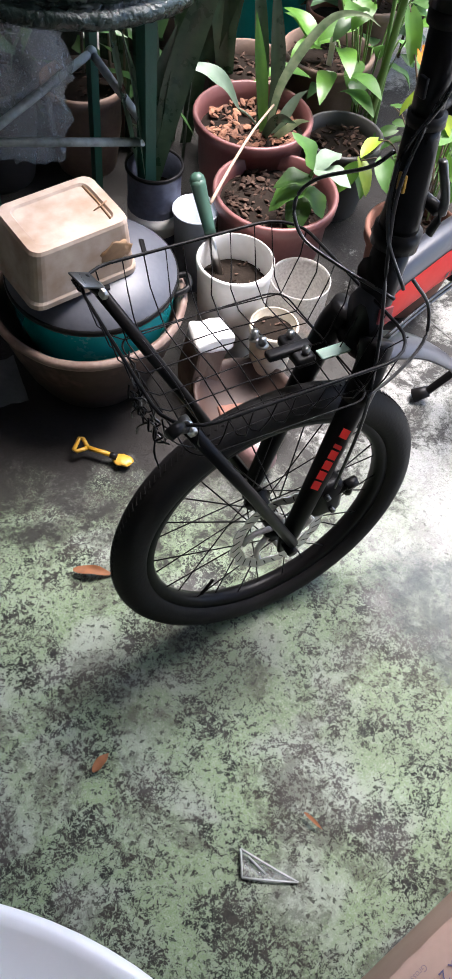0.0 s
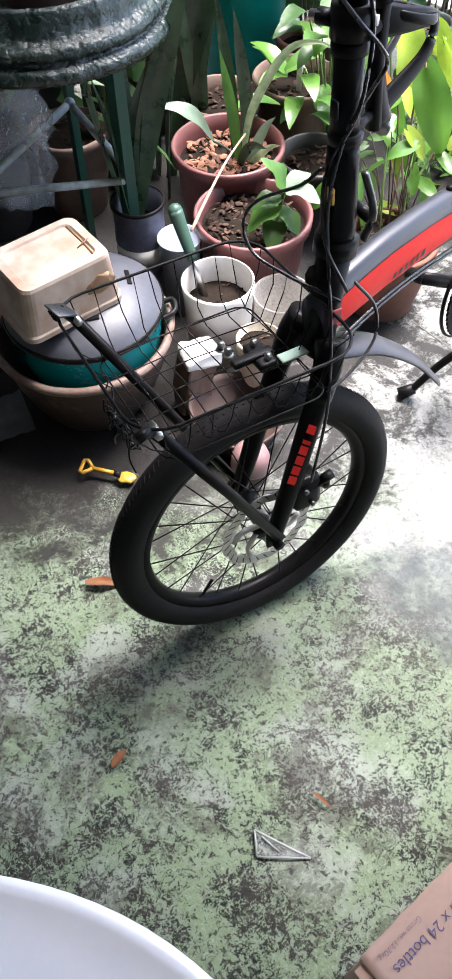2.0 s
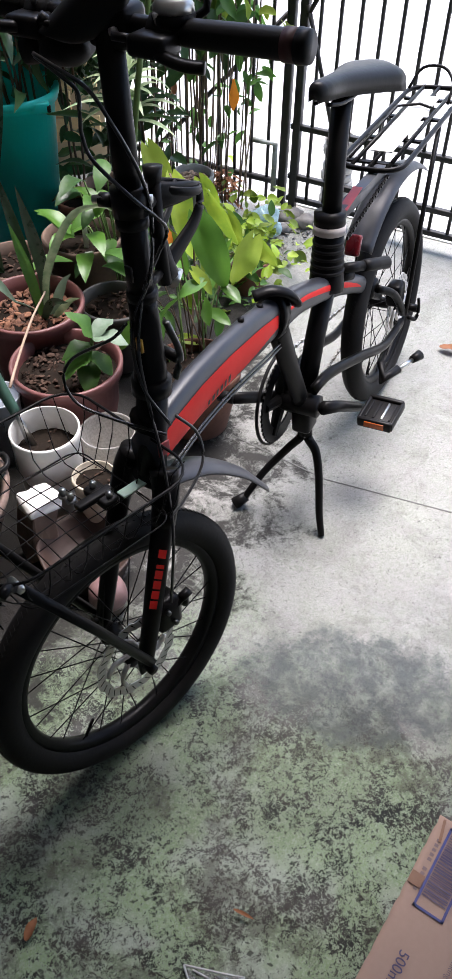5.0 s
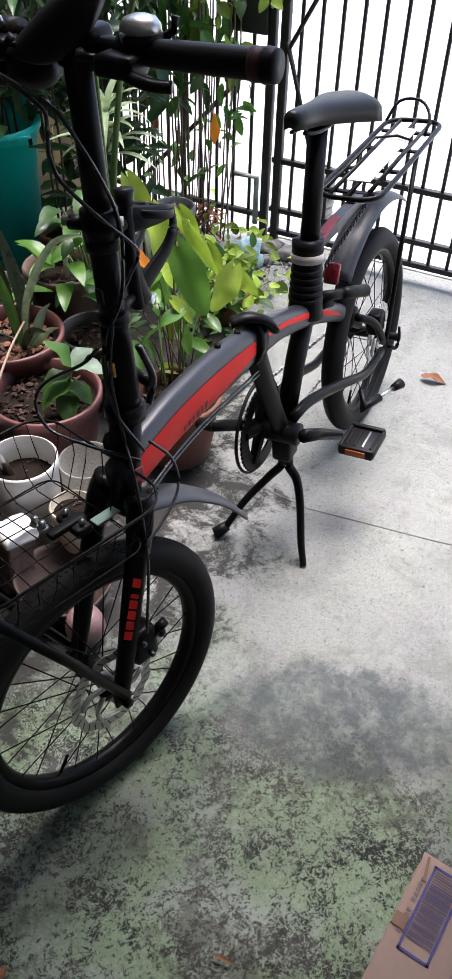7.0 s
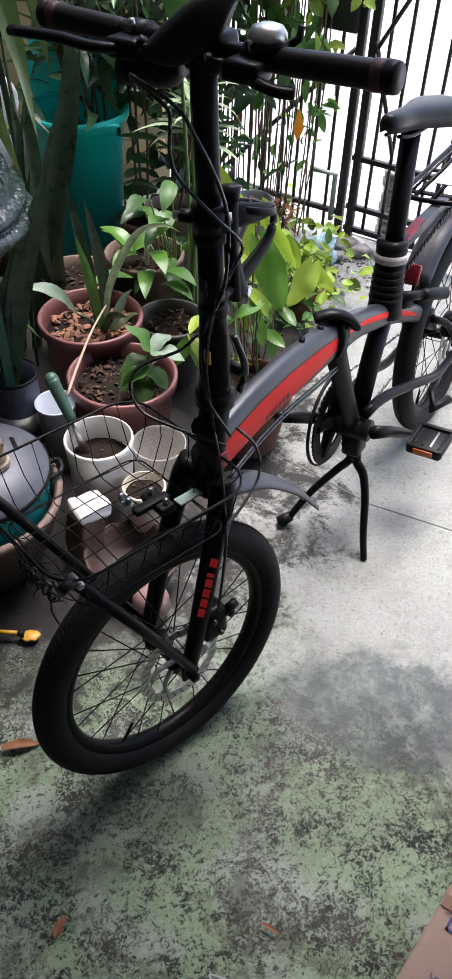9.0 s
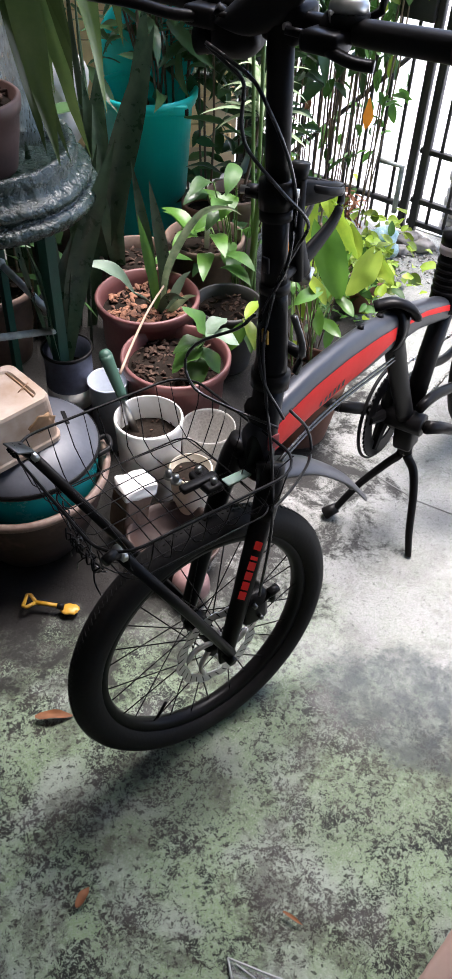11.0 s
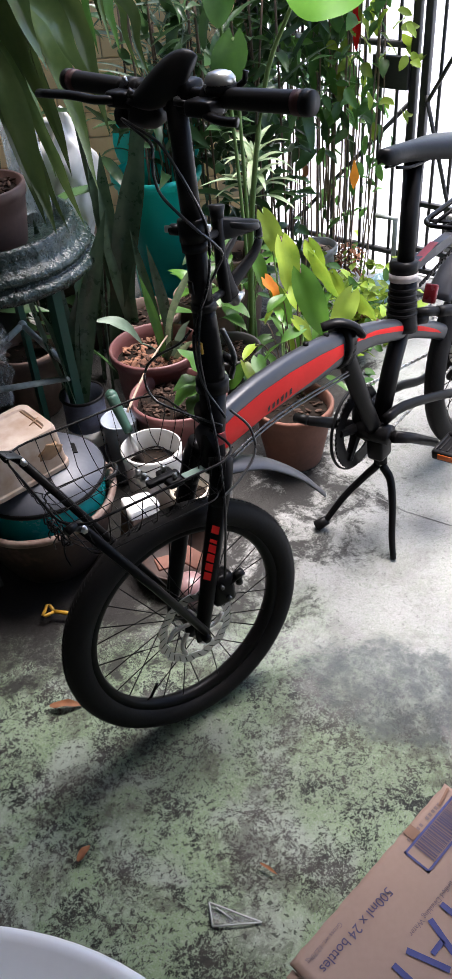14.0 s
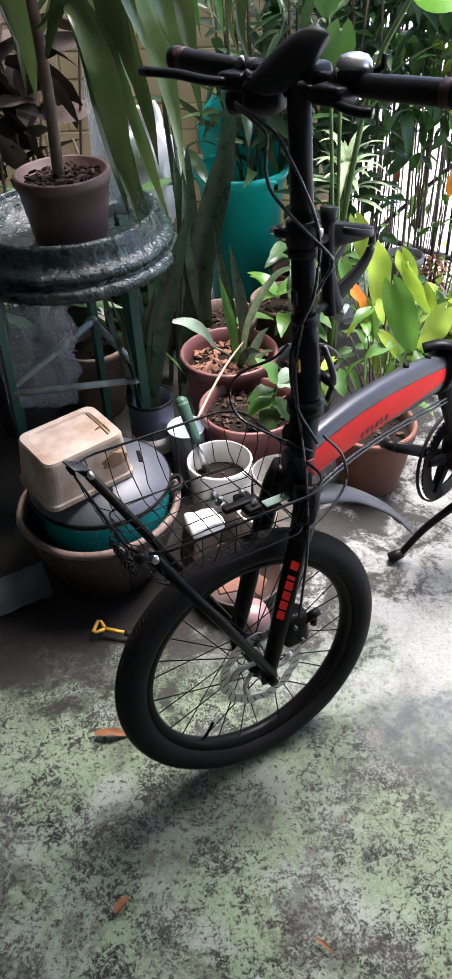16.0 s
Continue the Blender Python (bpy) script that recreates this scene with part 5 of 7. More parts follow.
for dz in (-0.004, -0.012):
    part("frame_cable", tube([(0.015, -0.020, 0.562 + dz), (0.12, -0.018, 0.566 + dz), (0.22, -0.014, 0.556 + dz), (0.32, -0.012, 0.540 + dz), (0.43, -0.008, 0.520 + dz), (0.475, 0.0, 0.505)], 0.0024, 6, curve=5), CABLE_DARK, bike, "cable under the frame")

# ---- things on the floor, near the camera ----
low_table = thing("low_table", Matrix.Translation((-0.222, -0.102, 0)), "low white plastic table with rounded corners and edge", "table")
OVAL = Matrix.Diagonal((1, 0.84, 1, 1))


def squared(bm, n=2.25):
    """Turns a round body towards a rounded square."""
    for v in bm.verts:
        r = math.hypot(v.co.x, v.co.y)
        if r > 1e-6:
            k = (abs(v.co.x / r) ** n + abs(v.co.y / r) ** n) ** (-1 / n)
            v.co.x, v.co.y = v.co.x * k, v.co.y * k
    return bm


part("tabletop", squared(lathe([(0, 0.272), (0.30, 0.274), (0.42, 0.281), (0.462, 0.290), (0.478, 0.297), (0.489, 0.300), (0.497, 0.298), (0.502, 0.290), (0.502, 0.278), (0.497, 0.270), (0.48, 0.264), (0, 0.262)], 96)), CLEAN_WHITE, low_table, matrix=OVAL)
part("apron", squared(lathe([(0.478, 0.266), (0.470, 0.215), (0.464, 0.213), (0.466, 0.266)], 96)), CLEAN_WHITE, low_table, matrix=OVAL)
for ax, ay in ((0.30, 0.24), (-0.30, 0.24), (-0.30, -0.24), (0.30, -0.24)):
    part("leg", tube([(ax, ay, 0.262), (ax * 1.05, ay * 1.05, 0.10), (ax * 1.10, ay * 1.10, 0.0)], (0.032, 0.022), 14), CLEAN_WHITE, low_table)

# printed drinks carton, standing
CARD_M = Matrix.Translation((0.285, 0.268, 0)) @ Matrix.Rotation(radians(44.3), 4, "Z")
carton = thing("cardboard_carton", CARD_M, "closed brown drinks carton with dark blue print, on the floor", "carton")
CT, CL, CW = 0.250, 0.356, 0.255


def wavy(x0, x1, y0, y1, z, amp, thick, seed, cuts=16):
    """A slightly buckled board, lying flat."""
    bm = bmesh.new()
    top, low = [], []
    for i in range(cuts + 1):
        ra, rb = [], []
        for j in range(cuts + 1):
            x, y = x0 + (x1 - x0) * i / cuts, y0 + (y1 - y0) * j / cuts
            if j == cuts:
                y += 0.0025 * noise.noise((x * 60, seed, 0))
            h = z + amp * noise.noise((x * 5, y * 5, seed)) + amp * 0.4 * noise.noise((x * 17, y * 14, seed))
            ra.append(bm.verts.new((x, y, h)))
            rb.append(bm.verts.new((x, y, h - thick)))
        top.append(ra)
        low.append(rb)
    for i in range(cuts):
        for j in range(cuts):
            bm.faces.new((top[i][j], top[i + 1][j], top[i + 1][j + 1], top[i][j + 1]))
            bm.faces.new((low[i][j], low[i][j + 1], low[i + 1][j + 1], low[i + 1][j]))
    for i in range(cuts):
        for k in (0, cuts):
            bm.faces.new((top[i][k], top[i + 1][k], low[i + 1][k], low[i][k]))
            bm.faces.new((top[k][i], top[k][i + 1], low[k][i + 1], low[k][i]))
    bmesh.ops.recalc_face_normals(bm, faces=bm.faces)
    return bm


part("body", block(CL - 0.006, CW - 0.006, CT - 0.008, 0.008, (CL / 2, -CW / 2, (CT - 0.008) / 2), 3), CARD, carton)
part("top_flap", wavy(0.0, CL, -CW, 0.0, CT, 0.0009, 0.005, 2, 30), CARD, carton)
part("end_flap", wavy(-0.014, -0.001, -CW, -0.006, CT - 0.006, 0.0015, 0.003, 3, 10), CARD, carton)
part("slot", block(0.034, 0.004, 0.001, 0), CARD_EDGE, carton, "dark cut slot", False, Matrix.Translation((0.335, -0.012, CT + 0.0022)) @ Matrix.Rotation(0.2, 4, "Z"))
part("torn_patch", block(0.018, 0.018, 0.001, 0), CARD_EDGE, carton, "brown torn patch", False, Matrix.Translation((0.256, -0.010, CT + 0.0022)))


def print_text(words, size, x, y, material, name="printed_line"):
    """Words printed on the carton's top, read from its far end."""
    cu = bpy.data.curves.new("words", "FONT")
    cu.body, cu.size, cu.extrude = words, size, 0.00005
    ob = bpy.data.objects.new("words", cu)
    scene.collection.objects.link(ob)
    dg = bpy.context.evaluated_depsgraph_get()
    me = bpy.data.meshes.new_from_object(ob.evaluated_get(dg))
    bpy.data.objects.remove(ob)
    me.materials.clear()
    me.materials.append(material)
    o = new(name, me)
    o.parent = carton
    o.matrix_basis = Matrix.Translation((x, y, CT + 0.0014)) @ Matrix.Rotation(math.pi, 4, "Z")
    return tagged(o, "print reading " + words)


print_text("500ml x 24 bottles", 0.0192, 0.168, -0.031, INK)
print_text("Gross wt. 12.70kg", 0.0094, 0.086, -0.014, INK_FADED)
print_text("Purified Drinking Water", 0.0106, 0.241, -0.090, INK_FADED)


def printed(name, boxes, material, label):
    bm = bmesh.new()
    for cx, cy, w, h, turn in boxes:
        bmesh.ops.create_cube(bm, size=1, matrix=Matrix.Translation((cx, cy, CT + 0.0013)) @ Matrix.Rotation(turn, 4, "Z") @ Matrix.Diagonal((w, h, 0.0002, 1)))
    return part(name, bm, material, carton, label, False)


printed("print_frame", [(0.285, -0.0215, 0.122, 0.0035, 0), (0.285, -0.0610, 0.122, 0.0035, 0), (0.2257, -0.0412, 0.0035, 0.043, 0), (0.3443, -0.0412, 0.0035, 0.043, 0)], INK_BLUE, "blue printed frame")
rng = random.Random(11)
lines, x = [], 0.243
while x < 0.340:
    w = rng.choice((0.0011, 0.0016, 0.0026))
    lines.append((x + w / 2, -0.041, w, 0.033, 0))
    x += w + rng.choice((0.0011, 0.0018, 0.0025))
printed("bar_stripes", lines, INK, "dark printed stripes")
printed("small_print", [(0.245 + 0.0075 * k, -0.0135, 0.0045, 0.0055, 0) for k in range(11) if k != 5], INK_FADED, "row of small faded print")
for k in range(9):
    printed("name_bar", [(0.020 + k * 0.036, -0.128, 0.0085, 0.058, (0.34, -0.30, 0.0)[k % 3])], INK_BLUE, "large plain blue stroke of print")
for k in range(3):
    printed("name_bar", [(0.042 + k * 0.108, -0.128, 0.024, 0.0075, 0)], INK_BLUE, "large plain blue stroke of print")

cab = thing("wooden_cabinet", Matrix.Translation((0.672, 0.640, 0)) @ Matrix.Rotation(radians(63), 4, "Z"), "dark brown wooden cabinet beside the carton", "cabinet")
part("body", block(0.20, 0.30, 0.70, 0.005, (0.115, -0.165, 0.375)), WOOD_DARK, cab)
part("plinth", block(0.19, 0.28, 0.03, 0.003, (0.115, -0.160, 0.015)), WOOD_DARK, cab)
part("top_board", block(0.225, 0.33, 0.020, 0.004, (0.115, -0.165, 0.734)), WOOD_DARK, cab)

# scraps
rng = random.Random(3)
sachet = thing("plastic_sachet", Matrix.Translation((0.156, 0.458, 0)), "small empty clear plastic sachet with folded pale edges on the floor", "plastic scrap")
scrap = bmesh.new()
grid = []
for i in range(9):
    u = i / 8
    a, b = Vector((0.0, 0.0)).lerp(Vector((0.060, -0.024)), u), Vector((0.006, -0.038)).lerp(Vector((0.088, -0.034)), u)
    grid.append([scrap.verts.new((*a.lerp(b, j / 5), 0.003 + 0.007 * rng.random() * (1 - 0.5 * u))) for j in range(6)])
for p, q in zip(grid, grid[1:]):
    for j in range(5):
        scrap.faces.new((p[j], q[j], q[j + 1], p[j + 1]))
part("film", scrap, FILM, sachet, "", False)
SEAM = surface("pale plastic fold", (0.42, 0.44, 0.43), (0.26, 0.28, 0.27), rough=0.3, bump=0.1)
for pts in ([(0, 0, 0.007), (0.003, -0.019, 0.009), (0.006, -0.038, 0.005)], [(0.006, -0.038, 0.005), (0.045, -0.037, 0.006), (0.088, -0.034, 0.004)], [(0, 0, 0.007), (0.030, -0.013, 0.010), (0.060, -0.024, 0.006), (0.088, -0.034, 0.004)], [(0.012, -0.010, 0.010), (0.040, -0.030, 0.007)]):
    part("fold", tube(pts, 0.0009, 5, curve=3, wide=2.0), SEAM, sachet, "pale folded seam")


def fallen(x, y, length, width, turn, material, label, curl=0.5):
    o = part("fallen_leaf", blade(length, width, "lance", curl, 0.5, 0.3), material)
    o.matrix_basis = Matrix.Translation((x, y, 0.012)) @ Matrix.Rotation(turn, 4, "Z")
    tagged(o, label, "leaf", "fallen leaves")


fallen(-0.182, 0.868, 0.072, 0.019, radians(5), LEAF_DRY, "curled orange-brown dead leaf on the floor", 0.25)
fallen(-0.078, 0.535, 0.038, 0.015, radians(62), LEAF_DRY, "small reddish dead leaf on the floor", 0.3)
fallen(0.245, 0.520, 0.036, 0.006, radians(-35), LEAF_DRY, "thin brown dead leaf on the floor", 0.15)

fallen(1.111, 1.871, 0.075, 0.030, radians(-30), LEAF_DRY, "tan dead leaf on the bright floor behind the bicycle", 0.3)
spade = thing("toy_spade", Matrix.Translation((-0.228, 1.125, 0.016)) @ Matrix.Rotation(radians(-9), 4, "Z") @ Matrix.Scale(0.82, 4), "small yellow plastic toy spade with grey tape", "spade")
part("shaft", tube([(0.022, 0, 0.010), (0.085, 0, 0.006)], 0.0058, 8), YELLOW, spade)
part("grip", tube([(0.024, 0, 0.010), (0.004, 0.020, 0.012), (-0.004, 0.018, 0.012), (-0.004, -0.018, 0.012), (0.004, -0.020, 0.012), (0.024, 0, 0.010)], 0.005, 8), YELLOW, spade)
bl = ball(1, (0.108, 0, -0.002), (0.024, 0.017, 0.005), 0.3, 3)
part("scoop", bl, YELLOW, spade)
part("tape", tube([(0.078, 0, 0.0065), (0.094, 0, 0.0055)], 0.0085, 10), BLACK_PLASTIC, spade, "black tape wrap")


# ---- pots and vessels ----
def pot(name, x, y, r, h, material, label, z=0.0, foot=0.72, lip=0.012, soil_drop=0.03, soil=SOIL, chips=None, chip_count=0, chip_size=0.018, category="plant pot", wall=0.008, seg=40):
    t = thing(name, Matrix.Translation((x, y, z)), label, category)
    rb = r * foot
    prof = [(0, 0.006), (rb - 0.01, 0.006), (rb - 0.002, 0.0), (rb, 0.004), (r * (0.55 + 0.45 * foot), h * 0.5), (r - lip, h - 0.030), (r, h - 0.028), (r + 0.002, h - 0.004), (r - 0.002, h), (r - wall, h - 0.002), (r - wall * 1.5, h - 0.03), (r - wall * 2, h - soil_drop - 0.01)]
    part("body", lathe(prof, seg), material, t)
    sr = r - wall * 1.7
    sb = lathe([(0, h - soil_drop + 0.006), (sr * 0.5, h - soil_drop + 0.004), (sr * 0.85, h - soil_drop), (sr, h - soil_drop - 0.003)], 24)
    for v in sb.verts:
        v.co.z += 0.005 * noise.noise(v.co * 40)
    part("soil", sb, soil, t)
    if chips:
        tagged(part("bark", bits(chip_count, sr * 0.92, chip_size, h - soil_drop + 0.005, int(x * 1000) + chip_count), chips, t, "loose bark chips", False), kind="stuff")
    return t


basin = thing("clay_basin", Matrix.Translation((-0.244, 1.345, 0)) @ Matrix.Diagonal((0.88, 0.88, 1, 1)), "wide weathered clay basin with brown stains and a base painted in shade, holding a covered pot", "basin")
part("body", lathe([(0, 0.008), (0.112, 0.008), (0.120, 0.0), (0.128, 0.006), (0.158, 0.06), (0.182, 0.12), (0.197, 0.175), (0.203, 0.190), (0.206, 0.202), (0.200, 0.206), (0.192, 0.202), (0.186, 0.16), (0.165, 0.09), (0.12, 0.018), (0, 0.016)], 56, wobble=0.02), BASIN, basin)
part("rim", lathe([(0.199, 0.190), (0.208, 0.191), (0.210, 0.199), (0.203, 0.207), (0.194, 0.204), (0.199, 0.190)], 56, wobble=0.02), surface("pale clay rim", (0.25, 0.18, 0.145), (0.13, 0.08, 0.06), rough=0.6, scale=14, mix=0.8), basin, "pale worn rim")
kettle = thing("covered_pot", Matrix.Translation((-0.236, 1.352, 0.020)) @ Matrix.Diagonal((0.90, 0.90, 1, 1)), "teal enamel cooking pot with dull grey lid in a basin", "cooking pot")
part("body", lathe([(0, 0.0), (0.085, 0.0), (0.105, 0.016), (0.140, 0.08), (0.160, 0.14), (0.167, 0.18), (0.169, 0.212), (0.172, 0.219), (0.172, 0.224), (0.162, 0.224), (0, 0.224)], 48), TEAL, kettle)
lid = part("lid", lathe([(0.172, 0.226), (0.174, 0.232), (0.172, 0.238), (0.150, 0.255), (0.125, 0.270), (0.085, 0.281), (0.04, 0.286), (0, 0.287)], 56), LID, kettle, "dull grey domed lid with two slots")
part("lid_edge", lathe([(0.171, 0.224), (0.1755, 0.224), (0.1765, 0.230), (0.1755, 0.236), (0.171, 0.236), (0.171, 0.224)], 56), BLACK, lid, "dark rolled lid edge")
for a in (20, 290):
    q = radians(a)
    part("slot", block(0.045, 0.010, 0.003, 0.001), BLACK, lid, "dark slot", False, Matrix.Translation((0.105 * math.cos(q), 0.105 * math.sin(q), 0.277)) @ Matrix.Rotation(q + 1.57, 4, "Z") @ Matrix.Rotation(0.22, 4, "X"))
part("handle", tube([(0.150, 0.055, 0.195), (0.185, 0.068, 0.20), (0.195, 0.03, 0.20), (0.165, 0.005, 0.195)], 0.006, 8, curve=4), BLACK_PLASTIC, kettle)

crate = thing("cream_tub", Matrix.Translation((-0.268, 1.304, 0.303)) @ Matrix.Rotation(radians(43), 4, "Z") @ Matrix.Rotation(radians(2), 4, "X"), "upturned dirty cream plastic tub lying on the pot lid", "plastic tub")
bm = bmesh.new()
lev = [(1.06, 0.0), (1.06, 0.010), (1.02, 0.014), (0.93, 0.104), (0.90, 0.110)]
prev = None
for s, z in lev:
    line = [bm.verts.new((x * s, y * s, z)) for x, y, _ in rounded(-0.098, 0.098, -0.072, 0.072, 0, 0.022)]
    if prev:
        for k in range(len(line)):
            j = (k + 1) % len(line)
            bm.faces.new((prev[k], prev[j], line[j], line[k]))
    prev = line
inner = [bm.verts.new((x * 0.74, y * 0.72, 0.110)) for x, y, _ in rounded(-0.098, 0.098, -0.072, 0.072, 0, 0.022)]
sunk = [bm.verts.new((x * 0.71, y * 0.68, 0.1055)) for x, y, _ in rounded(-0.098, 0.098, -0.072, 0.072, 0, 0.022)]
for k in range(len(prev)):
    j = (k + 1) % len(prev)
    bm.faces.new((prev[k], prev[j], inner[j], inner[k]))
    bm.faces.new((inner[k], inner[j], sunk[j], sunk[k]))
bm.faces.new(sunk)
bmesh.ops.recalc_face_normals(bm, faces=bm.faces)
part("shell", bm, CREAM, crate, "", False)
part("scratch", tube([(0.064, -0.046, 0.1060), (0.067, 0.000, 0.1065), (0.066, 0.046, 0.1060)], 0.0022, 6), STAIN, crate, "dark brown scratch")
part("scratch", tube([(0.050, -0.016, 0.1060), (0.078, -0.010, 0.1108)], 0.0013, 5), STAIN, crate)
part("stain", ball(1, (0.058, -0.0702, 0.052), (0.030, 0.0016, 0.026), 0.4, 3), STAIN, crate, "rusty brown stain")

tin = thing("paint_tin", Matrix.Translation((-0.176, 1.685, 0)), "faded blue and white tin with dark earth, used as a planter", "tin can")
part("body", lathe([(0, 0.004), (0.054, 0.004), (0.056, 0.0), (0.056, 0.09), (0.0575, 0.095), (0.056, 0.10), (0.0575, 0.105), (0.056, 0.11), (0.0575, 0.165), (0.056, 0.17), (0.0575, 0.175), (0.056, 0.18), (0.056, 0.245), (0.059, 0.25), (0.059, 0.255), (0.054, 0.254), (0.054, 0.19)], 40), TIN, tin)
part("soil", lathe([(0, 0.193), (0.054, 0.191)], 20), SOIL, tin)
part("rim", lathe([(0.056, 0.250), (0.0605, 0.250), (0.0612, 0.254), (0.0605, 0.258), (0.056, 0.258), (0.056, 0.250)], 40), BLACK, tin, "dark rolled rim")
part("label_band", lathe([(0.0572, 0.112), (0.0576, 0.112), (0.0576, 0.160), (0.0572, 0.160)], 40), WHITE, tin, "pale paper label")

cup = thing("plastic_cup", Matrix.Translation((-0.082, 1.640, 0)), "tall pale bluish plastic cup, empty", "cup")
part("body", lathe([(0, 0.004), (0.034, 0.004), (0.036, 0), (0.046, 0.19), (0.049, 0.194), (0.049, 0.198), (0.045, 0.197), (0.036, 0.012), (0, 0.010)], 32), PALE_PLASTIC, cup)
tub = pot("white_tub", 0.018, 1.478, 0.075, 0.222, WHITE, "stained white plastic tub half full of soil", foot=0.86, lip=0.001, wall=0.003, soil_drop=0.062, chips=HUSK, chip_count=14, chip_size=0.014)
trow = thing("hand_trowel", Matrix.Translation((-0.074, 1.562, 0.322)), "garden trowel with dark green handle, stuck in the soil", "trowel")
part("handle", tube([(0, 0, 0), (0.014, -0.016, -0.035), (0.036, -0.040, -0.088)], (0.0155, 0.0115), 12, curve=4), TROWEL_GREEN, trow)
part("handle_end", ball(0.0155, (0, 0, 0)), TROWEL_GREEN, trow)
part("blade", tube([(0.036, -0.040, -0.088), (0.044, -0.049, -0.112), (0.058, -0.062, -0.165)], (0.006, 0.016), 8, wide=0.5), STEEL, trow, "dull steel blade")
small = pot("cream_pot", 0.110, 1.385, 0.047, 0.155, CREAM_POT, "small dirty cream pot with dry soil", foot=0.75, lip=0.001, wall=0.003, soil_drop=0.02, chips=HUSK, chip_count=14, chip_size=0.012)
jar = thing("clear_jar", Matrix.Translation((0.152, 1.520, 0)), "cut-down clear plastic jar, dusty, with dry scraps", "jar")
part("body", lathe([(0, 0.003), (0.052, 0.003), (0.058, 0.010), (0.062, 0.15), (0.063, 0.158), (0.061, 0.158), (0.060, 0.15), (0.056, 0.012), (0, 0.006)], 36), GLASS_JAR, jar)
tagged(part("scraps", bits(26, 0.048, 0.030, 0.016, 8), STRAW, jar, "dry straw scraps", False), kind="stuff")
carton2 = thing("white_carton", Matrix.Translation((-0.030, 1.325, 0)) @ Matrix.Rotation(0.55, 4, "Z") @ Matrix.Rotation(radians(9), 4, "Y"), "crumpled white drinks carton leaning by the tub", "carton")
cb = block(0.070, 0.055, 0.135, 0.006, (0, 0, 0.072), 2)
bmesh.ops.subdivide_edges(cb, edges=cb.edges[:], cuts=2, use_grid_fill=True)
for v in cb.verts:
    v.co += Vector((noise.noise(v.co * 22), noise.noise(v.co * 22 + Vector((5, 0, 0))), 0.5 * noise.noise(v.co * 22 + Vector((0, 5, 0))))) * 0.009
part("body", cb, surface("brown paper carton", (0.20, 0.135, 0.10), (0.12, 0.075, 0.055), rough=0.6, scale=20), carton2, "brown lower side", False)
cap_bm = block(0.078, 0.062, 0.034, 0.008, (0.002, 0.0, 0.146), 2)
bmesh.ops.subdivide_edges(cap_bm, edges=cap_bm.edges[:], cuts=2, use_grid_fill=True)
for v in cap_bm.verts:
    v.co += Vector((noise.noise(v.co * 30), noise.noise(v.co * 30 + Vector((5, 0, 0))), noise.noise(v.co * 30 + Vector((0, 5, 0))))) * 0.008
part("flap", cap_bm, WHITE, carton2, "crumpled white top", True)
dish = thing("broken_dish", Matrix.Translation((0.075, 1.265, 0)), "low reddish clay dish with a broken rim", "dish")
part("body", lathe([(0, 0.008), (0.075, 0.008), (0.080, 0), (0.100, 0.055), (0.104, 0.066), (0.099, 0.068), (0.092, 0.056), (0.072, 0.016), (0, 0.014)], 36, wobble=0.05), surface("dark wet clay", (0.055, 0.030, 0.022), (0.03, 0.017, 0.013), rough=0.6), dish)
part("shard", block(0.060, 0.034, 0.009, 0.003), TERRA, dish, "pink clay shard", True, Matrix.Translation((-0.020, -0.045, 0.068)) @ Euler((0.35, 0.2, 0.5)).to_matrix().to_4x4())
part("shard", block(0.045, 0.05, 0.008, 0.003), TERRA, dish, "pink clay shard", True, Matrix.Translation((0.035, -0.025, 0.060)) @ Euler((0.7, -0.3, 1.2)).to_matrix().to_4x4())
pinkpot = thing("pink_bowl", Matrix.Translation((0.108, 1.150, 0)) @ Matrix.Diagonal((0.82, 0.82, 0.78, 1)), "small faded pink plastic bowl turned over on a beige foot", "bowl")
part("body", lathe([(0.040, 0.040), (0.049, 0.040), (0.0495, 0.046), (0.047, 0.070), (0.040, 0.092), (0.026, 0.104), (0, 0.107)], 32), surface("faded pink plastic", (0.27, 0.16, 0.155), (0.18, 0.105, 0.10), rough=0.3), pinkpot)
part("foot", lathe([(0, 0.0), (0.038, 0.0), (0.046, 0.041), (0, 0.042)], 32), surface("dirty beige plastic", (0.22, 0.17, 0.13), (0.10, 0.07, 0.055), rough=0.6), pinkpot, "dirty beige foot")

pot_a = pot("mauve_pot", 0.006, 1.915, 0.132, 0.258, MAUVE, "mauve plastic pot filled with orange bark chips", soil_drop=0.045, chips=CHIP, chip_count=230, chip_size=0.026)
pot_b = pot("mauve_pot", 0.078, 1.700, 0.131, 0.228, MAUVE, "mauve plastic pot with dark soil and grey husk chips", soil_drop=0.035, chips=HUSK, chip_count=190, chip_size=0.019)
pot_c = pot("dark_clay_pot", -0.030, 2.140, 0.100, 0.250, BROWN_POT, "dark brown clay pot holding tall sword-leaved plants", chips=HUSK, chip_count=60, chip_size=0.02)
pot_d = pot("brown_clay_pot", 0.158, 2.220, 0.112, 0.262, BROWN_POT, "wide brown clay pot with dry soil and a white tag", chips=HUSK, chip_count=90, chip_size=0.02)
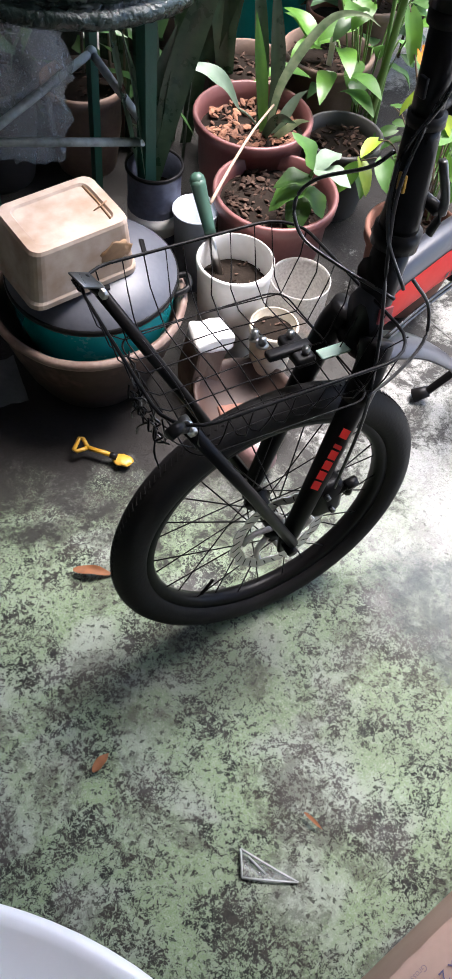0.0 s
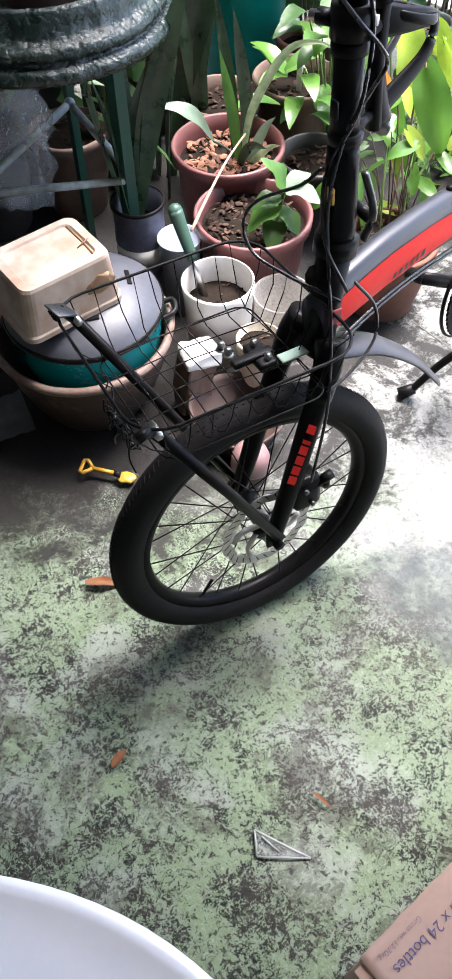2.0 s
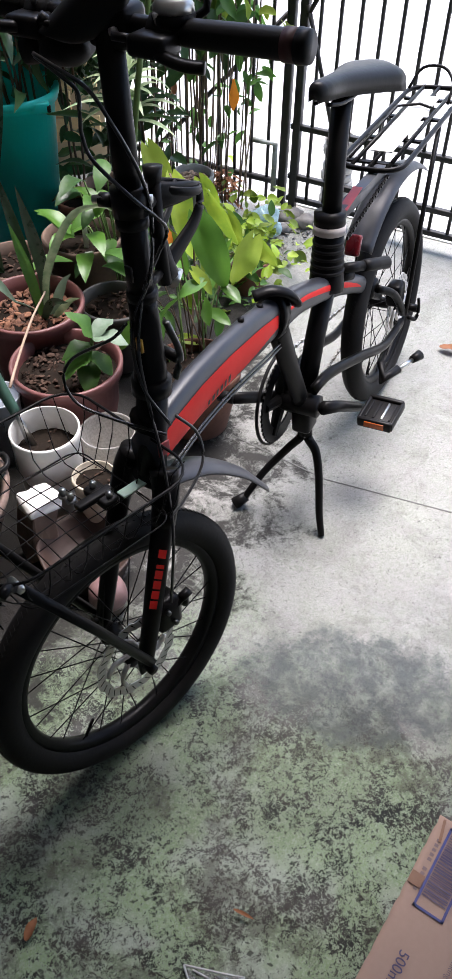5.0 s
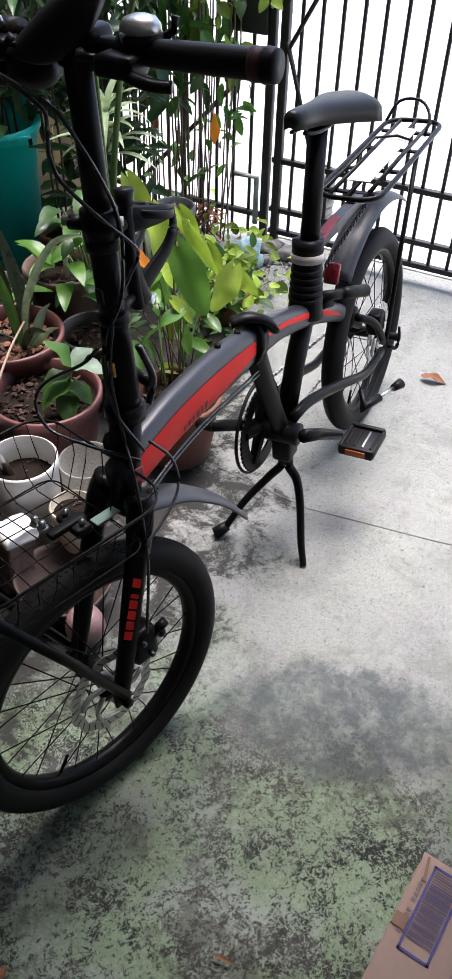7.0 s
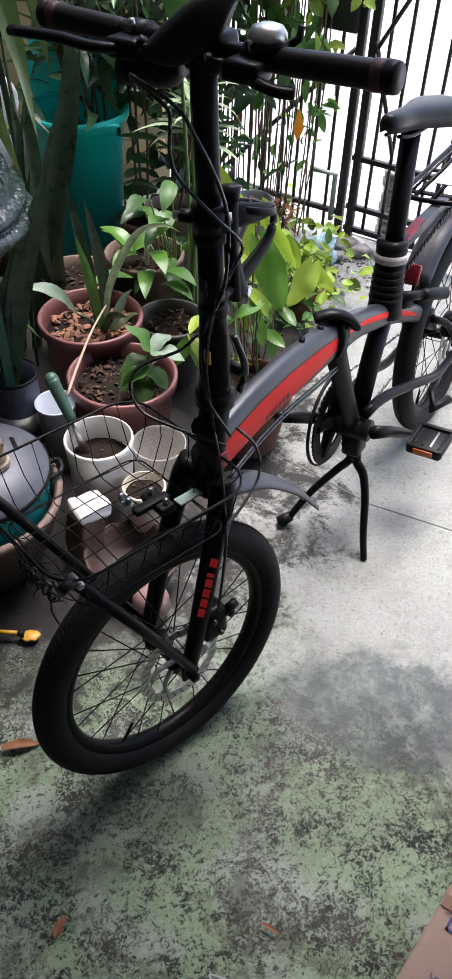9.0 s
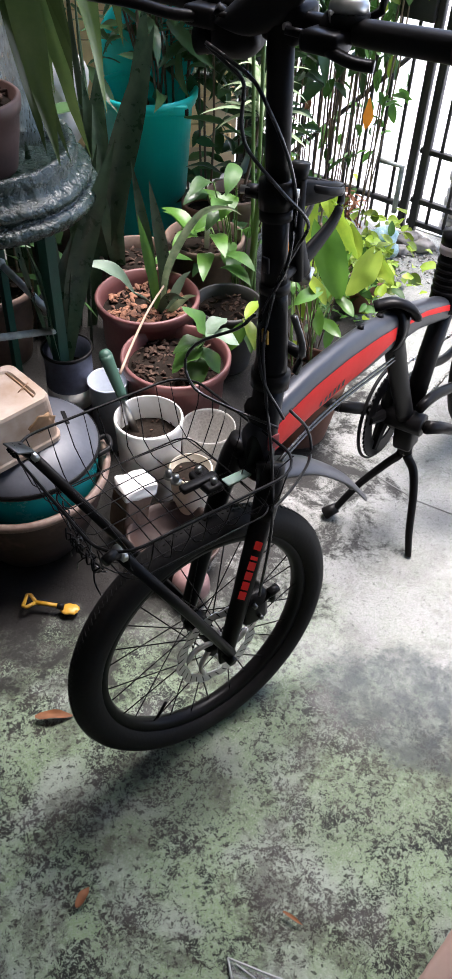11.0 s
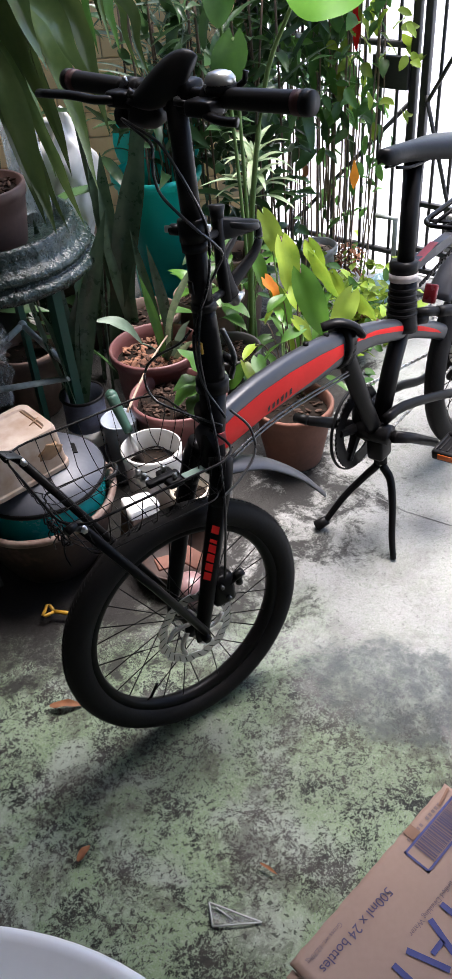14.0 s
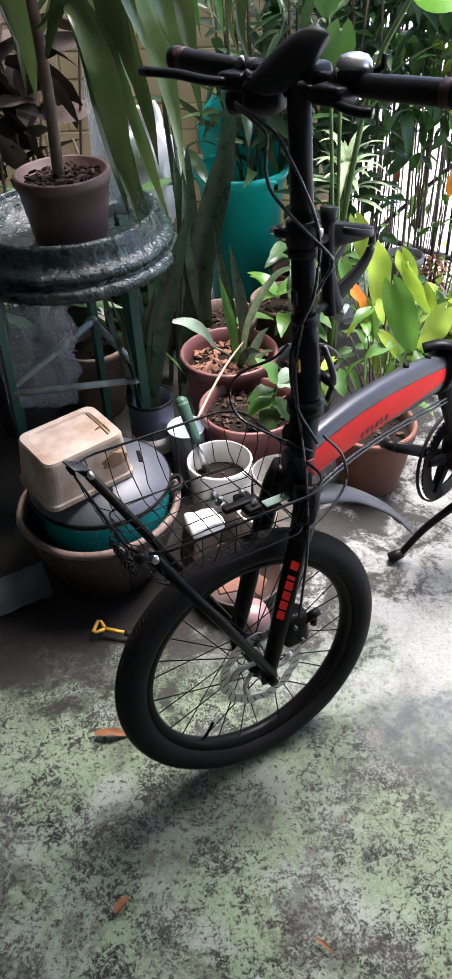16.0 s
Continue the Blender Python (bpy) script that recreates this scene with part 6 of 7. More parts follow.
part("tag", block(0.014, 0.002, 0.075, 0.0008, (0.006, -0.030, 0.270)), WHITE, pot_d, "white plastic plant tag")
pot_e = pot("black_planter", 0.215, 1.985, 0.095, 0.195, DARK_POT, "low black plastic planter with soil", chips=HUSK, chip_count=70, chip_size=0.02)
pot_f = pot("terracotta_pot", 0.385, 1.690, 0.108, 0.185, TERRA, "terracotta pot under yellow-green leaves", chips=HUSK, chip_count=60, chip_size=0.02)
pot_g = pot("cement_pot", 0.545, 2.740, 0.072, 0.165, CONCRETE, "grey cement pot by the fence with dry straw", chips=STRAW, chip_count=60, chip_size=0.03)
pot_h = pot("brown_clay_pot", 0.255, 2.420, 0.085, 0.30, BROWN_POT, "tall brown pot with a cream-striped plant", chips=HUSK, chip_count=30)
pot_i = pot("terracotta_pot", 0.640, 2.270, 0.060, 0.105, TERRA, "small terracotta pot among seedlings", chips=HUSK, chip_count=24, chip_size=0.014)
pot_j = pot("terracotta_pot", 0.170, 2.560, 0.075, 0.200, TERRA, "terracotta pot beside the bin", chips=HUSK, chip_count=24)

bin_t = thing("teal_bin", Matrix.Translation((-0.010, 2.690, 0)), "teal plastic bin with its lid clipped open", "bin")
part("body", lathe([(0, 0.006), (0.100, 0.006), (0.108, 0), (0.140, 0.455), (0.150, 0.458), (0.151, 0.482), (0.145, 0.486), (0.136, 0.47), (0.104, 0.012), (0, 0.012)], 48), TEAL_BIN, bin_t)
part("rim", lathe([(0.146, 0.47), (0.156, 0.472), (0.157, 0.490), (0.150, 0.494), (0.143, 0.489), (0.146, 0.47)], 48), TEAL_BIN, bin_t)
part("clip", block(0.075, 0.022, 0.030, 0.005, (0.085, -0.122, 0.470)), TEAL_BIN, bin_t, "teal plastic clip")
part("clip_pin", block(0.012, 0.012, 0.020, 0.003, (0.120, -0.128, 0.468)), BLACK_PLASTIC, bin_t)
part("open_lid", lathe([(0, 0.0), (0.148, 0.0), (0.154, 0.008), (0.150, 0.020), (0.130, 0.026), (0, 0.030)], 40), TEAL_BIN, bin_t, "teal lid standing open", matrix=Matrix.Translation((0, 0.165, 0.545)) @ Matrix.Rotation(radians(82), 4, "X"))

# rough round stand with legs, braces
stand = thing("round_stand", Matrix.Translation((-0.330, 1.735, 0)), "round stand with a rough dark green iron top on painted legs", "plant stand")
top_bm = lathe([(0, 0.668), (0.19, 0.668), (0.196, 0.712), (0.203, 0.716), (0.210, 0.710), (0.212, 0.690), (0.214, 0.672), (0.224, 0.666), (0.236, 0.662), (0.241, 0.653), (0.238, 0.644), (0.230, 0.639), (0.233, 0.633), (0.246, 0.631), (0.252, 0.621), (0.251, 0.611), (0.242, 0.602), (0.22, 0.600), (0.19, 0.606), (0, 0.606)], 160, wobble=0.012)
for v in top_bm.verts:
    v.co += Vector((v.co.x, v.co.y, 0)).normalized() * (0.004 * noise.noise(v.co * 55) + 0.003 * noise.noise(v.co * 120)) if v.co.to_2d().length > 0.15 else Vector((0, 0, 0))
part("top", top_bm, RIM_IRON, stand, "rough dark green iron rim")
for p0, p1 in (((0.141, -0.070, 0.61), (0.141, -0.065, 0)), ((0.008, 0.075, 0.61), (-0.004, 0.100, 0)), ((-0.130, -0.190, 0.61), (-0.140, -0.215, 0)), ((-0.200, 0.02, 0.61), (-0.24, 0.05, 0))):
    part("leg", tube([p0, p1], 0.0125 if p0[0] < 0.1 else 0.010, 4, up=(0, 1, 0), wide=1.0 if p0[0] < 0.1 else 1.9), GREEN_IRON, stand, "", False)
part("brace", tube([(0.139, -0.064, 0.345), (0.010, 0.055, 0.412)], 0.0085, 8), BRACE, stand)
part("brace", tube([(0.010, 0.055, 0.412), (-0.134, -0.200, 0.372)], 0.0085, 8), BRACE, stand)
part("brace", tube([(0.139, -0.068, 0.316), (-0.134, -0.204, 0.362)], 0.0085, 8), BRACE, stand)
part("joint", ball(0.0125, (0.010, 0.055, 0.412)), BRACE, stand)
for k, (x, y, r, h) in enumerate(((-0.40, 2.02, 0.10, 0.22), (-0.60, 1.93, 0.12, 0.26), (-0.72, 1.62, 0.11, 0.20), (-0.55, 2.22, 0.12, 0.30))):
    pot("dark_clay_pot", x, y, r, h, DARK_POT if k % 2 else BROWN_POT, "dark dusty pot in the shade behind the stand", chips=HUSK, chip_count=30, chip_size=0.02)
bag = bmesh.new()
rng = random.Random(9)
rows = []
for i in range(26):
    t = i / 25
    r = 0.085 + 0.024 * math.sin(t * 3.0)
    line = []
    for k in range(44):
        a = 2 * math.pi * k / 44
        q = Vector((math.cos(a) * 2.2, math.sin(a) * 2.2, t * 4))
        fold = 1 - abs(noise.noise(q)) * 0.55 + 0.20 * abs(noise.noise(q * 2.6)) - 0.10 * abs(noise.noise(q * 5.5))
        line.append(bag.verts.new((r * fold * math.cos(a) * 1.1, r * fold * 0.6 * math.sin(a), 0.19 + 0.37 * t)))
    rows.append(line)
for a, b in zip(rows, rows[1:]):
    for k in range(44):
        bag.faces.new((a[k], a[(k + 1) % 44], b[(k + 1) % 44], b[k]))
bag.faces.new(rows[0][::-1])
CLOUDY = clear("cloudy plastic", (0.80, 0.82, 0.84), 0.15, 0.22)
sack = thing("plastic_bag", Matrix.Translation((-0.455, 1.700, 0.046)), "crumpled clear plastic bag hanging under the stand", "plastic bag")
part("body", bag, CLOUDY, sack)
part("handle", tube([(-0.04, 0, 0.545), (-0.03, 0, 0.59), (0.03, 0, 0.60), (0.045, 0, 0.545)], 0.007, 8, curve=4, wide=2.2), CLOUDY, sack, "twisted plastic handle")
sheet_bm = bmesh.new()
cells = [[sheet_bm.verts.new((0.17 * (i / 10 - 0.5), 0.12 * (j / 8 - 0.5), 0.012 + 0.016 * abs(noise.noise((i * 0.45, j * 0.5, 2.0))) + 0.012 * (i / 10))) for j in range(9)] for i in range(11)]
for p, q in zip(cells, cells[1:]):
    for j in range(8):
        sheet_bm.faces.new((p[j], q[j], q[j + 1], p[j + 1]))
rag = part("grey_sheet", sheet_bm, surface("dirty grey sheet", (0.09, 0.093, 0.10), (0.05, 0.055, 0.05), rough=0.7, scale=14))
rag.matrix_basis = Matrix.Translation((-0.450, 1.230, -0.004)) @ Matrix.Rotation(0.5, 4, "Z")
tagged(rag, "crumpled dirty grey plastic sheet on the dark floor", "plastic sheet")
pot_k = pot("brown_plastic_pot", -0.314, 1.712, 0.102, 0.142, surface("brown plastic", (0.105, 0.055, 0.044), (0.06, 0.034, 0.029), rough=0.5), "brown plastic pot of a large-leaved plant on the stand", z=0.668, foot=0.80, lip=0.004, soil_drop=0.02, chips=HUSK, chip_count=130, chip_size=0.024)
bot = thing("clear_bottle", Matrix.Translation((-0.236, 1.860, 0.668)) @ Matrix.Diagonal((1.1, 1.1, 1.18, 1)), "tall clear plastic bottle with bluish tint on the stand", "bottle")
part("body", lathe([(0, 0), (0.036, 0), (0.040, 0.01), (0.039, 0.06), (0.040, 0.11), (0.038, 0.17), (0.040, 0.22), (0.030, 0.27), (0.014, 0.30), (0.014, 0.33), (0, 0.33)], 28, wobble=0.03), clear("clear bottle plastic", (0.70, 0.80, 0.83), 0.15, 0.36), bot)
part("cap", tube([(0, 0, 0.325), (0, 0, 0.345)], 0.0155, 16), WHITE, bot)
wsack = part("white_sack", ball(1, (0, 0, 0.20), (0.085, 0.06, 0.21), 0.35, 4, 8), WHITE)
for v in wsack.data.vertices:
    v.co += Vector((1, 1, 0.4)) * (0.018 * noise.noise(v.co * 16) + 0.006 * noise.noise(v.co * 38))
wsack.matrix_basis = Matrix.Translation((-0.262, 2.48, 0.34))
tagged(wsack, "bulging white plastic sack on a crate", "sack")
crt = thing("dark_crate", Matrix.Translation((-0.262, 2.48, 0)), "dark wooden crate under the sack", "crate")
part("body", block(0.26, 0.24, 0.345, 0.006, (0, 0, 0.1725)), WOOD_DARK, crt)
for k in range(3):
    part("slat", block(0.262, 0.012, 0.08, 0.003, (0, -0.123, 0.07 + k * 0.105)), WOOD_DARK, crt)


# ---- plants ----
def plant(name, x, y, z, label, category="plant"):
    return thing(name, Matrix.Translation((x, y, z)), label, category)


def sword(owner, x, y, z, length, width, lean, turn, material=LEAF_SNAKE, bend=0.08, name="leaf"):
    way = Vector((math.sin(lean) * math.cos(turn), math.sin(lean) * math.sin(turn), math.cos(lean)))
    part(name, blade(length, width, "sword", bend, 0.35, 0.12, 0.5, 12, seed=x * 90), material, owner, matrix=aim((x, y, z), way, turn * 1.3))


rng = random.Random(21)
sw = plant("sword_plant", -0.030, 2.140, 0.22, "tall dark sword-leaved plant in a clay pot")
for pts, wd in (([(-0.105, -0.02, 0.0), (-0.040, -0.02, 0.25), (0.000, -0.02, 0.39), (0.063, -0.02, 0.60)], 0.074), ([(-0.06, -0.01, 0.0), (-0.035, 0.0, 0.22), (0.018, 0.01, 0.44), (0.045, 0.01, 0.66)], 0.058), ([(-0.08, 0.03, 0.0), (-0.09, 0.03, 0.26), (-0.075, 0.03, 0.50)], 0.062)):
    part("leaf", leaf_along(pts, wd, "sword", 0.2, 0.05, seed=wd * 100), LEAF_SNAKE, sw)
for i in range(4):
    a = rng.uniform(2.4, 4.2)
    sword(sw, 0.05 * math.cos(a), 0.05 * math.sin(a), -0.02, rng.uniform(0.42, 0.80), rng.uniform(0.045, 0.068), rng.uniform(0.03, 0.30), a)
sw2 = plant("sword_plant", -0.176, 1.685, 0.19, "tall dark sword-leaved plant in a paint tin")
for pts, wd in (([(-0.009, 0.015, 0.0), (0.042, 0.015, 0.25), (0.093, 0.015, 0.413), (0.139, 0.015, 0.544)], 0.052), ([(-0.028, 0.015, 0.0), (0.002, 0.015, 0.212), (0.039, 0.015, 0.349)], 0.040)):
    part("leaf", leaf_along(pts, wd, "sword", 0.2, 0.05, seed=wd * 90), LEAF_SNAKE, sw2)
for i, (ln, le, tu) in enumerate(((0.52, 0.16, 2.0), (0.38, 0.12, 4.0), (0.50, 0.24, 2.7))):
    sword(sw2, 0.02 * math.cos(tu), 0.02 * math.sin(tu), 0.0, ln, 0.050, le, tu)
sw3 = plant("sword_plant", -0.205, 2.060, 0.0, "broad dark sword leaves rising from the floor pots")
for i in range(5):
    a = rng.uniform(0, 6.28)
    sword(sw3, 0.09 * math.cos(a) - 0.02, 0.06 * math.sin(a) + 0.05, 0.0, rng.uniform(0.45, 0.68), rng.uniform(0.055, 0.085), rng.uniform(0.02, 0.2), a)
sw4 = plant("sword_plant", 0.030, 1.930, 0.205, "young sword plant with arching leaves in bark chips")
for pts, wd, m in (([(-0.005, -0.02, 0), (-0.016, 0.0, 0.14), (-0.052, 0.02, 0.38)], 0.029, LEAF_SNAKE), ([(0.008, -0.01, 0), (0.018, 0.0, 0.13), (-0.012, 0.0, 0.345)], 0.031, LEAF_SNAKE), ([(0.004, -0.03, 0), (-0.012, -0.02, 0.12), (-0.040, -0.02, 0.27)], 0.026, LEAF_MID),
                   ([(0.010, -0.03, 0), (0.030, -0.03, 0.14), (0.100, -0.03, 0.272), (0.165, -0.04, 0.300), (0.205, -0.05, 0.286)], 0.020, LEAF_EDGE), ([(0.02, -0.02, 0), (0.060, -0.03, 0.10), (0.085, -0.04, 0.135)], 0.024, LEAF_PALE), ([(0.02, -0.03, 0), (0.070, -0.06, 0.07), (0.100, -0.07, 0.085)], 0.018, LEAF_EDGE), ([(0.0, -0.03, 0), (0.030, -0.07, 0.08), (0.070, -0.11, 0.10)], 0.022, LEAF_SNAKE)):
    part("leaf", leaf_along(pts, wd, "sword", 0.3, 0.06, seed=wd * 100), m, sw4)
part("grey_leaf", leaf_along([(-0.055, -0.05, 0.078), (-0.085, -0.055, 0.130), (-0.125, -0.062, 0.160), (-0.178, -0.070, 0.168)], 0.040, "lance", 0.15, 0.1, (0.1, -0.45, 0.9)), LEAF_PALE, sw4, "pale grey drooping leaf")
part("grey_stalk", tube([(0, 0, 0), (-0.030, -0.03, 0.05), (-0.055, -0.05, 0.078)], 0.003, 6, curve=4), LEAF_PALE, sw4)

col = plant("leafy_seedling", 0.120, 1.690, 0.19, "small plant with pale toothed green leaves")
part("stem", tube([(0, 0, 0), (0.010, -0.015, 0.05), (0.026, -0.025, 0.12)], 0.0045, 7, curve=3), GREEN_STEM, col)
for (x, y, z), way, ln in (((0.026, -0.025, 0.12), (-0.3, 0.1, 0.55), 0.085), ((0.026, -0.025, 0.12), (0.95, -0.35, 0.1), 0.085), ((0.022, -0.022, 0.10), (-0.9, -0.35, 0.0), 0.080), ((0.018, -0.02, 0.08), (-0.8, -0.5, -0.25), 0.095), ((0.016, -0.02, 0.075), (0.6, -0.6, -0.3), 0.075), ((0.012, -0.015, 0.05), (-0.1, -0.85, -0.3), 0.090), ((0.026, -0.025, 0.12), (0.6, 0.6, 0.3), 0.075)):
    part("leaf", blade(ln, ln * 0.60, "lance", 0.45, 0.2, 0.25), LEAF_PALE if z > 0.11 and way[0] > 0 else LEAF_MID, col, matrix=aim((x, y, z), way))
twig = part("dry_stalk", tube([(-0.050, 1.612, 0.236), (-0.022, 1.70, 0.262), (0.012, 1.80, 0.285), (0.048, 1.885, 0.300)], (0.0038, 0.0025), 7, curve=4), STRAW)
tagged(twig, "long pale dry flower stalk leaning on the pot", "stalk")

# dracaena on the stand
dr = plant("broad_leaf_plant", -0.322, 1.712, 0.78, "large plant with long drooping dark green leaves")
part("trunk", tube([(0, 0, 0), (0.008, 0, 0.20), (0.002, 0.004, 0.48), (0.008, 0.0, 0.80)], (0.013, 0.009), 10, curve=5), STALK, dr)
DROOP = [((-0.170, 1.580, 1.045), (-0.129, 1.575, 0.735), 0.074, 0), ((-0.109, 1.750, 1.085), (-0.052, 1.745, 0.765), 0.068, 0), ((-0.122, 1.655, 0.900), (-0.080, 1.660, 0.712), 0.048, 1), ((-0.085, 1.720, 1.140), (-0.010, 1.715, 0.980), 0.072, 0),
         ((0.012, 1.750, 1.180), (0.042, 1.745, 1.045), 0.060, 2), ((-0.030, 1.740, 1.190), (-0.002, 1.735, 1.050), 0.058, 2), ((0.050, 1.900, 1.115), (0.088, 1.900, 0.940), 0.050, 0), ((-0.130, 1.600, 1.220), (-0.086, 1.600, 1.055), 0.080, 0),
         ((-0.160, 1.800, 1.060), (-0.118, 1.800, 0.780), 0.070, 0), ((-0.060, 1.830, 1.120), (-0.020, 1.840, 0.860), 0.066, 0), ((-0.430, 1.585, 1.080), (-0.445, 1.580, 0.790), 0.080, 0), ((-0.500, 1.640, 1.120), (-0.540, 1.640, 0.850), 0.078, 0),
         ((-0.390, 1.830, 1.130), (-0.400, 1.900, 0.900), 0.075, 0), ((-0.240, 1.840, 1.120), (-0.225, 1.900, 0.880), 0.075, 0), ((-0.150, 1.690, 1.150), (-0.105, 1.690, 0.900), 0.070, 0), ((-0.015, 1.800, 1.230), (0.005, 1.800, 1.090), 0.062, 0)]
for k, (a, b, wd, m) in enumerate(DROOP):
    foot = Vector((-0.318 + 0.008 * math.cos(k * 2.4), 1.712 + 0.008 * math.sin(k * 2.4), 1.02 + 0.028 * k))
    a, b = Vector(a), Vector(b)
    over = foot.lerp(a, 0.55) + Vector((0, 0, 0.10 + 0.05 * abs(math.sin(k))))
    path = [p - Vector((-0.322, 1.712, 0.78)) for p in (foot, over, a, a.lerp(b, 0.5) + Vector((0.008 * math.sin(k * 1.7), 0, 0)), b)]
    part("leaf", leaf_along(path, wd * 0.82, "lance", 0.25, 0.30, (0.1 + 0.7 * math.sin(k * 2.1), -0.9, 0.4), k), (LEAF_BROAD, LEAF_BROAD, LEAF_MID)[m], dr)
    if k % 2 == 0:
        beside = [p + Vector((-0.03 - 0.012 * math.sin(k), 0.030 + 0.02 * math.cos(k * 1.3), 0.015 * math.sin(k * 2.3))) * min(1.0, i / 2) for i, p in enumerate(path)]
        part("leaf", leaf_along(beside, wd * 0.58, "lance", 0.3, 0.34, (0.2 - 0.6 * math.sin(k * 1.4), -0.9, 0.3), k + 40), LEAF_BROAD, dr)

# yellow-green climber in the terracotta pot
ph = plant("heart_leaf_plant", 0.400, 1.770, 0.17, "bushy plant with large yellow-green heart-shaped leaves")
HEART_FOOT = Vector((0.400, 1.770, 0.17))
BIG = [((0.318, 2.060, 0.605), (0.378, 2.030, 0.445), 0.088, LEAF_YELLOW), ((0.372, 2.000, 0.560), (0.398, 1.960, 0.370), 0.120, LEAF_YELLOW), ((0.440, 1.960, 0.522), (0.526, 1.930, 0.365), 0.082, LEAF_LIME), ((0.416, 1.880, 0.485), (0.492, 1.830, 0.268), 0.118, LEAF_YELLOW),
       ((0.566, 1.885, 0.408), (0.492, 1.850, 0.280), 0.105, LEAF_YELLOW), ((0.578, 1.960, 0.352), (0.645, 1.930, 0.270), 0.085, LEAF_LIME), ((0.350, 1.920, 0.420), (0.400, 1.870, 0.300), 0.070, LEAF_FRESH), ((0.300, 2.030, 0.470), (0.330, 1.990, 0.350), 0.070, LEAF_LIME),
       ((0.520, 2.020, 0.400), (0.560, 1.990, 0.300), 0.075, LEAF_LIME), ((0.455, 2.060, 0.480), (0.500, 2.020, 0.380), 0.080, LEAF_FRESH)]
for k, (a, b, wd, m) in enumerate(BIG):
    a, d = Vector(a) - HEART_FOOT, Vector(b) - Vector(a)
    a = a + d * (0.28 if a.z > 0.34 else 0.1)
    stem = part("stem", tube([(rng.uniform(-0.05, 0.03), rng.uniform(-0.04, 0.03), 0), a * 0.55 + Vector((0, 0.05, 0.02)), a + Vector((0, 0.02, -0.005)), a], 0.0024, 6, curve=4), STALK if k % 2 else GREEN_STEM, ph)
    part("leaf", leaf_along([a, a + d * 0.42 + Vector((0, -0.012, 0.010)), a + d * 0.78], wd * 0.68, "heart", 0.42, 0.10, (-0.25 + 0.95 * math.sin(k * 2.1), -0.85, 0.42 + 0.45 * math.cos(k * 1.7)), k), (m, LEAF_LIME, m, LEAF_FRESH)[k % 4], ph)
for k in range(38):
    x, y, z = rng.uniform(-0.15, 0.12), rng.uniform(-0.02, 0.26), rng.uniform(0.0, 0.24)
    ln = rng.uniform(0.055, 0.085)
    way = (rng.uniform(-0.8, 0.9), rng.uniform(-0.8, -0.1), rng.uniform(-0.9, 0.1))
    part("leaf", blade(ln, ln * rng.uniform(0.42, 0.6), "heart", rng.uniform(0.2, 0.6), 0.25, 0.1, 0, 8, seed=k), (LEAF_FRESH, LEAF_LIME, LEAF_MID, LEAF_FRESH)[k % 4], ph, matrix=aim((x, y, z), way, rng.uniform(-0.5, 0.5)))
    if k % 3 == 0:
        part("stem", tube([(x * 0.3, y * 0.3, -0.02), (x * 0.7, y * 0.7, z * 0.6 + 0.04), (x, y, z)], 0.0016, 5, curve=3), STALK, ph)
part("orange_leaf", blade(0.085, 0.055, "heart", 0.4, 0.35, 0.3), LEAF_ORANGE, ph, "orange withered leaf", matrix=aim(Vector((0.328, 1.905, 0.440)) - HEART_FOOT, (0.5, -0.3, -0.75)))

lw = plant("lime_seedling", 0.165, 2.100, 0.24, "small plant with arching lime green leaves")
for k in range(8):
    a = rng.uniform(0, 6.28)
    x, y = 0.05 * math.cos(a), 0.05 * math.sin(a)
    part("leaf", blade(rng.uniform(0.09, 0.15), 0.045, "lance", 0.7, 0.2, 0.1), (LEAF_MID, LEAF_FRESH)[k % 2], lw, matrix=aim((x, y, rng.uniform(0.0, 0.12)), (math.cos(a), math.sin(a), rng.uniform(0.3, 1.0))))

gb = plant("leafy_bush", 0.255, 2.190, 0.10, "light green bushy plant behind the bark-chip pot")
for k in range(24):
    a, q = rng.uniform(0, 6.28), rng.uniform(0.03, 0.13)
    x, y, z = q * math.cos(a), q * math.sin(a), rng.uniform(0.12, 0.42)
    part("stem", tube([(x * 0.3, y * 0.3, 0), (x * 0.6, y * 0.6, z * 0.6), (x, y, z)], 0.0022, 5, curve=3), GREEN_STEM, gb)
    part("leaf", blade(rng.uniform(0.07, 0.12), rng.uniform(0.035, 0.055), "lance", rng.uniform(0.3, 0.8), 0.2, 0.15, 0, 8, seed=k), (LEAF_MID, LEAF_FRESH, LEAF_DARK)[k % 3], gb, matrix=aim((x, y, z), (math.cos(a), math.sin(a) - 0.4, rng.uniform(-0.5, 0.6)), rng.uniform(-0.4, 0.4)))

# striped plant
sp = plant("striped_plant", 0.300, 2.420, 0.27, "cream-edged striped plant with thin arching leaves")
part("stem", tube([(-0.03, 0, 0), (0.0, 0, 0.15), (0.02, 0, 0.30)], 0.005, 7, curve=3), STALK, sp)
for k in range(26):
    a = k * 2.4
    e = rng.uniform(0.0, 1.2)
    part("leaf", blade(rng.uniform(0.13, 0.20), 0.022, "lance", rng.uniform(0.5, 1.1), 0.3, 0.1), LEAF_EDGE, sp, matrix=aim((0.02, 0, rng.uniform(0.2, 0.33)), (math.cos(a) * math.cos(e), math.sin(a) * math.cos(e), math.sin(e))))

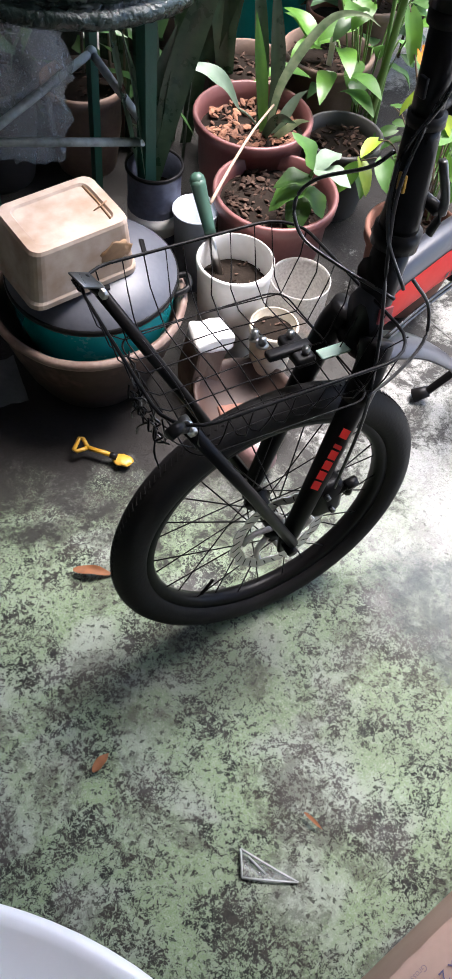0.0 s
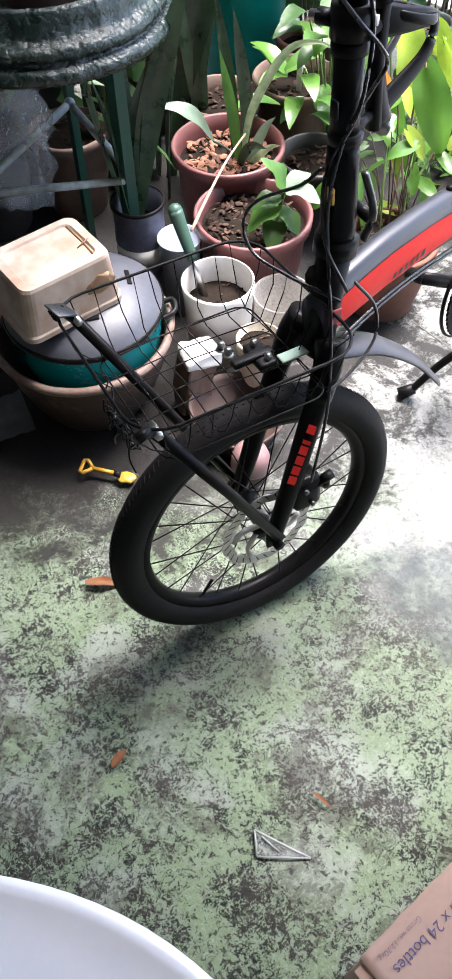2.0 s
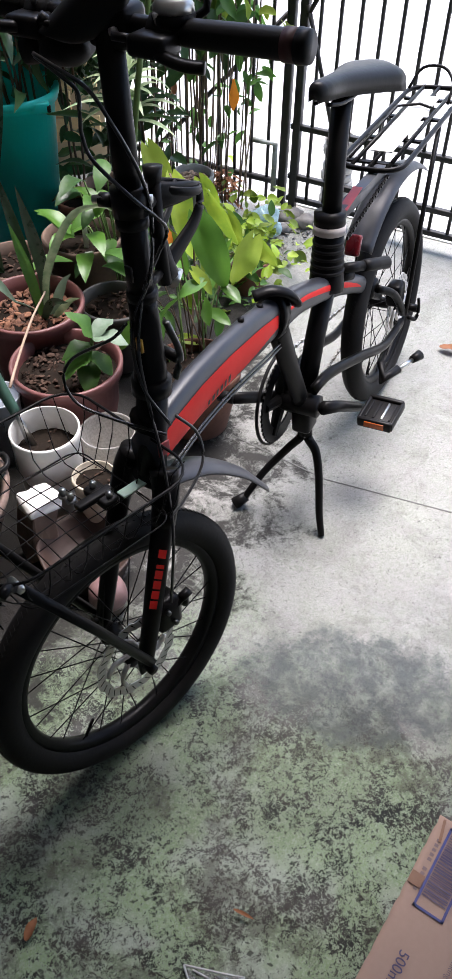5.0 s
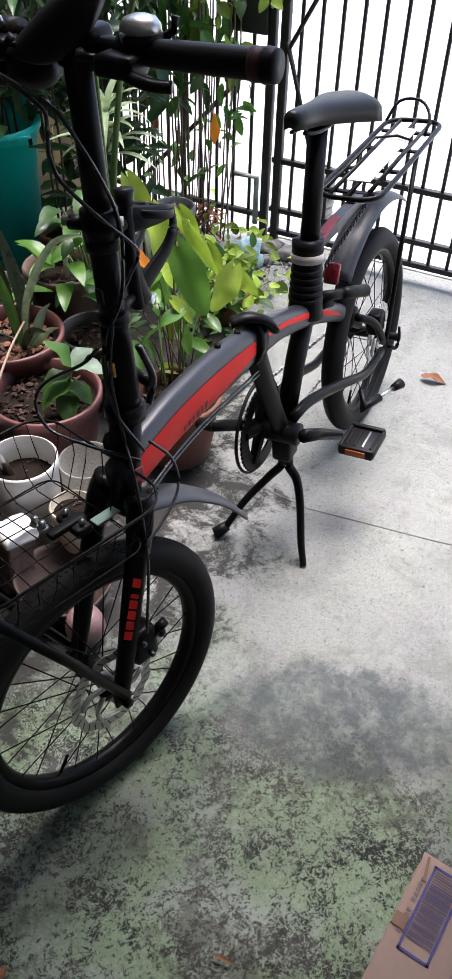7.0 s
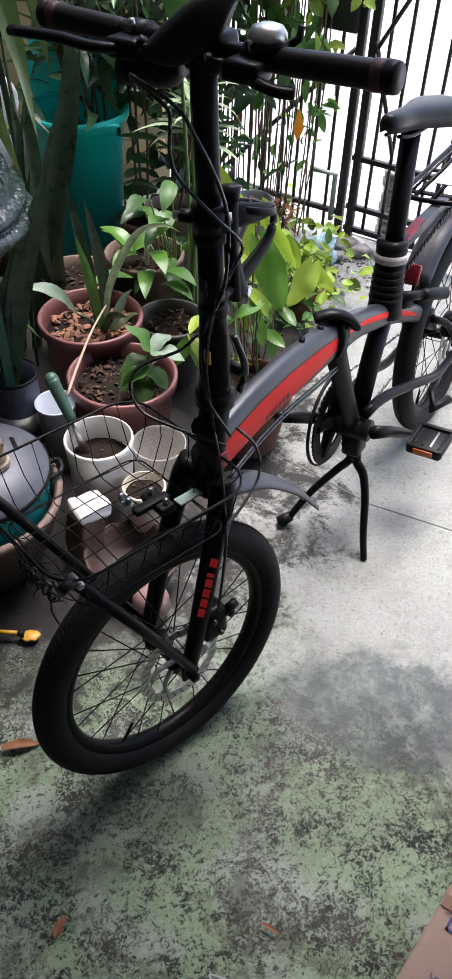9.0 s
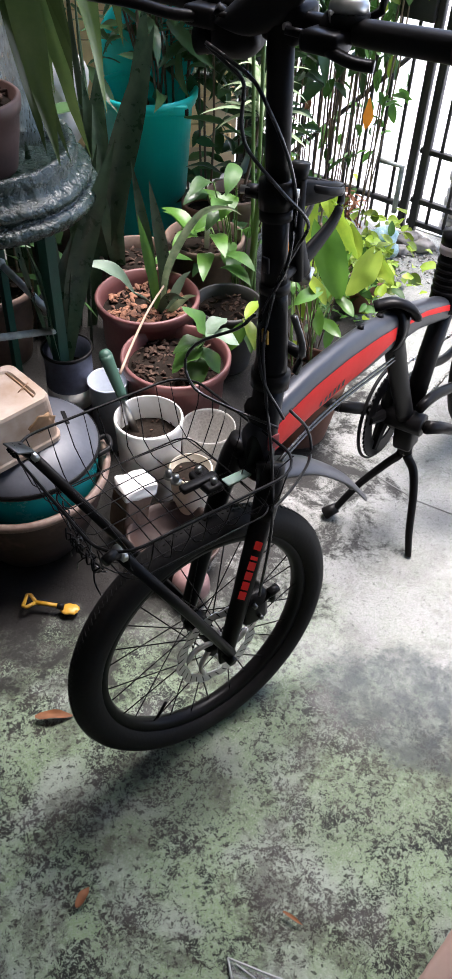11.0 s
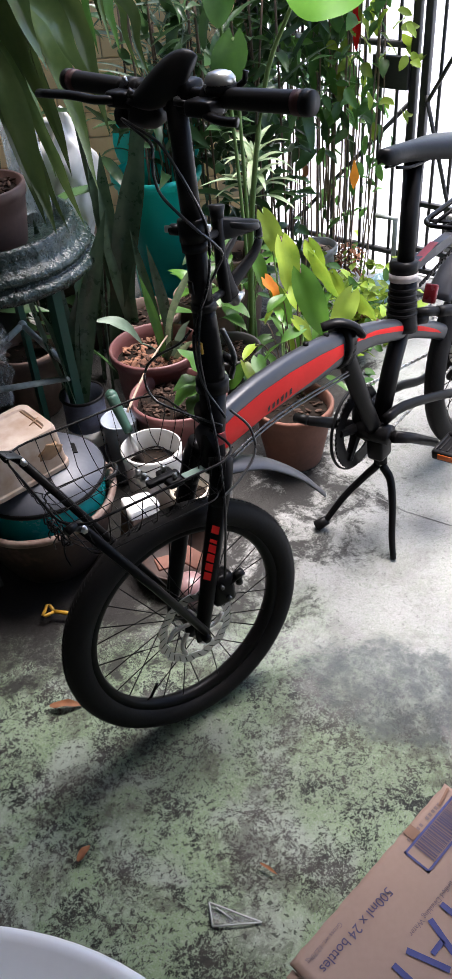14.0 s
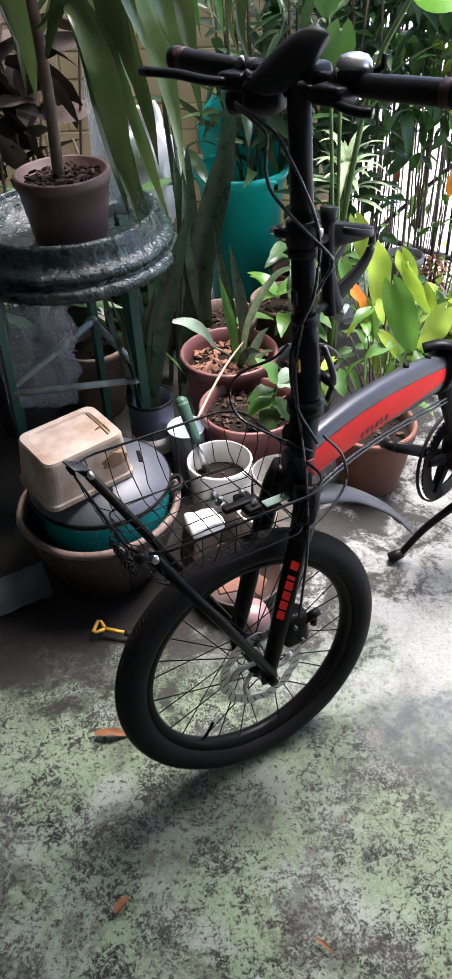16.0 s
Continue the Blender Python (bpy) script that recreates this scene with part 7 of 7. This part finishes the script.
# elephant ear
ee = plant("elephant_ear", 0.300, 2.050, 0.0, "tall plant with one huge bright green leaf")
part("stalk", tube([(-0.02, 0.10, 0.0), (0.0, 0.05, 0.5), (0.05, -0.05, 0.90), (0.115, -0.15, 1.09)], (0.010, 0.0045), 9, curve=6), GREEN_STEM, ee)
part("leaf", blade(0.165, 0.17, "heart", 0.30, 0.12, 0.06, 0, 14), surface("huge bright leaf", (0.17, 0.42, 0.03), (0.13, 0.34, 0.03), rough=0.45, scale=16, bump=0.1, through_light=0.5), ee, matrix=aim((0.125, -0.15, 1.115), (0.85, -0.20, 0.05), 0.95))
for (x, y, z), way, ln in (((-0.02, 0.1, 0.98), (-0.2, -0.4, -0.8), 0.15), ((-0.060, 0.150, 1.140), (0.10, -0.25, -0.95), 0.15)):
    part("leaf", blade(ln, ln * 0.7, "heart", 0.4, 0.15, 0.1), LEAF_MID, ee, matrix=aim((x, y, z), way))
    part("stalk", tube([(0, 0.08, 0.0), (x * 0.5, y, z * 0.6), (x, y, z)], 0.005, 7, curve=4), GREEN_STEM, ee)


def foliage(name, count, place, length, width, material, label, seed, kind_of="lance", droop=0.6, category="foliage"):
    """Many small leaves in one mesh; place(rng) gives each one's spot and way."""
    r = random.Random(seed)
    bm = bmesh.new()
    for k in range(count):
        at, way = place(r)
        ln = length * r.uniform(0.6, 1.35)
        blade(ln, width * ln / length, kind_of, r.uniform(0.1, droop), 0.25, 0.15, r.uniform(-0.6, 0.6), 6, into=bm, matrix=aim(at, way, r.uniform(-0.9, 0.9)), seed=k)
    return tagged(part(name, bm, material), label, category, kind="stuff")


def vine_spot(k0, k1, z0, z1, deep):
    def place(r):
        k = r.uniform(k0, k1)
        z = z0 + (z1 - z0) * r.random() ** 0.8
        clump = noise.noise((k * 7, z * 5, 3.0))
        p = gate_point(k, z, -abs(r.gauss(0, deep)) - 0.01 + 0.05 * clump)
        return p, (r.uniform(-0.8, 0.8), r.uniform(-0.8, 0.3), r.uniform(-1.0, 0.2))
    return place


foliage("climbing_vine", 620, vine_spot(-0.62, -0.10, 0.52, 1.45, 0.10), 0.070, 0.034, LEAF_MID, "dense green climber on the fence", 31)
foliage("climbing_vine", 330, vine_spot(-0.64, -0.22, 0.40, 1.30, 0.14), 0.085, 0.040, LEAF_DARK, "dark shaded climber leaves on the fence", 32)
foliage("climbing_vine", 120, vine_spot(-0.30, 0.03, 0.55, 1.35, 0.06), 0.060, 0.034, LEAF_LIME, "sparse bright climber leaves on the fence", 33)
foliage("climbing_vine", 60, vine_spot(-0.42, -0.06, 0.05, 0.55, 0.07), 0.055, 0.026, LEAF_MID, "thin climber leaves low on the fence", 34)


def grass_spot(cx, cy, sx, sy, z0, z1):
    def place(r):
        return Vector((cx + r.gauss(0, sx), cy + r.gauss(0, sy), r.uniform(z0, z1))), (r.uniform(-0.8, 0.8), r.uniform(-0.9, 0.5), r.uniform(-0.3, 0.8))
    return place


foliage("seedlings", 260, grass_spot(0.66, 2.42, 0.075, 0.13, 0.01, 0.17), 0.040, 0.026, LEAF_LIME, "low light green seedlings by the gate", 41)
foliage("seedlings", 150, grass_spot(0.56, 2.30, 0.09, 0.12, 0.0, 0.16), 0.045, 0.022, LEAF_MID, "low green weeds between the pots", 42)
foliage("shaded_foliage", 200, grass_spot(0.12, 2.75, 0.15, 0.10, 0.45, 1.00), 0.16, 0.030, LEAF_DARK, "dark shaded foliage before the brick wall", 43, "strap", 0.9)
foliage("thin_foliage", 170, grass_spot(0.10, 2.85, 0.10, 0.08, 0.70, 1.20), 0.22, 0.009, LEAF_PALE, "thin grassy dry foliage before the wall", 44, "strap", 0.8)
foliage("shaded_foliage", 150, grass_spot(0.28, 2.75, 0.10, 0.10, 0.10, 0.60), 0.10, 0.035, LEAF_DARK, "dark low foliage behind the pots", 45, "lance", 0.8)
foliage("dry_foliage", 110, grass_spot(-0.62, 2.20, 0.09, 0.07, 0.62, 1.02), 0.17, 0.055, surface("withered brown leaf", (0.075, 0.045, 0.030), (0.035, 0.021, 0.015), rough=0.8, scale=14, island=0.6), "withered brown foliage behind the stand", 52, "strap", 0.9)
# Two added clumps that keep light from behind off the stand.
foliage("shaded_foliage", 70, grass_spot(-0.58, 2.25, 0.16, 0.16, 0.05, 0.52), 0.20, 0.045, LEAF_DARK, "dark foliage added behind the stand to block light", 46, "strap", 0.8)
foliage("shaded_foliage", 30, grass_spot(-0.54, 2.14, 0.12, 0.10, 0.20, 0.55), 0.24, 0.055, LEAF_DARK, "dense dark foliage added behind the stand to block light", 47, "strap", 0.9)
for k, (cx, cy) in enumerate(((-0.42, 2.16), (0.10, 2.75), (0.02, 2.85), (0.28, 2.75), (-0.55, 2.25))):
    st = bmesh.new()
    for i in range(9):
        x, y = cx + rng.gauss(0, 0.10), cy + rng.gauss(0, 0.06)
        tube([(x, y, 0), (x + rng.uniform(-0.03, 0.03), y, 0.4), (x + rng.uniform(-0.08, 0.08), y, rng.uniform(0.6, 1.15))], 0.004, 5, curve=3, into=st)
    tagged(part("plant_stems", st, STALK), "thin brown stems of the shaded plants", "stems", kind="stuff")

dry = bmesh.new()
for i in range(34):
    k = rng.gauss(-0.22, 0.05) if i % 3 else rng.gauss(-0.40, 0.06)
    a, b = gate_point(k, 0.02, -0.05 - 0.05 * rng.random()), gate_point(k + rng.uniform(-0.04, 0.04), rng.uniform(0.9, 1.5), -0.04)
    mid = (a + b) / 2 + Vector((rng.uniform(-0.035, 0.035), rng.uniform(-0.03, 0.03), 0))
    tube([a, mid, b], rng.uniform(0.002, 0.0045), 5, curve=4, into=dry)
tagged(part("dry_vine_stems", dry, surface("dry grey vine bark", (0.24, 0.18, 0.13), (0.12, 0.085, 0.06), rough=0.85, scale=30, island=0.4)), "bundle of dry brown vine stems on the fence", "stems", kind="stuff")
tuft = bmesh.new()
for i in range(70):
    at = gate_point(-0.21 + rng.gauss(0, 0.03), rng.uniform(0.02, 0.12), -0.08)
    blade(rng.uniform(0.05, 0.10), 0.010, "strap", 0.8, 0.3, 0.1, 0.3, 5, into=tuft, matrix=aim(at, (rng.uniform(-1, 1), rng.uniform(-1, 0.2), rng.uniform(-0.1, 0.8))))
tagged(part("dry_tuft", tuft, LEAF_DRY), "withered brown leaf tuft at the fence foot", "foliage", kind="stuff")
ol = part("hanging_leaf", leaf_along([(0.654, 2.610, 0.502), (0.656, 2.604, 0.458), (0.652, 2.600, 0.410)], 0.036, "lance", 0.2, 0.1, (-0.35, -0.9, 0.25)), LEAF_ORANGE)
tagged(ol, "bright orange dying leaf hanging on the vine", "leaf")
br_l = part("hanging_leaf", blade(0.085, 0.030, "lance", 0.4, 0.3, 0.3), LEAF_DRY, matrix=aim(gate_point(-0.37, 0.42, -0.10), (0.1, -0.1, -1.0), 0.2))
tagged(br_l, "brown dead leaf hanging on the vine", "leaf")
rib = part("red_ribbon", blade(0.14, 0.026, "strap", 0.1, 0.2, 0.3, 0.6), RED, matrix=aim(gate_point(-0.185, 0.92, -0.07), (0.05, -0.05, -1.0), 0.5))
tagged(rib, "strip of red ribbon tied to the fence", "ribbon")

film_b = part("blue_film", ball(1, (0, 0, 0.055), (0.060, 0.04, 0.055), 0.5, 3, 6), BLUE_FILM)
film_b.matrix_basis = Matrix.Translation((0.752, 2.560, 0))
tagged(film_b, "crumpled pale blue plastic bag by the gate", "plastic bag")
for k, (x, y, s) in enumerate(((0.868, 2.660, 0.042), (0.915, 2.620, 0.036), (0.830, 2.600, 0.026), (0.800, 2.660, 0.030))):
    o = part("stone", ball(s, (0, 0, s * 0.55), (1.15, 0.9, 0.65), 0.35, 3, k), STONE)
    o.location = (x, y, 0)
    tagged(o, "rounded grey stone by the gate", "stone", "stones by the gate")
stack = thing("stacked_pots", Matrix.Translation((1.055, 2.760, 0.004)), "stack of small grey pots beyond the gate", "pots")
for k in range(8):
    part("pot", lathe([(0.040, 0), (0.052, 0.004), (0.054, 0.026), (0.048, 0.030), (0.040, 0.030)], 24, wobble=0.03), CONCRETE, stack, matrix=Matrix.Translation((0.004 * (k % 3), 0, 0.030 * k)))
tagged(part("gravel", bits(260, 0.16, 0.016, 0.004, 5), STONE), "loose grey gravel by the gate", "gravel", kind="stuff").location = (0.84, 2.56, 0)
